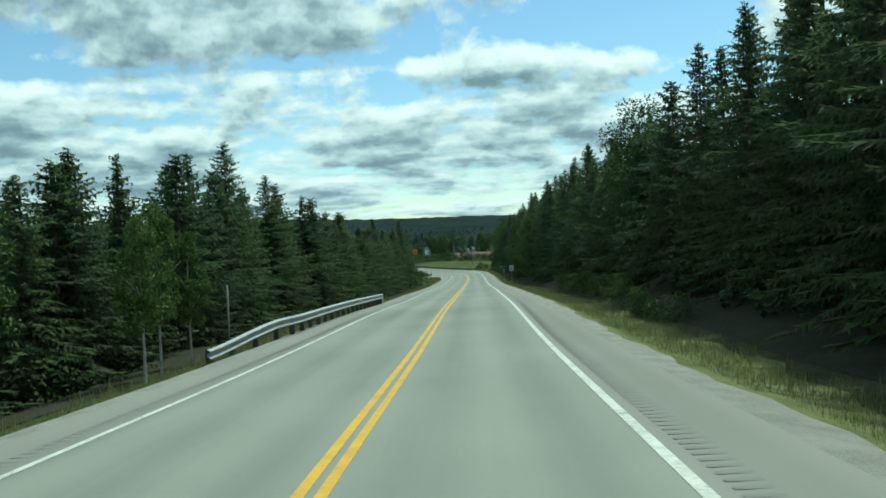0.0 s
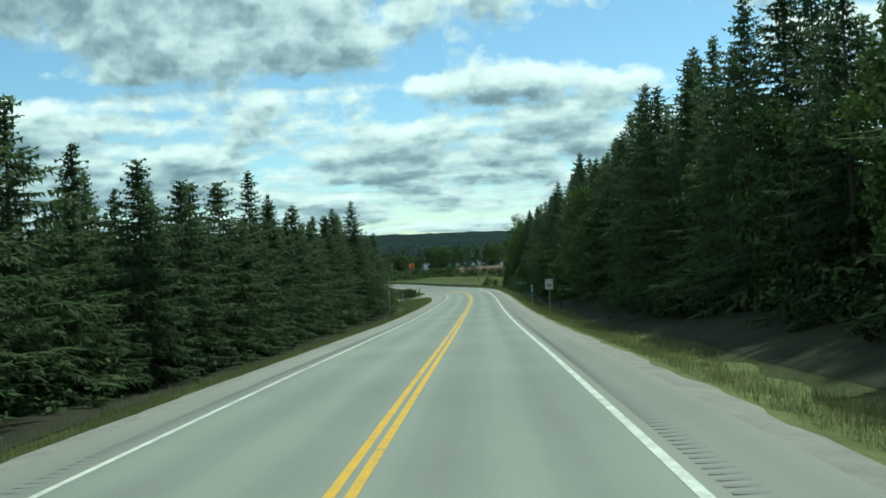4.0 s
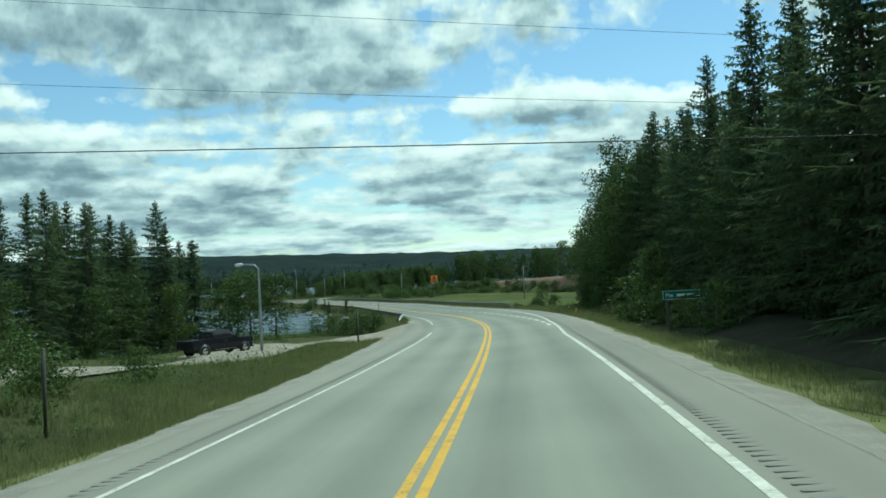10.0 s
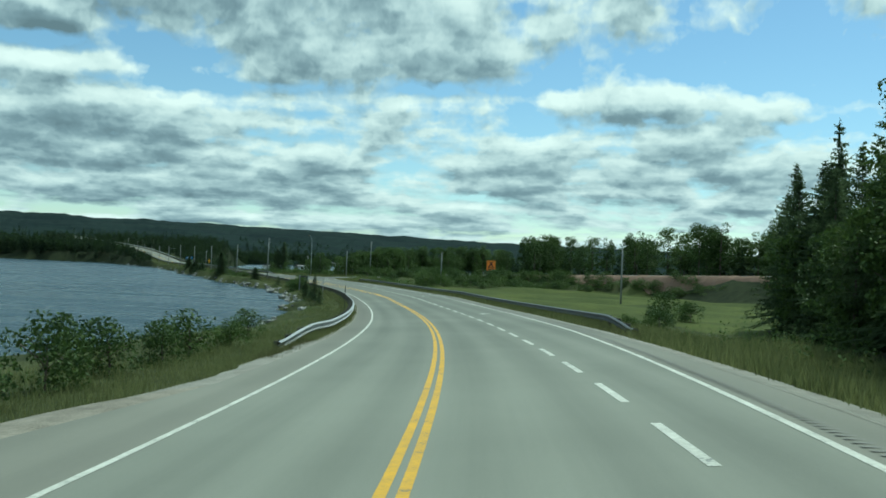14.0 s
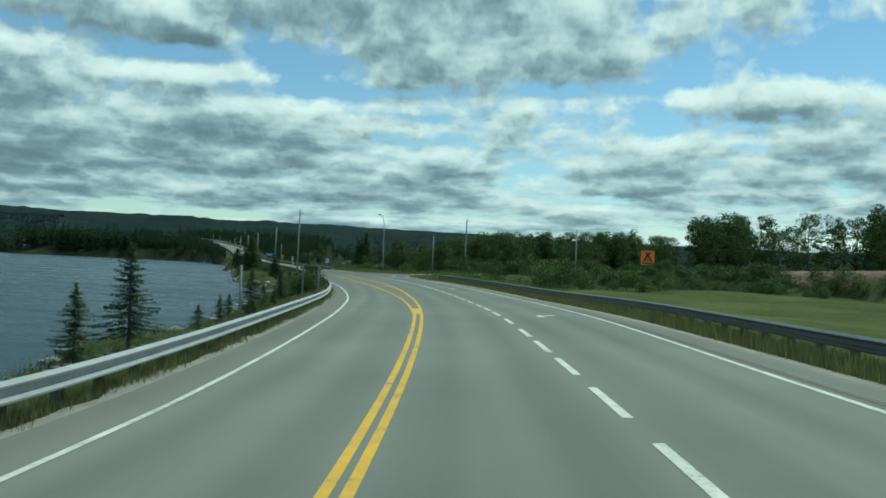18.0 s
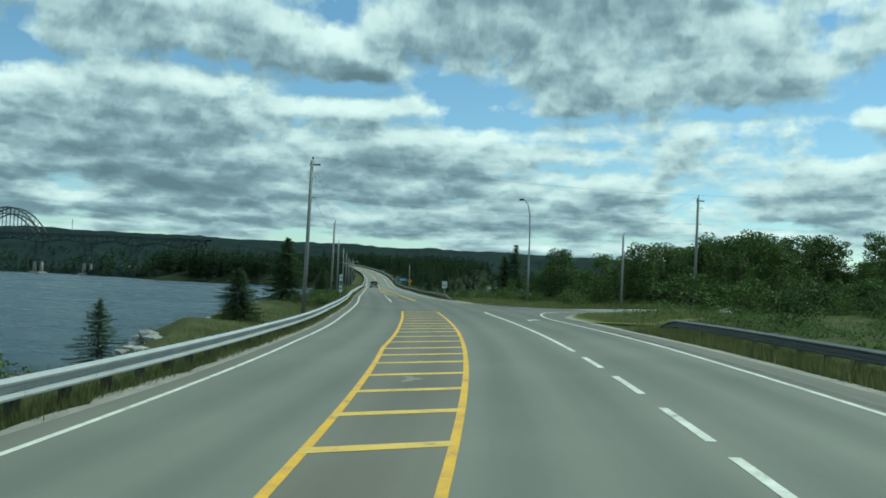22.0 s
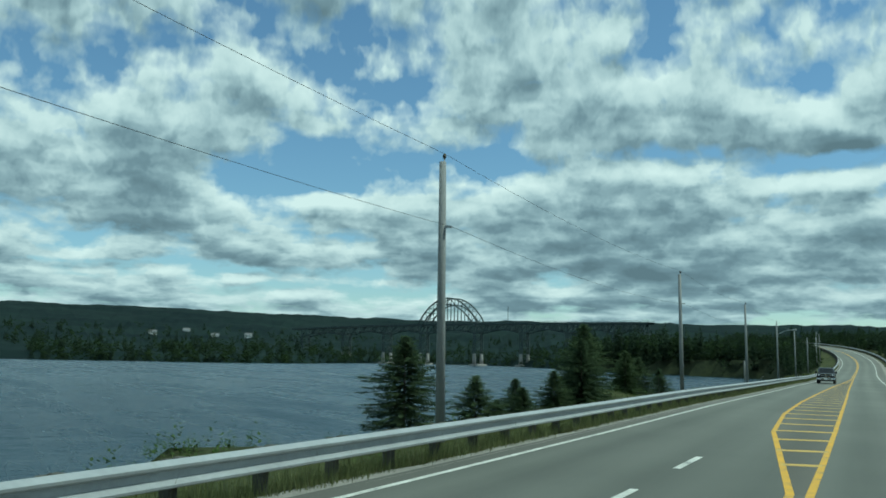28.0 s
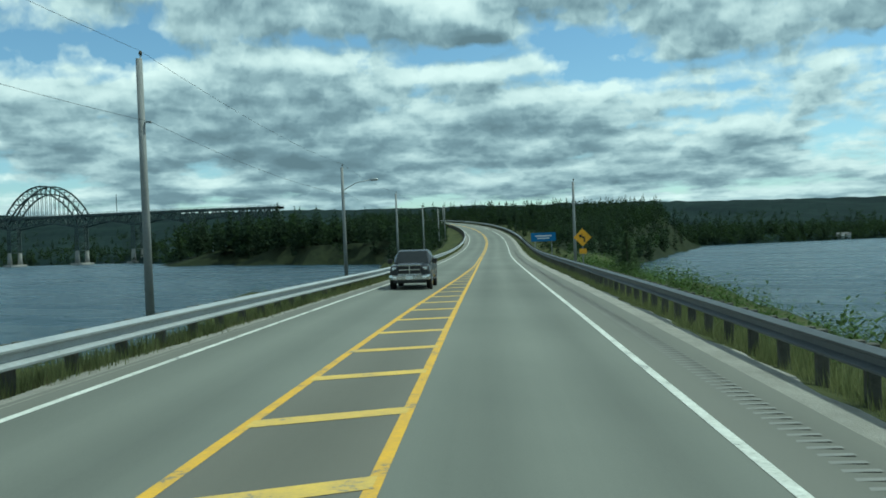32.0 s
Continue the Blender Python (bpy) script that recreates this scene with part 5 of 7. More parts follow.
def scattered():
    # beside the driveway and along the left bank
    for s, u, h in ((281, -29, 9.5), (275, -31, 9), (290, -28.5, 8), (295, -31, 8.5), (270, -34, 10), (262, -36, 9.5), (300, -36, 9), (286, -41, 11), (288, -31.6, 12.4), (284, -35, 11.0), (278, -38, 11.6), (292, -38, 10), (246, -31, 9), (238, -33, 10.5), (232, -27, 6), (228, -31, 6.5), (222, -24, 4), (300, -33, 7), (254, -34, 10), (266, -31, 9.5), (274, -33.5, 10.5), (279, -31.5, 9), (258, -32, 9), (262, -32.5, 10), (283, -33, 8.5)):
        plant("spruce", int(rng.integers(0, 5)), s, u, h + 3.2, "trees by the driveway", 1.1)
    for s, u, h in ((281.7, -21.4, 6.8), (281.8, -19.0, 6.2), (284, -23, 6.4)):
        plant("far_broad", 0, s, u, h, "trees by the driveway", 1.2, "bushy broadleaf tree leafy down to the ground")
    for s, u, h in ((276, -27, 6), (270, -30, 7), (262, -29, 5.5), (285, -25, 5.5), (250, -30, 5)):
        plant("far_broad", int(rng.integers(0, 2)), s, u, h, "trees by the driveway", 1.15)
    for s, u, h in ((214, -12, 1.2), (218, -14, 1.4), (222, -13, 1.5), (226, -15.5, 2.0), (231, -14, 1.6), (212, -16, 2.0), (219, -19.5, 3.4), (229, -20, 3.2), (286.5, -11.6, 2.3), (286.8, -13.2, 1.9), (289.5, -10.2, 2.0), (293, -11.5, 1.8), (297, -10.5, 1.8), (301, -10.4, 2.1), (305, -10.2, 1.8), (309, -9.8, 1.6), (314, -10.2, 1.9), (319, -9.6, 1.4), (325, -9.9, 1.6), (290, -16, 2.2), (296, -15, 1.8), (303, -15, 2.0), (311, -14, 1.7), (453, -9.8, 1.7), (456, -9.2, 1.5), (450, -9.6, 1.6), (447, -10.4, 1.4), (459, -9.8, 1.3), (448.5, -8.6, 2.6), (451, -8.5, 2.7), (453, -8.7, 2.3), (620, -11.4, 1.0), (624, -11.2, 0.9), (363.0, 25, 2.6), (361, 27, 2.0), (350, 19, 1.6), (353, 21, 2.0), (347, 17, 1.4), (357, 23, 1.6), (343, 15.5, 1.3), (368, 29, 1.8), (339, 14, 1.2), (372, 27, 1.2), (299, 15.6, 2.4), (296, 14.6, 2.6), (303, 17.5, 2.6), (290, 13.6, 2.2), (283, 13.2, 3.0), (257, 10.2, 3.2), (251, 10.6, 2.6), (244, 10.4, 2.0), (236, 10.2, 2.2)):
        plant("bush", int(rng.integers(0, 3)), s, u, h, "bank bushes", rng.uniform(0.9, 1.3))
    for s, u, h in ((402.4, -9.4, 1.5), (406.5, -9.8, 1.4), (409.7, -9.4, 1.3), (399.5, -9.7, 1.2), (413, -9.6, 1.5), (418.5, -9.8, 1.7), (421, -9.4, 1.5), (429, -9.8, 1.9), (426, -9.6, 2.8), (390, -9.6, 3.7), (384, -9.0, 2.4), (416, -10.2, 2.9), (468, -11.0, 2.6), (635.1, 8.9, 4.2), (686, 10.5, 3.3), (689, 11.5, 2.4), (629.9, 26.7, 11.2), (630.5, 24.4, 9.0), (613, 19.5, 4.0), (636, 25, 5.5)):
        plant("spruce", int(rng.integers(0, 5)), s, u, h, "shore spruces", 1.45)
    for s, u, h in ((494.3, -12.4, 3.2), (580.5, -12.2, 3.2), (587.2, -12.6, 2.7), (590, -12.8, 2.9), (591.4, -12.2, 2.2), (594, -13.5, 2.3), (593.5, -11.5, 2.0), (597.5, -11.4, 3.5), (599.0, -12.2, 2.4), (603.5, -13.0, 3.9), (609, -12.0, 2.6), (610.5, -12.4, 2.2), (612.5, -12.0, 2.7), (616.5, -11.5, 2.4)):
        plant("spruce", 5, s, u, h, "shore spruces", rng.uniform(1.3, 1.6), "short bushy spruce between guardrail and water")
    for k in range(34):
        plant("bush", int(rng.integers(0, 3)), rng.uniform(521, 566), rng.uniform(-12.0, -8.2), rng.uniform(0.7, 1.25), "shore bushes", rng.uniform(1.2, 1.8), "low dense bush between guardrail and water")
    plant("spruce", 5, 535.7, -13.9, 6.7, "shore spruces", 1.1, "broad solitary spruce between guardrail and water")
    # mixed trees behind the side road and past the junction
    for k in range(140):
        q = rng.uniform(0.32, 1.0)
        p = side_road(q)
        d = side_road(min(q + 0.02, 1.0)) - side_road(q - 0.02)
        n = np.array([-d[1], d[0]]) / np.hypot(d[0], d[1])
        off = rng.uniform(9, 38)
        plant("far_broad", int(rng.integers(0, 3)), 0, 0, rng.uniform(7.0, 11.0) * np.interp(q, [0.42, 0.435, 0.465, 0.48, 0.57, 0.6], [0.85, 0.5, 0.5, 0.82, 0.88, 1.3]), "trees behind the side road", rng.uniform(1.0, 1.3), xy=(p[0] + n[0] * off, p[1] + n[1] * off, p[2] - 0.6))
    for k in range(60):
        s, u = rng.uniform(538, 612), rng.uniform(17, 70)
        plant("far_broad", int(rng.integers(0, 3)), s, u, rng.uniform(3.0, 4.6) + 0.06 * (u - 17) + 2.2 * (s < 560), "trees past the junction", 1.15)
    for s, u, h in ((541, 23, 5.6), (544, 26, 6.4), (547, 29, 7.0), (543, 31, 6.6), (550, 33, 7.2), (540, 35, 7.4), (553, 27, 5.6), (552, 17.5, 4.2), (549, 15.5, 3.4), (556, 18.5, 4.8), (561, 19, 5.0), (547, 18.5, 4.4), (538, 24, 4.6), (536, 28, 5.2), (540, 20.5, 3.4)):
        plant("far_broad", int(rng.integers(0, 3)), s, u, h, "trees past the junction", 1.2)
    for k in range(40):
        s, u = rng.uniform(532, 650), rng.uniform(9.5, 16)
        if s < 612 and not 534 < s < 541:
            plant("bush", int(rng.integers(0, 3)), s, u, rng.uniform(0.9, 1.9), "bushes past the junction", 1.3)
    for k in range(18):
        plant("bush", int(rng.integers(0, 3)), rng.uniform(537, 556), rng.uniform(12.5, 22), rng.uniform(0.8, 1.7), "bushes past the junction", 1.3)


def bank_bushes():
    """The row of dark bushes along the foot of the side road's bank, and tall ones by the rail's end."""
    r = np.random.default_rng(21)
    k = 0.30
    while k < 0.93:
        for off in ((r.uniform(7.2, 9.5),) if r.random() < 0.75 else (r.uniform(5.5, 7.0), r.uniform(8.0, 10.0))):
            x, y = beside_side_road(np.array(k), np.array(off))
            s, u = near_road(x, y)
            plant("bush", int(r.integers(0, 3)), float(s[0]), float(u[0]), r.uniform(1.5, 2.9), "bank bushes", r.uniform(1.2, 1.7), "rounded dark green bush at the foot of the bank")
        k += r.uniform(0.006, 0.013)
    for s, u, h in ((477.7, 24.0, 3.4), (480.5, 26.5, 3.8), (475, 27.5, 3.0), (484, 25.0, 3.0), (497.9, 22.6, 2.2), (489, 27, 2.6), (512, 20.5, 3.6), (514, 23.5, 3.2), (533.6, 15.9, 2.0)):
        plant("bush", int(r.integers(0, 3)), s, u, h, "bank bushes", 1.25, "tall rounded bush beside the side road")
    # the scrub that fills the slope between meadow and side road
    count = 0
    while count < 75:
        s, u = r.uniform(481, 514), r.uniform(31, 72)
        p = place(s, u)
        if np.hypot(SIDE_FINE[:, 0] - p[0], SIDE_FINE[:, 1] - p[1]).min() > 6.0 and near_road(p[0], p[1])[0][0] < np.interp(u, [31, 50, 72], [514, 508, 498]):
            plant("bush", int(r.integers(0, 3)), s, u, r.uniform(0.9, 2.3), "slope bushes", r.uniform(1.2, 1.7), "rounded scrub bush on the slope below the side road")
            count += 1
    # rough grass below the rails
    rows = []
    for side, lo, hi, n, a, b in ((1, 318, 487, 13000, 0.9, 2.6), (-1, 308, 800, 6500, 0.25, 1.6), (1, 560, 800, 1800, 1.2, 3.4)):
        s, e = r.uniform(lo, hi, n), r.uniform(a, b, n)
        u = paved_left(s) - e if side < 0 else paved_right(s) + e
        h = r.uniform(0.35, 0.85, n) * {318: 1.1, 308: 0.75, 560: 0.55}[lo]
        rows.append(np.column_stack([place(s, u, ground(s, u)), r.uniform(0, 6.28, n), h * 1.3, h]))
    tagged(new("rail_grass", joined("rail_grass", TUFT, np.concatenate(rows), M_DRY)), "rough uncut grass below the guardrails", "grass", kind="stuff")


def far_woods():
    """Woods that no one could count: on the far end of the causeway, and across the water."""
    rows = {"s": [], "b": []}
    for n, s0, s1, u0, u1, h0, h1 in ((1200, 722, 1055, 9.5, 150, 0.5, 0.95), (420, 790, 900, 14, 70, 0.5, 0.8), (1700, 752, 1055, -140, -9.5, 0.5, 0.9), (260, 600, 760, 60, 220, 0.5, 0.85), (260, 380, 620, 100, 250, 0.7, 1.0)):
        s, u = rng.uniform(s0, s1, n), rng.uniform(0, 1, n)
        u = (u0 + (u1 - u0) * u ** 1.5) if u0 > 0 else (u1 + (u0 - u1) * u ** 1.5)
        z = ground(s, u)
        ok = z > WATER + 0.3
        p = place(s, u, z - 0.2)[ok]
        m = len(p)
        h = rng.uniform(h0, h1, m) * np.interp(np.abs(u[ok]), [10, 18], [0.6, 1.0]) * np.where((u[ok] > 0) & (u[ok] < 70), np.interp(s[ok], [722, 900], [0.55, 0.9]), np.interp(u[ok], [-140, -60, -20], [2.0, 1.8, 1.0]))
        q = np.column_stack([p, rng.uniform(0, 6.28, m), h * rng.uniform(0.95, 1.35, m), h])
        pick = rng.random(m) < 0.6
        rows["s"].append(q[pick])
        rows["b"].append(q[~pick])
    n = 3000
    az, k = rng.uniform(-8, 88, n), 0.010 + 0.30 * rng.random(n) ** 2.6
    az[:900] = rng.uniform(0, 40, 900)
    k[:900] = 0.008 + 0.05 * rng.random(900)
    p = hill_point(az, k)
    h = rng.uniform(0.7, 1.25, n)
    q = np.column_stack([p - [0, 0, 1.0], rng.uniform(0, 6.28, n), h * 1.4, h])
    pick = rng.random(n) < 0.4
    rows["s"].append(q[pick])
    rows["b"].append(q[~pick])
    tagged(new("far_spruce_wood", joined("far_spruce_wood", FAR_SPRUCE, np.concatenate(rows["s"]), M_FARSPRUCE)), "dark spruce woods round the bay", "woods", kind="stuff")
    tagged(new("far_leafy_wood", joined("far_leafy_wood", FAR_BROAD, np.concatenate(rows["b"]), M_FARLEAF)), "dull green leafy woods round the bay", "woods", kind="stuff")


def on_drive(s, u):
    """Whether a spot lies on the gravel driveway."""
    near = np.interp(s, [222, 240, 256, 261, 263.6, 264.6], [-20.2, -16.0, -13.4, -12.6, -12.0, -4.0])
    far = np.interp(s, [222, 255, 259, 270, 273.4, 279.7, 290, 296, 299], [-26, -20, -26, -26, -13.5, -11.4, -8.8, -7.2, -5.6])
    return (s > 222) & (s < 299) & (u < near) & (u > far)


def bank_scrub():
    """Low shrubs and tall weeds on the banks, too many to count."""
    rows = []
    for s0, s1, side, lo, hi, n, h0, h1 in ((320, 560, -1, 2.4, 10, 900, 0.18, 0.42), (520, 568, -1, 2.2, 11, 450, 0.14, 0.4), (565, 655, -1, 2.4, 16, 800, 0.2, 0.55), (655, 800, -1, 2.6, 11, 500, 0.16, 0.42), (640, 760, 1, 3.4, 13, 300, 0.14, 0.34), (628, 720, 1, 3.0, 6.5, 420, 0.45, 0.95), (545, 640, 1, 3.8, 26, 600, 0.4, 1.1), (529, 546, 1, 5.5, 30, 260, 0.3, 0.8), (194, 258, -1, 3.0, 20, 620, 0.22, 0.75), (274, 300, -1, 7, 22, 320, 0.25, 0.75), (288, 330, -1, 3.0, 20, 420, 0.12, 0.38), (262, 330, 1, 4.5, 11, 160, 0.4, 1.1), (470, 514, 1, 3.0, 16, 420, 0.3, 0.8), (345, 470, 1, 3.2, 7, 500, 0.2, 0.5), (482, 512, 1, 20, 60, 900, 0.35, 0.9)):
        s, e = rng.uniform(s0, s1, n), rng.uniform(lo, hi, n)
        u = paved_left(s) - e if side < 0 else paved_right(s) + e
        z = ground(s, u)
        ok = (z > WATER + 0.35) & ~on_drive(s, u)
        h = rng.uniform(h0, h1, n) * np.interp(e, [lo, lo + 2.5], [0.6, 1.0])
        rows.append(np.column_stack([place(s, u, z - 0.12), rng.uniform(0, 6.28, n), h * rng.uniform(0.9, 1.5, n), h])[ok])
    tagged(new("bank_scrub", joined("bank_scrub", WEED, np.concatenate(rows), M_SCRUB)), "low green shrubs and weeds on the banks", "shrubs", kind="stuff")


TUFT = grass_tuft()
forest()
bank_scrub()
undergrowth()
scattered()
bank_bushes()
far_woods()

# ---- guardrails ----
W_BEAM = [(0.0, 0.40), (0.11, 0.435), (0.12, 0.47), (0.0, 0.53), (0.0, 0.63), (0.11, 0.675), (0.12, 0.71), (0.0, 0.765)]
POST = box_mesh("post", (0.19, 0.17, 1.25), M_POST, (0, 0, 0.02), 0.015)
BLOCK = box_mesh("offset_block", (0.20, 0.15, 0.36), M_POST, (0, 0, 0), 0.012)


def guardrail(name, label, s0, s1, offset, facing, low_start=0.0, low_end=0.0, height=0.0, steel=None):
    """A W-beam rail on timber posts; facing is +1 when its front looks to larger u. The ends may dip to the ground over a few metres."""
    root = thing(name, place(s0, offset(s0)), label, "guardrail")
    inv = root.matrix_world.inverted()
    s = np.arange(s0, s1 + 0.01, 1.0)
    dip = np.zeros(len(s))
    if low_start:
        dip += 0.55 * smooth(1 - (s - s0) / low_start)
    if low_end:
        dip += 0.72 * smooth(1 - (s1 - s) / low_end)
    thick = 0.008
    loop = [(d + thick, z) for d, z in W_BEAM] + [(d - thick, z) for d, z in W_BEAM[::-1]]
    u0 = offset(s)
    rows = [place(s, u0 + facing * d, None, z - dip + height) for d, z in loop]
    v = np.stack(rows, 1)
    n, k = v.shape[0], v.shape[1]
    i, j = np.meshgrid(np.arange(n - 1), np.arange(k), indexing="ij")
    a, b = i * k + j, i * k + (j + 1) % k
    f = np.stack([a, b, b + k, a + k], -1).reshape(-1, 4)
    v = v.reshape(-1, 3) - np.array(root.location)
    part("beam", big_mesh("beam", v, f, steel or M_RAIL, False), root, "ribbed galvanised steel beam")
    for q in np.arange(s0 + 1.0, s1 - 0.5, 1.95):
        o = float(offset(q))
        p = place(q, o - facing * 0.30)
        drop = float(np.interp(q, s, dip))
        ob = part("post", POST, root)
        ob.matrix_world = Matrix.Translation((p[0], p[1], p[2] + 0.07 - drop + height)) @ Matrix.Rotation(float(along(ROAD_H, q)), 4, "Z")
        p = place(q, o - facing * 0.10)
        ob = part("offset_block", BLOCK, root)
        ob.matrix_world = Matrix.Translation((p[0], p[1], p[2] + 0.58 - drop + height)) @ Matrix.Rotation(float(along(ROAD_H, q)), 4, "Z")
    return root


guardrail("guardrail", "galvanised guardrail on timber posts below the spruces", 28.5, 74, lambda s: rail_left(s) - 1.2 * smooth((38 - s) / 9.5) - 0.5 * smooth((s - 68) / 6.0), 1, 7, 4)
guardrail("guardrail", "long galvanised guardrail along the water's edge", 316, 800, lambda s: rail_left(s) - 1.2 * smooth((327 - s) / 11.0), 1, 7, 0, -0.10)
guardrail("guardrail", "guardrail beside the meadow, darkened for its shaded front", 322, 487, lambda s: rail_right(s) + 0.8 * smooth((332 - s) / 10.0), -1, 7, 5, 0.0, M_RAIL_SHADED)
guardrail("guardrail", "guardrail along the causeway, darkened for its shaded front", 556, 800, lambda s: rail_right(s) + 0.3 * smooth((566 - s) / 8.0), -1, 8, 0, 0.0, M_RAIL_SHADED)
guardrail("guardrail", "far guardrail on the rising bend", 802, 1045, rail_left, 1)
guardrail("guardrail", "far guardrail on the rising bend", 802, 1045, rail_right, -1)


# ---- poles, lamps and wires ----
def utility_pole(s, u, height, label, lean=(0.0, 0.0), base_r=0.137, arm=False, can=False, street=False, dz=None):
    at = on_ground(s, u, 0.3)
    if dz is not None:
        at.z = float(along(ROAD_Z, s)) + dz - 0.3
    root = thing("utility_pole", at, label, "utility pole", "utility poles", turn=float(along(ROAD_H, s)))
    h = height + 0.3
    lx, ly = lean
    part("shaft", tube("shaft", [(0, 0, 0), (lx * 0.5, ly * 0.5, h * 0.5), (lx, ly, h)], [base_r, base_r * 0.86, base_r * 0.72], M_TIMBER, 10), root)
    pin = part("pin", tube("pin", [(lx + 0.05, ly, h - 0.2), (lx + 0.05, ly, h + 0.12)], [0.02, 0.02], M_STEEL, 6), root)
    part("insulator", tube("insulator", [(lx + 0.05, ly, h + 0.10), (lx + 0.05, ly, h + 0.17), (lx + 0.05, ly, h + 0.24)], [0.045, 0.06, 0.03], M_POST, 8), pin)
    part("bracket", box_mesh("bracket", (0.30, 0.08, 0.06), M_STEEL, (lx * 0.75 + 0.15, ly * 0.75, h * 0.76)), root)
    if arm:
        part("crossarm", box_mesh("crossarm", (0.7, 0.09, 0.11), M_TIMBER, (lx + 0.2, ly, h - 0.25), 0.01), root)
        part("ring", tube("ring", [(lx + 0.32 + 0.12 * math.cos(a), ly, h - 0.95 + 0.16 * math.sin(a)) for a in np.linspace(0, 5.2, 10)], [0.02] * 10, M_STEEL, 6), root)
    if can:
        c = part("transformer", tube("transformer", [(lx + 0.40, ly, h - 2.55), (lx + 0.40, ly, h - 2.5), (lx + 0.40, ly, h - 1.75), (lx + 0.40, ly, h - 1.68)], [0.2, 0.23, 0.23, 0.16], M_STEEL, 14), root, "grey transformer can")
        part("bushing", tube("bushing", [(lx + 0.40, ly, h - 1.7), (lx + 0.40, ly, h - 1.35)], [0.05, 0.03], M_POST, 8), c)
        part("cutout", tube("cutout", [(lx + 0.1, ly, h - 0.85), (lx + 0.55, ly, h - 0.8), (lx + 0.62, ly, h - 1.1), (lx + 0.72, ly, h - 0.7)], [0.025] * 4, M_STEEL, 6), root)
    if street:
        a = part("lamp_arm", tube("lamp_arm", [(lx, ly, h - 1.7), (lx + 1.0, ly, h - 1.15), (lx + 2.1, ly, h - 0.95)], [0.035, 0.03, 0.03], M_STEEL, 8), root)
        part("lamp_head", tube("lamp_head", [(lx + 1.95, ly, h - 0.98), (lx + 2.15, ly, h - 0.96), (lx + 2.55, ly, h - 0.95), (lx + 2.62, ly, h - 0.97)], [0.03, 0.09, 0.09, 0.03], M_STEEL, 8), a)
    m = root.matrix_world
    return m @ Vector((lx + 0.05, ly, h + 0.24)), m @ Vector((lx * 0.75 + 0.3, ly * 0.75, h * 0.76))


def wire_between(a, b, sag, label="thin black overhead cable", r=0.0055):
    n = 14
    pts = [a.lerp(b, k / n) - Vector((0, 0, sag * 4 * (k / n) * (1 - k / n))) for k in range(n + 1)]
    c = sum(pts, Vector()) / len(pts)
    root = new("overhead_cable", tube("overhead_cable", [p - c for p in pts], [r] * len(pts), M_WIRE, 5))
    root.matrix_world = Matrix.Translation(c)
    tagged(root, label, "cable", "overhead cables")


row = [(498, -8.95, 9.45, True), (538, -9.35, 7.9, False), (578, -9.77, 7.6, False), (614.5, -9.6, 7.7, False), (651, -9.45, 7.9, False), (688, -9.35, 7.65, False), (724, -9.3, 7.6, False), (760, -9.3, 7.6, False), (796, -9.3, 7.6, False), (832, -9.4, 7.6, False), (870, -9.4, 7.6, False)]
tops = [utility_pole(s, u, h, "weathered grey wooden utility pole behind the guardrail", lean=((0.12, 0.0) if k in (0, 1) else (-0.08, 0.0)), arm=a, street=(s == 688), dz=0.2 if s < 740 else None) for k, (s, u, h, a) in enumerate(row)]
for (a1, a2), (b1, b2) in zip(tops[1:], tops[2:]):
    wire_between(a1, b1, 0.35)
    wire_between(a2, b2, 0.4)
pd = utility_pole(516, 22.5, 9.1, "wooden utility pole beside the side road", lean=(0.1, 0), arm=True, dz=1.2)
pe = utility_pole(480, 28.5, 7.3, "wooden utility pole in the meadow bank", lean=(0.12, 0), dz=0.45)
pg = utility_pole(530, 20.2, 6.9, "wooden utility pole past the junction", dz=0.75)
pj = utility_pole(571, 24.0, 6.8, "wooden utility pole past the junction", dz=0.4)
pk = utility_pole(400, 34.0, 8.0, "wooden utility pole at the meadow's edge", dz=0.3)
utility_pole(696, 7.9, 6.9, "wooden utility pole behind the guardrail", dz=-0.2, base_r=0.13)
pa = utility_pole(220, -17.35, 11.0, "wooden utility pole with a transformer can", lean=(-0.05, 0), base_r=0.17, can=True, dz=0.55)
for a, b, sag in ((tops[0], tops[1], 0.35), (tops[0], pd, 0.4), (pd, pg, 0.3), (pd, pe, 0.5), (pe, pk, 0.7), (pg, pj, 0.5)):
    wire_between(a[0], b[0], sag)
wire_between(tops[0][1], pd[1], 0.3)
wire_between(tops[0][1], tops[1][1], 0.35)
wire_between(pa[0], Vector((24, 219.5, -1.9)), 0.15)
wire_between(Vector((pa[0].x, pa[0].y, 0.6)), Vector((24, 219.5, -3.2)), 0.15)
wire_between(Vector((pa[0].x, pa[0].y, -1.6)), Vector((24, 219.5, -3.3)), 0.1, r=0.016)


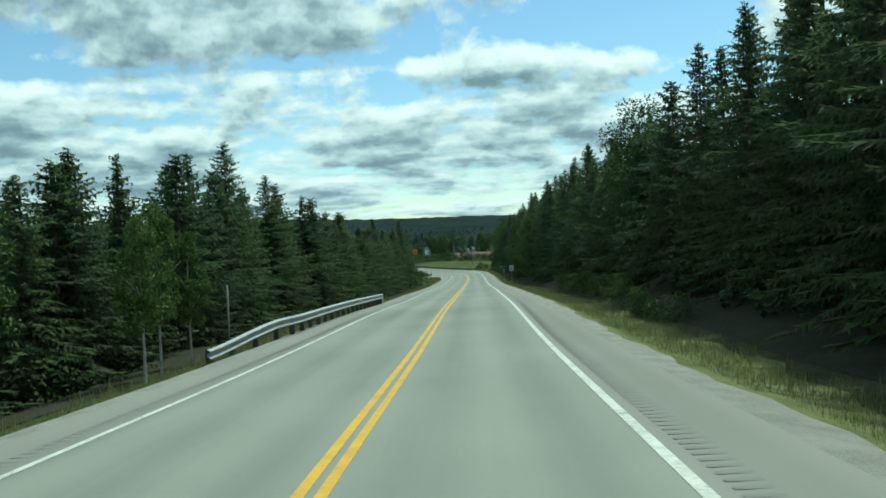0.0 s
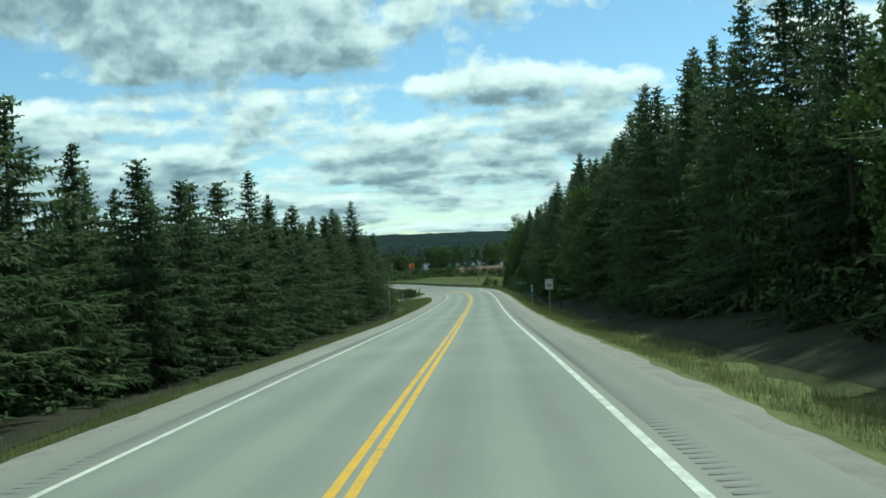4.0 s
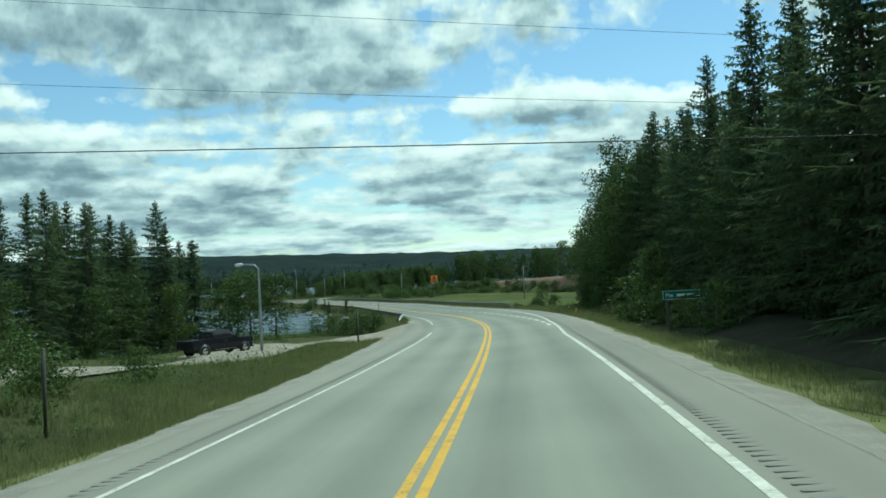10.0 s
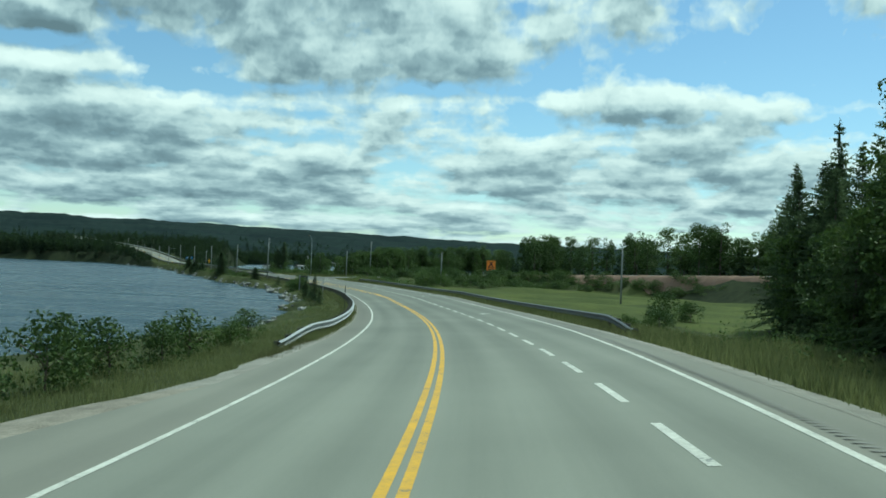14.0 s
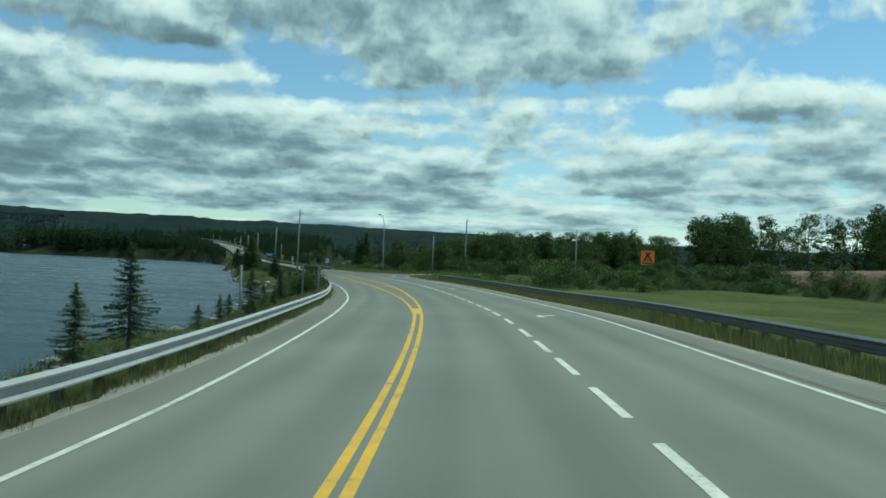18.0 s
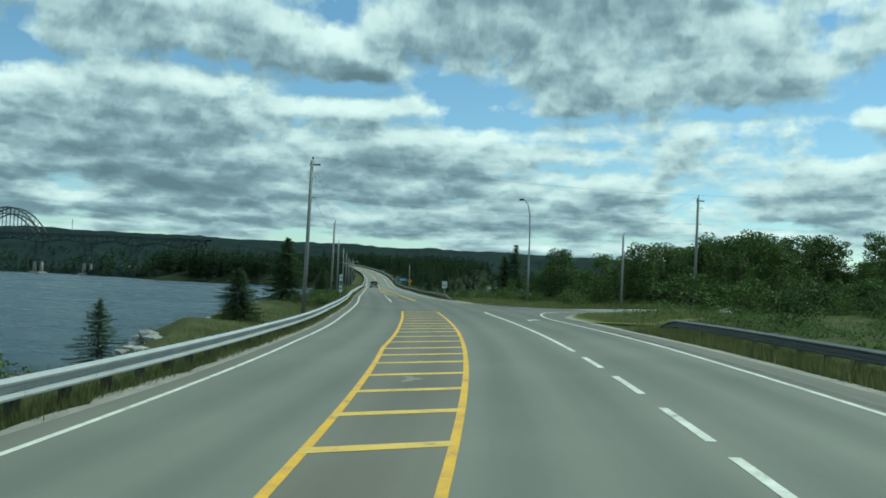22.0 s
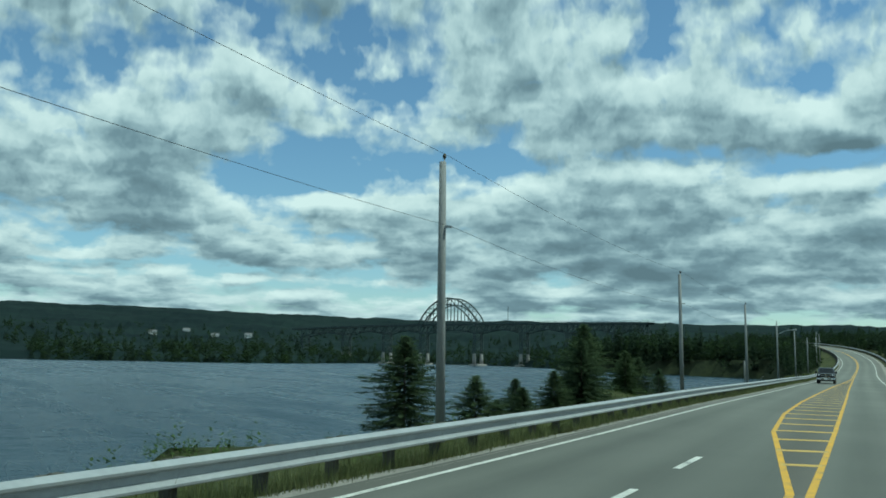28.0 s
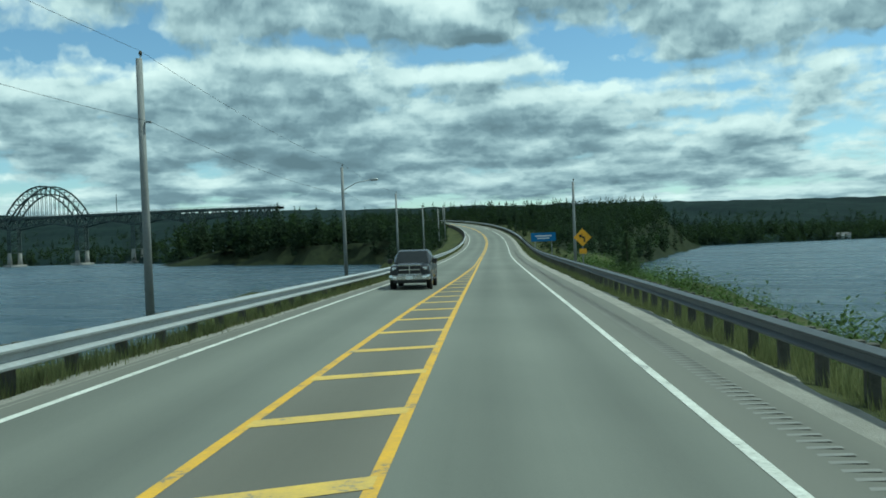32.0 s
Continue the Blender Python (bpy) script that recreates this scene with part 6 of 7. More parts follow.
def curved_lamp(s, u, height, reach, label, dz, square=False):
    at = place(s, u)
    at = Vector((float(at[0]), float(at[1]), float(along(ROAD_Z, s)) + dz))
    root = thing("street_lamp", at, label, "street lamp", turn=float(along(ROAD_H, s)))
    k = [0, 0.35, 0.66, 0.85, 0.94, 0.99, 1.0]
    x = [0, 0, 0, -0.08, -0.35, -0.75, -1.0] if not square else [0, 0, 0, 0, 0, -0.25, -1.0]
    pole = part("pole", tube("pole", [(a * reach, 0, b * height - 0.3 * (b == 0)) for a, b in zip(x, k)], [0.11, 0.10, 0.085, 0.07, 0.06, 0.05, 0.045], M_STEEL, 10), root)
    part("lamp_head", tube("lamp_head", [(-reach + 0.05, 0, height), (-reach - 0.08, 0, height), (-reach - 0.4, 0, height - 0.03), (-reach - 0.55, 0, height - 0.05)], [0.04, 0.11, 0.12, 0.05], M_POST if not square else M_LAMP, 8), pole)


curved_lamp(538, 12.05, 11.0, 0.75, "tall grey curved street lamp at the junction", 0.6)
curved_lamp(258, -15.75, 6.1, 1.1, "grey street lamp beside the gravel driveway", -0.85, True)


def stake(s, u, height, r, mat, label, name="marker_post"):
    at = on_ground(s, u, 0.0)
    root = thing(name, at, label, "post")
    part("shaft", tube("shaft", [(0, 0, -0.3), (0, 0, height * 0.6), (0.01, 0, height)], [r, r, r * 0.9], mat, 8), root)


stake(263.2, -9.6, 2.45, 0.09, M_POST, "dark timber marker post beside the driveway")
stake(163.1, -7.6, 3.0, 0.05, M_TIMBER, "bare grey timber post at the forest edge")
stake(179.1, -7.7, 2.6, 0.05, M_TIMBER, "bare grey timber post at the forest edge")
stake(36.4, -8.6, 2.9, 0.045, M_TIMBER, "thin pale grey post behind the guardrail")
stake(363, -6.3, 2.6, 0.045, M_POST, "dark steel marker post behind the guardrail")
stake(401.5, -8.3, 2.8, 0.06, M_TIMBER, "slim grey marker post behind the guardrail")
stake(634, -7.85, 2.75, 0.06, M_TIMBER, "slim pale grey marker post behind the guardrail")
stake(207, -9.6, 1.5, 0.06, M_POST, "short dark timber post in the grass")
stake(217.2, -10.4, 2.2, 0.06, M_POST, "short dark timber post in the grass")
stake(268, 7.5, 0.75, 0.045, M_ORANGE, "short orange marker stake at the gravel edge")
stake(300, 12.6, 0.9, 0.05, M_SIGN, "short white marker post in the grass")


# ---- signs ----
def plate(name, outline, mat, depth=0.012, y=0.0):
    """A flat plate in the xz plane, facing -y."""
    bm = bmesh.new()
    f = bm.faces.new([bm.verts.new((a, y, b)) for a, b in outline])
    r = bmesh.ops.extrude_face_region(bm, geom=[f])
    bmesh.ops.translate(bm, vec=(0, depth, 0), verts=[v for v in r["geom"] if isinstance(v, bmesh.types.BMVert)])
    bmesh.ops.recalc_face_normals(bm, faces=bm.faces)
    me = bpy.data.meshes.new(name)
    bm.to_mesh(me)
    bm.free()
    me.materials.append(mat)
    return me


def rounded(w, h, r=0.04, cx=0.0, cz=0.0):
    out = []
    for x, z, a0 in ((w / 2 - r, h / 2 - r, 0), (-w / 2 + r, h / 2 - r, 90), (-w / 2 + r, -h / 2 + r, 180), (w / 2 - r, -h / 2 + r, 270)):
        for a in (0, 30, 60, 90):
            out.append((cx + x + r * math.cos(radians(a0 + a)), cz + z + r * math.sin(radians(a0 + a))))
    return out


def lettering(name, text, size, mat, x, y, z):
    cu = bpy.data.curves.new(name, "FONT")
    cu.body, cu.size, cu.align_x, cu.align_y, cu.extrude = text, size, "CENTER", "CENTER", 0.002
    ob = new(name, cu)
    dg = bpy.context.evaluated_depsgraph_get()
    me = bpy.data.meshes.new_from_object(ob.evaluated_get(dg))
    bpy.data.objects.remove(ob)
    me.materials.clear()
    me.materials.append(mat)
    me.transform(Matrix.Translation((x, y, z)) @ Matrix.Rotation(math.pi / 2, 4, "X"))
    return me


def sign_root(name, s, u, label, category="road sign", turn=0.0, dz=0.0):
    at = place(s, u)
    return thing(name, (at[0], at[1], float(ground(s, u)) - 0.05), label, category, turn=float(along(ROAD_H, s)) + turn)


def speed_sign(s, u, bottom):
    root = sign_root("speed_limit_sign", s, u, "white speed limit sign with black figures on a steel post")
    base = root.location.z
    z = float(along(ROAD_Z, s)) + bottom - base
    part("post", box_mesh("post", (0.07, 0.05, z + 1.4), M_STEEL, (0, 0.03, (z + 1.4) / 2 - 0.3)), root)
    b = part("panel", plate("panel", rounded(0.80, 1.02, 0.05, 0, z + 0.5), M_SIGN), root)
    part("border", plate("border", rounded(0.74, 0.96, 0.05, 0, z + 0.5), M_BLACK, 0.002, -0.003), b)
    part("face", plate("face", rounded(0.71, 0.93, 0.045, 0, z + 0.5), M_SIGN, 0.002, -0.006), b)
    part("lettering", lettering("lettering", "MAXIMUM", 0.155, M_BLACK, 0, -0.010, z + 0.82), b)
    part("figures", lettering("figures", "90", 0.56, M_BLACK, 0, -0.010, z + 0.35), b)


speed_sign(163.8, 8.3, 1.85)
speed_sign(574, 6.25, 1.45)

# green guide sign
g = sign_root("guide_sign", 241, 9.85, "green place-name sign on two timber posts")
zg = float(along(ROAD_Z, 241)) + 1.5 - g.location.z
for x in (-0.85, 0.85):
    part("post", box_mesh("post", (0.12, 0.12, zg + 0.9), M_POST, (x, 0.08, (zg + 0.9) / 2 - 0.4), 0.01), g)
gp = part("panel", plate("panel", rounded(2.2, 0.5, 0.04, 0, zg + 0.27), M_GREEN), g)
part("border", plate("border", rounded(2.14, 0.44, 0.04, 0, zg + 0.27), M_SIGN, 0.002, -0.003), gp)
part("face", plate("face", rounded(2.10, 0.40, 0.04, 0, zg + 0.27), M_GREEN, 0.002, -0.006), gp)
part("lettering", lettering("lettering", "Ne", 0.30, M_SIGN, -0.75, -0.010, zg + 0.27), gp)
part("letter_bar", plate("letter_bar", rounded(1.15, 0.14, 0.02, 0.2, zg + 0.25), M_SIGN, 0.002, -0.010), gp)

# green marker blade with white bars
g = sign_root("marker_sign", 177.9, 7.35, "narrow green marker sign with white bars")
zg = float(along(ROAD_Z, 178)) + 1.45 - g.location.z
part("post", box_mesh("post", (0.06, 0.05, zg + 0.8), M_STEEL, (0, 0.03, (zg + 0.8) / 2 - 0.3)), g)
gp = part("panel", plate("panel", rounded(0.36, 0.98, 0.03, 0, zg + 0.4), M_GREEN), g)
for k, w in enumerate((0.2, 0.14, 0.2)):
    part("figure_bar", plate("figure_bar", rounded(w, 0.13, 0.01, 0, zg + 0.66 - 0.26 * k), M_SIGN, 0.002, -0.004), gp)

# tall narrow blade sign behind the guardrail
g = sign_root("blade_sign", 520.3, -7.75, "tall narrow white and green sign on a thin post")
zg = float(along(ROAD_Z, 520)) + 0.95 - g.location.z
part("post", box_mesh("post", (0.06, 0.06, zg + 1.4), M_TIMBER, (0, 0.04, (zg + 1.4) / 2 - 0.3)), g)
gp = part("panel", plate("panel", rounded(0.26, 1.55, 0.02, 0, zg + 0.78), M_SIGN), g)
part("figure_bar", plate("figure_bar", rounded(0.2, 0.4, 0.02, 0, zg + 0.78), M_GREEN, 0.002, -0.004), gp)
part("figure_bar", plate("figure_bar", [(-0.09, zg + 1.2), (0.09, zg + 1.2), (0, zg + 1.42)], M_GREEN, 0.002, -0.004), gp)
part("figure_bar", plate("figure_bar", rounded(0.16, 0.12, 0.02, 0, zg + 0.3), M_BLACK, 0.002, -0.004), gp)

# board seen from behind on two posts
g = sign_root("roadside_board", 446.5, -8.4, "dark board on two grey timber posts among bushes")
zg = float(along(ROAD_Z, 446)) + 1.75 - g.location.z
for x in (-0.75, 0.75):
    part("post", box_mesh("post", (0.16, 0.14, zg + 0.7), M_TIMBER, (x, 0, (zg + 0.7) / 2 - 0.35), 0.012), g)
part("panel", box_mesh("panel", (1.7, 0.05, 0.30), M_POST, (0, 0.09, zg + 0.02), 0.008), g)

# amber bend warning
g = sign_root("warning_sign", 686, 7.5, "amber diamond bend warning sign on a post")
zg = float(along(ROAD_Z, 686)) + 2.2 - g.location.z
part("post", box_mesh("post", (0.09, 0.09, zg + 0.8), M_TIMBER, (0, 0.06, (zg + 0.8) / 2 - 0.4)), g)
gp = part("panel", plate("panel", [(0.62, zg), (0, zg + 0.62), (-0.62, zg), (0, zg - 0.62)], M_AMBER), g)
part("arrow", plate("arrow", [(0.06, zg - 0.33), (0.17, zg - 0.33), (0.17, zg + 0.0), (-0.07, zg + 0.12), (-0.02, zg + 0.22), (-0.28, zg + 0.17), (-0.16, zg - 0.08), (-0.12, zg + 0.02), (0.06, zg - 0.06)], M_BLACK, 0.002, -0.005), gp)
part("tab", plate("tab", rounded(0.5, 0.35, 0.03, 0, zg - 0.95), M_AMBER), g)

# blue board
g = sign_root("blue_sign", 754, 8.6, "low blue information board on two posts", turn=0.1)
zg = float(along(ROAD_Z, 754)) + 1.8 - g.location.z
for x in (-1.2, 1.2):
    part("post", box_mesh("post", (0.12, 0.12, zg + 0.6), M_TIMBER, (x, 0.08, (zg + 0.6) / 2 - 0.4)), g)
gp = part("panel", plate("panel", rounded(3.6, 1.25, 0.05, 0, zg + 0.3), M_BLUE, 0.03), g)
part("letter_bar", plate("letter_bar", rounded(2.4, 0.2, 0.03, 0, zg + 0.45), M_SIGN, 0.003, -0.005), gp)
part("letter_bar", plate("letter_bar", rounded(1.8, 0.16, 0.03, 0, zg + 0.12), M_SIGN, 0.003, -0.005), gp)

# orange camp board by the side road
g = thing("billboard", (-33.2, 540.1, -10.75), "square orange billboard with a dark tent shape", "billboard", turn=radians(6))
for x in (-1.1, 1.1):
    part("post", box_mesh("post", (0.16, 0.16, 3.6), M_POST, (x, 0.15, 0.5), 0.012), g)
gp = part("panel", plate("panel", rounded(3.0, 3.3, 0.05, 0, 3.4), M_ORANGE, 0.06), g)
part("tent", plate("tent", [(-1.15, 2.6), (1.15, 2.6), (0.28, 3.95), (0.72, 4.75), (0.36, 4.75), (0.0, 4.3), (-0.36, 4.75), (-0.72, 4.75), (-0.28, 3.95)], M_BLACK, 0.01, -0.02), gp)
part("tent_door", plate("tent_door", [(-0.56, 2.72), (0.56, 2.72), (0.0, 3.6)], M_ORANGE, 0.012, -0.026), gp)
part("flame", plate("flame", [(-0.2, 2.72), (0.2, 2.72), (0.0, 3.15)], M_BLACK, 0.012, -0.03), gp)
part("letter_bar", plate("letter_bar", rounded(2.4, 0.28, 0.03, 0, 2.15), M_BLACK, 0.01, -0.02), gp)
g.scale = (0.86, 0.86, 0.86)


# ---- vehicles ----
def loft(name, sections, mat, bevel=0.03):
    """A body through cross sections (y, half width bottom, half width top, z bottom, z top)."""
    verts, faces = [], []
    for y, wb, wt, zb, zt in sections:
        verts += [(-wb, y, zb), (-wb * 1.02, y, zb + (zt - zb) * 0.55), (-wt, y, zt), (wt, y, zt), (wb * 1.02, y, zb + (zt - zb) * 0.55), (wb, y, zb)]
    k = 6
    for i in range(len(sections) - 1):
        for j in range(k):
            faces.append((i * k + j, i * k + (j + 1) % k, (i + 1) * k + (j + 1) % k, (i + 1) * k + j))
    faces.append(tuple(range(k)))
    faces.append(tuple((len(sections) - 1) * k + j for j in range(k))[::-1])
    bm = bmesh.new()
    vs = [bm.verts.new(v) for v in verts]
    for f in faces:
        bm.faces.new([vs[i] for i in f])
    bmesh.ops.recalc_face_normals(bm, faces=bm.faces)
    bmesh.ops.bevel(bm, geom=[e for e in bm.edges if e.calc_face_angle(0) > 0.5], offset=bevel, segments=2, affect="EDGES")
    me = bpy.data.meshes.new(name)
    bm.to_mesh(me)
    bm.free()
    me.materials.append(mat)
    return me


def pickup(at, turn, paint, label, size=1.0):
    """A crew-cab pickup truck; its front looks along -y."""
    root = thing("pickup_truck", at, label, "pickup truck", turn=turn)
    part("body", loft("body", [(-2.78, 0.80, 0.76, 0.62, 1.08), (-2.66, 0.95, 0.90, 0.55, 1.17), (-2.2, 1.0, 0.95, 0.52, 1.22), (-1.2, 1.0, 0.96, 0.50, 1.25), (1.0, 1.0, 0.96, 0.50, 1.26), (2.9, 0.99, 0.96, 0.55, 1.26), (2.95, 0.96, 0.94, 0.58, 1.22)], paint, 0.05), root)
    part("bonnet_bulge", loft("bonnet_bulge", [(-2.6, 0.55, 0.48, 1.12, 1.19), (-2.2, 0.60, 0.52, 1.16, 1.27), (-1.25, 0.62, 0.56, 1.20, 1.30)], paint, 0.02), root)
    part("chassis", box_mesh("chassis", (1.5, 4.6, 0.3), M_BLACK, (0, 0.1, 0.45)), root)
    cab = part("cab", loft("cab", [(-1.30, 0.90, 0.88, 1.18, 1.24), (-0.55, 0.93, 0.72, 1.18, 1.86), (-0.2, 0.93, 0.72, 1.18, 1.93), (0.75, 0.93, 0.72, 1.18, 1.91), (1.0, 0.93, 0.74, 1.18, 1.82), (1.1, 0.92, 0.88, 1.18, 1.26)], paint), root)
    part("windscreen", mesh_of("windscreen", [(-0.83, -1.325, 1.27), (0.83, -1.325, 1.27), (0.67, -0.63, 1.85), (-0.67, -0.63, 1.85)], [(0, 1, 2, 3)], M_GLASS), cab)
    for x in (-1, 1):
        part("side_window", mesh_of("side_window", [(x * 0.958, -0.90, 1.29), (x * 0.958, 0.9, 1.29), (x * 0.80, 0.85, 1.78), (x * 0.80, -0.45, 1.78)], [(0, 1, 2, 3)], M_GLASS), cab)
        lamp = part("headlight", box_mesh("headlight", (0.30, 0.12, 0.24), M_BLACK, (x * 0.74, -2.70, 0.99), 0.03), root)
        part("lens", box_mesh("lens", (0.22, 0.03, 0.12), M_LAMP, (x * 0.75, -2.765, 1.03), 0.01), lamp)
        part("fog_lamp", box_mesh("fog_lamp", (0.16, 0.04, 0.10), M_LAMP, (x * 0.72, -2.965, 0.60), 0.02), root)
        part("mirror", box_mesh("mirror", (0.24, 0.12, 0.24), M_BLACK, (x * 1.12, -1.0, 1.36), 0.03), root)
        part("door_line", box_mesh("door_line", (0.01, 0.03, 0.60), M_BLACK, (x * 1.012, 0.1, 0.88)), root)
        part("door_handle", box_mesh("door_handle", (0.03, 0.16, 0.03), M_CHROME, (x * 1.02, -0.1, 1.08)), root)
        part("running_board", box_mesh("running_board", (0.16, 2.0, 0.06), M_BLACK, (x * 1.0, 0.0, 0.44), 0.01), root)
        for y in (-1.85, 1.85):
            part("wheel_arch", tube("wheel_arch", [(x * 0.90, y, 0.44), (x * 1.015, y, 0.44)], [0.50, 0.50], M_BLACK, 20), root)
            w = part("wheel", tube("wheel", [(x * 0.76, y, 0.40), (x * 0.80, y, 0.40), (x * 1.00, y, 0.40), (x * 1.03, y, 0.40)], [0.34, 0.40, 0.40, 0.34], M_TYRE, 20), root)
            part("rim", tube("rim", [(x * 1.01, y, 0.40), (x * 1.04, y, 0.40)], [0.26, 0.22], M_CHROME, 14), w)
    grille = part("grille", box_mesh("grille", (1.10, 0.08, 0.44), M_BLACK, (0, -2.77, 0.97), 0.03), root)
    part("grille_bar", box_mesh("grille_bar", (1.06, 0.03, 0.05), M_CHROME, (0, -2.82, 0.97)), grille)
    part("grille_bar", box_mesh("grille_bar", (0.05, 0.03, 0.40), M_CHROME, (0, -2.82, 0.97)), grille)
    part("grille_frame", box_mesh("grille_frame", (1.12, 0.03, 0.04), M_CHROME, (0, -2.82, 1.18)), grille)
    part("grille_frame", box_mesh("grille_frame", (1.12, 0.03, 0.04), M_CHROME, (0, -2.82, 0.76)), grille)
    part("bumper", loft("bumper", [(-2.95, 0.80, 0.80, 0.50, 0.70), (-2.86, 0.97, 0.97, 0.48, 0.74), (-2.62, 1.0, 1.0, 0.48, 0.74)], M_CHROME), root)
    part("air_dam", box_mesh("air_dam", (1.6, 0.10, 0.14), M_BLACK, (0, -2.84, 0.42), 0.02), root)
    part("number_plate", box_mesh("number_plate", (0.32, 0.012, 0.16), M_SIGN, (0, -2.962, 0.60)), root)
    root.scale = (size, size, size)
    return root


M_GREY_CAR = material("dark_grey_car_paint", (0.045, 0.048, 0.053), (0.032, 0.034, 0.038), 0.25, 1, 6, metal=0.4)
M_BLACK_CAR = material("black_car_paint", (0.018, 0.018, 0.024), (0.012, 0.012, 0.016), 0.2, 1, 6)
p = place(666.5, -2.55)
pickup((p[0], p[1], p[2] - 0.0), float(along(ROAD_H, 666)), M_GREY_CAR, "dark grey pickup truck on the oncoming lane", 0.93)
p = on_ground(264.5, -20.6, -0.13)
pickup(p, float(along(ROAD_H, 264)) + radians(180 - 38), M_BLACK_CAR, "black pickup truck parked on the gravel driveway")


# ---- houses ----
def house(at, size, turn, roof_h, label):
    root = thing("house", at, label, "house", turn=turn)
    w, d, h = size
    wall = part("wall", box_mesh("wall", (w, d, h + 1.0), M_WALL, (0, 0, h / 2 - 0.5)), root)
    o = 0.3
    v = [(-w / 2 - o, -d / 2 - o, h - 0.1), (w / 2 + o, -d / 2 - o, h - 0.1), (w / 2 + o, d / 2 + o, h - 0.1), (-w / 2 - o, d / 2 + o, h - 0.1), (-w / 2 - o, 0, h + roof_h), (w / 2 + o, 0, h + roof_h)]
    part("roof", mesh_of("roof", v, [(0, 1, 5, 4), (2, 3, 4, 5), (0, 4, 3), (1, 2, 5), (3, 2, 1, 0)], M_ROOF), root)
    for k in range(max(1, int(w / 3.5))):
        x = -w / 2 + 1.6 + k * 3.2
        part("window", box_mesh("window", (1.0, 0.06, 0.9), M_GLASS, (x, -d / 2 - 0.01, h * 0.55)), wall)
    part("door", box_mesh("door", (0.9, 0.06, 1.9), M_ROOF, (w / 2 - 0.9, -d / 2 - 0.01, 0.95)), wall)


for s, u in ((641, 26.0), (632, 36.0)):
    house(on_ground(s, u, 0.2), (8, 3.2, 1.6), float(along(ROAD_H, s)) + 0.3, 0.4, "long low white building on the shore")
house((-19.6, 588, -9.2), (5, 4, 2.2), 0.2, 1.3, "small white cottage among trees")
house((48, 500, -7.2), (9, 6, 2.8), -0.5, 1.6, "white house beyond the side road")
house((62, 486, -6.8), (8, 6, 2.8), -0.5, 1.6, "white house beyond the side road")
for az, k in ((50.5, 0.05), (13.5, 0.012), (16.5, 0.04), (73, 0.24), (75.2, 0.22), (76.8, 0.27), (79, 0.23)):
    p = hill_point(np.array(float(az)), np.array(k))
    house((p[0], p[1], p[2] - 0.5), (8, 6, 3.5), radians(az), 2.0, "small pale house on the far wooded bank")


# ---- shore rocks ----
def shore_rocks():
    bm = bmesh.new()
    bmesh.ops.create_icosphere(bm, subdivisions=1, radius=1.0)
    r = np.random.default_rng(5)
    for v in bm.verts:
        v.co *= r.uniform(0.75, 1.2)
        v.co.z *= 0.7
    me = bpy.data.meshes.new("rock")
    bm.to_mesh(me)
    bm.free()
    rows = []
    for s0, s1, side, n in ((332, 600, -1, 900), (600, 745, -1, 500), (760, 900, -1, 500)):
        s = rng.uniform(s0, s1, n * 5)
        u = (paved_left(s) - rng.uniform(5, 26, n * 5)) if side < 0 else (paved_right(s) + rng.uniform(5, 22, n * 5))
        z = ground(s, u)
        ok = (z > WATER - 0.45) & (z < WATER + 0.75)
        s, u, z = s[ok][:n], u[ok][:n], z[ok][:n]
        m = len(s)
        k = rng.uniform(0.18, 0.62, m)
        rows.append(np.column_stack([place(s, u, z + 0.05), rng.uniform(0, 6.28, m), k, k * rng.uniform(0.6, 1.2, m)]))
    ob = new("shore_rocks", joined("shore_rocks", me, np.concatenate(rows), M_ROCK))
    tagged(ob, "grey riprap boulders along the waterline", "rocks", kind="stuff")


shore_rocks()

# ---- the arch bridge across the bay ----


def bars_mesh(name, bars, mat, r):
    """One mesh of square bars between pairs of points."""
    v, f = [], []
    for a, b, *w in bars:
        a, b = Vector(a), Vector(b)
        q = (b - a).to_track_quat("Z", "Y")
        k = w[0] if w else r
        n = len(v)
        for p in (a, b):
            for x, y in ((-k, -k), (k, -k), (k, k), (-k, k)):
                v.append(p + q @ Vector((x, y, 0)))
        f += [(n, n + 1, n + 5, n + 4), (n + 1, n + 2, n + 6, n + 5), (n + 2, n + 3, n + 7, n + 6), (n + 3, n, n + 4, n + 7)]
    return mesh_of(name, v, f, mat)


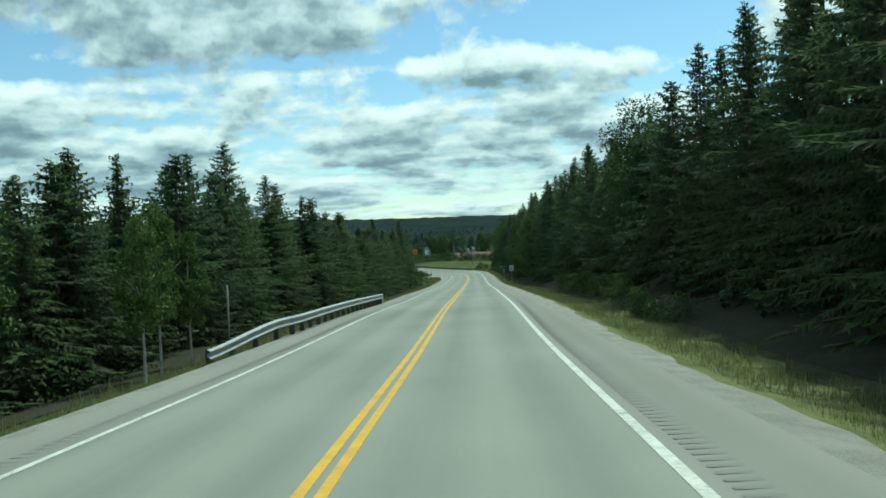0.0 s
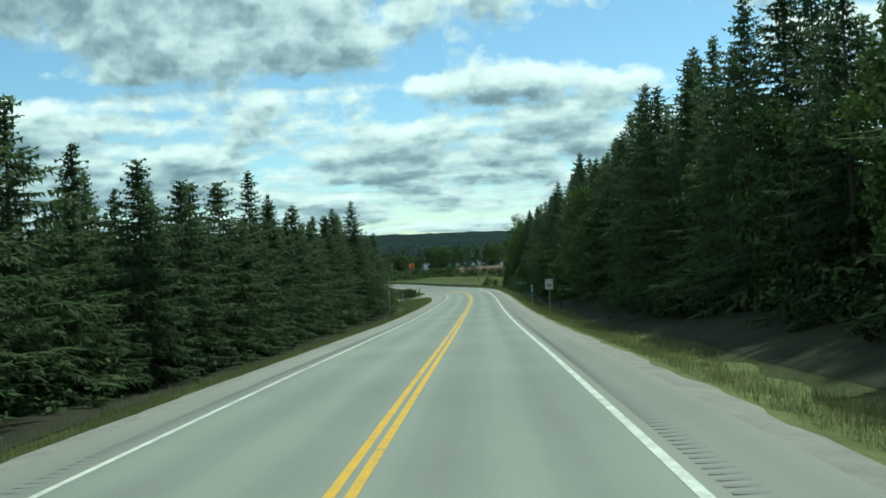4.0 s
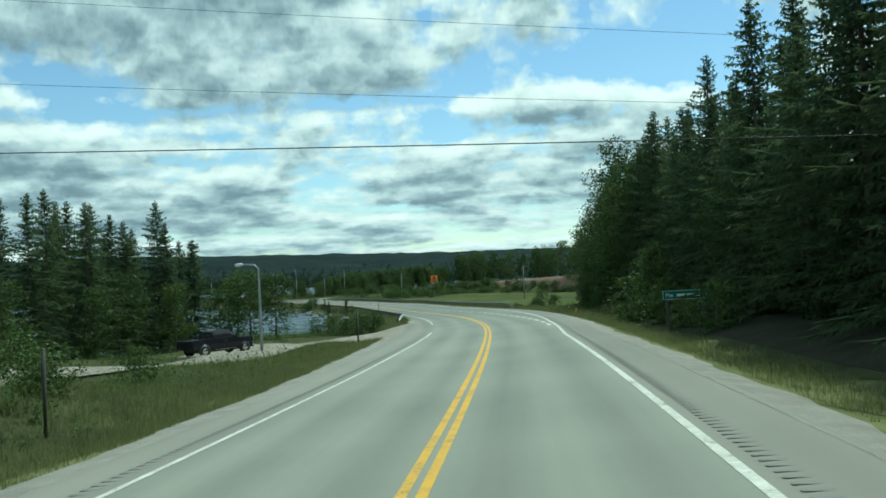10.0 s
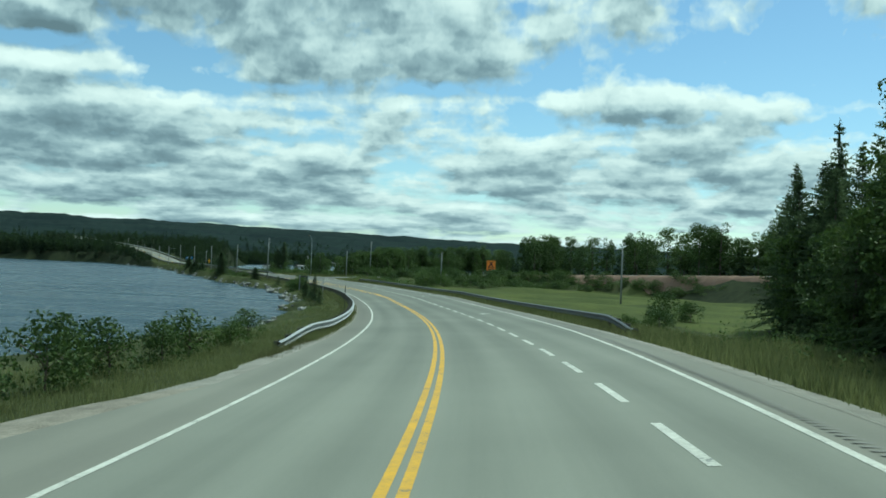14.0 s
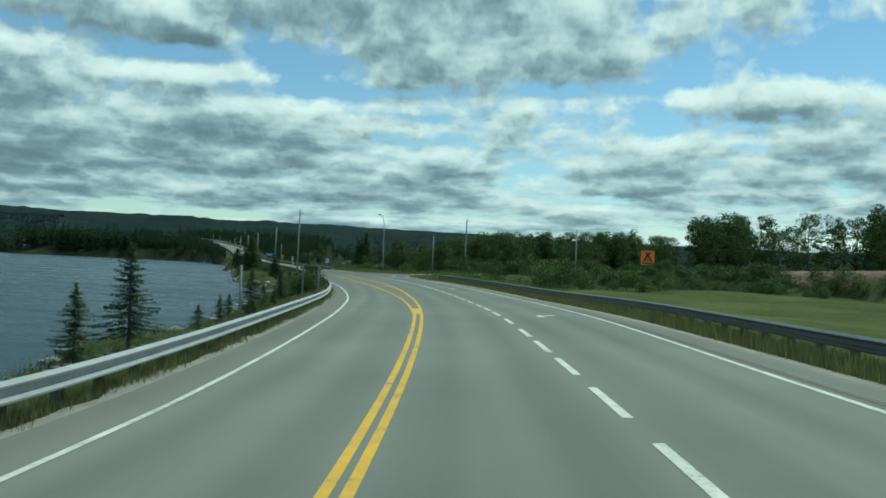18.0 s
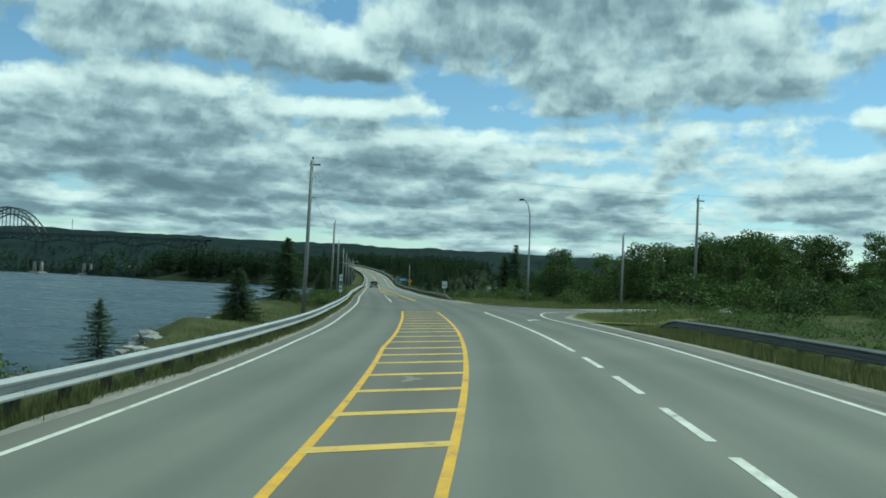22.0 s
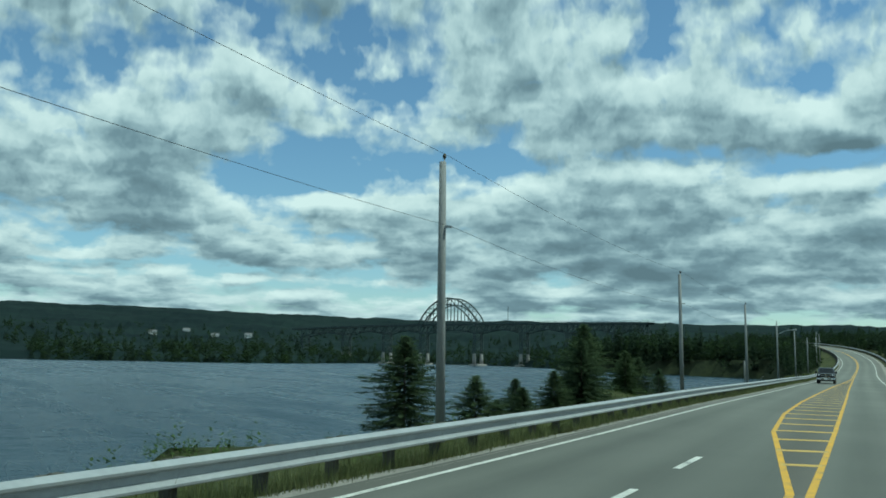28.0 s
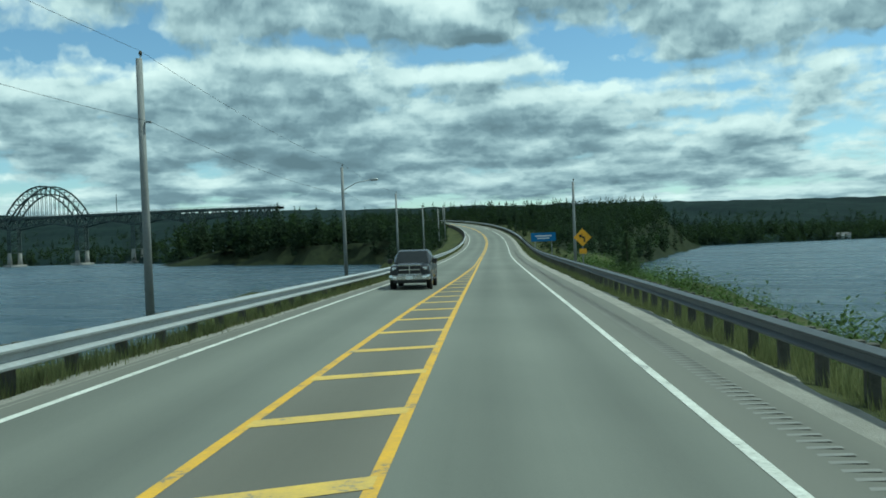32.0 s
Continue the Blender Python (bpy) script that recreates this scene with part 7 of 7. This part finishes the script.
def build_bridge():
    """x runs along the deck, from the near bank (positive) past the arch to the far bank."""
    root = thing("arch_bridge", (-712.5, 907.0, 0), "dark green steel arch bridge on pale concrete piers", "bridge", turn=math.atan2(0.32, 0.95))
    half, deck, top, wide = 31.5, 16.6, 38.6, 4.6
    x0, x1 = -190.0, 176.0
    z_at = lambda x: deck + 1.4 - 0.000045 * (x - 10) ** 2 * (1 if x > 10 else 1.5)
    n = 60
    xs = np.linspace(x0, x1, n)
    v = []
    for x in xs:
        z = z_at(x)
        v += [(x, -wide, z - 0.9), (x, -wide, z + 0.5), (x, wide, z + 0.5), (x, wide, z - 0.9)]
    f = [(i * 4 + j, i * 4 + (j + 1) % 4, (i + 1) * 4 + (j + 1) % 4, (i + 1) * 4 + j) for i in range(n - 1) for j in range(4)]
    part("deck", mesh_of("deck", v, f, M_BRIDGE), root)
    for y in (-wide, wide):
        rib, low, hang = [], [], []
        m = 16
        outer = [(-half + 2 * half * k / m, deck + (top - deck) * (1 - (2 * k / m - 1) ** 2) ** 0.85) for k in range(m + 1)]
        inner = [(-half * 0.9 + 1.8 * half * k / m, deck - 2 + (top - deck - 3.2) * (1 - (2 * k / m - 1) ** 2) ** 0.95) for k in range(m + 1)]
        for k in range(m):
            rib.append(((outer[k][0], y, outer[k][1]), (outer[k + 1][0], y, outer[k + 1][1]), 0.42))
            rib.append(((inner[k][0], y, inner[k][1]), (inner[k + 1][0], y, inner[k + 1][1]), 0.42))
            low.append(((outer[k][0], y, outer[k][1]), (inner[k + (k < m / 2)][0], y, inner[k + (k < m / 2)][1]), 0.18))
            low.append(((outer[k][0], y, outer[k][1]), (inner[k][0], y, inner[k][1]), 0.18))
            if 0 < k:
                hang.append(((inner[k][0], y, inner[k][1]), (inner[k][0], y, z_at(inner[k][0])), 0.14))
        part("arch_rib", bars_mesh("arch_rib", rib, M_BRIDGE, 0.4), root)
        tagged(part("arch_lattice", bars_mesh("arch_lattice", low, M_BRIDGE, 0.2), root), kind="stuff")
        for h in hang:
            part("hanger", bars_mesh("hanger", [h], M_BRIDGE, 0.14), root)
    tie = [((x, -wide, z), (x, wide, z), 0.2) for x, z in outer[2:-2]]
    part("arch_ties", bars_mesh("arch_ties", tie, M_BRIDGE, 0.2), root)
    # deck trusses, span by span
    piers = [-175, -120, -70, -28, 28, 72, 112, 150, 174]
    for a, b in zip(piers, piers[1:]):
        for y in (-wide, wide):
            tr = []
            m = 8
            for k in range(m):
                xa, xb = a + (b - a) * k / m, a + (b - a) * (k + 1) / m
                depth = lambda x: 4.6 + 3.2 * abs(2 * (x - a) / (b - a) - 1) ** 1.5
                tr.append(((xa, y, z_at(xa) - depth(xa)), (xb, y, z_at(xb) - depth(xb)), 0.36))
                tr.append(((xa, y, z_at(xa)), (xb, y, z_at(xb) - depth(xb)), 0.26) if k % 2 else ((xa, y, z_at(xa) - depth(xa)), (xb, y, z_at(xb)), 0.26))
                tr.append(((xa, y, z_at(xa)), (xa, y, z_at(xa) - depth(xa)), 0.24))
            tagged(part("deck_truss", bars_mesh("deck_truss", tr, M_BRIDGE, 0.2), root), kind="stuff")
    for x in piers:
        z = z_at(x) - 7.6
        foot = WATER + 9.5
        p = part("pier", box_mesh("pier", (7.0, 15.0, 3.2), M_CONCRETE, (x, 0, WATER - 0.2), 0.4), root, "low concrete plinth at the waterline")
        for y in (-4.6, 4.6):
            part("column", tube("column", [(x, y, WATER + 1.2), (x, y, (foot + WATER) / 2), (x, y, foot)], [1.7, 1.4, 1.15], M_CONCRETE, 8), p, "pale tapered concrete column")
        tower = []
        for y in (-4.6, 4.6):
            for dx in (-1.3, 1.3):
                tower.append(((x + dx, y, foot), (x + dx * 0.8, y, z), 0.32))
            for k in range(3):
                za, zb = foot + (z - foot) * k / 3, foot + (z - foot) * (k + 1) / 3
                tower.append(((x - 1.3, y, za), (x + 1.3, y, zb), 0.16))
                tower.append(((x + 1.3, y, za), (x - 1.3, y, zb), 0.16))
        for k in range(4):
            zk = foot + (z - foot) * k / 3
            tower.append(((x, -4.6, zk), (x, 4.6, zk), 0.25))
            if k < 3:
                tower.append(((x, -4.6, zk), (x, 4.6, zk + (z - foot) / 3), 0.18))
        tagged(part("steel_tower", bars_mesh("steel_tower", tower, M_BRIDGE, 0.2), root), kind="stuff")
    for y in (-wide, wide):
        rail = [((xs[i], y, z_at(xs[i]) + 1.4), (xs[i + 1], y, z_at(xs[i + 1]) + 1.4), 0.07) for i in range(n - 1)]
        rail += [((x, y, z_at(x) + 0.4), (x, y, z_at(x) + 1.45), 0.06) for x in xs]
        part("parapet_rail", bars_mesh("parapet_rail", rail, M_BRIDGE, 0.06), root)
    part("mast", bars_mesh("mast", [((half + 25, 0, deck), (half + 25, 0, deck + 14), 0.15)], M_BRIDGE, 0.15), root)


build_bridge()
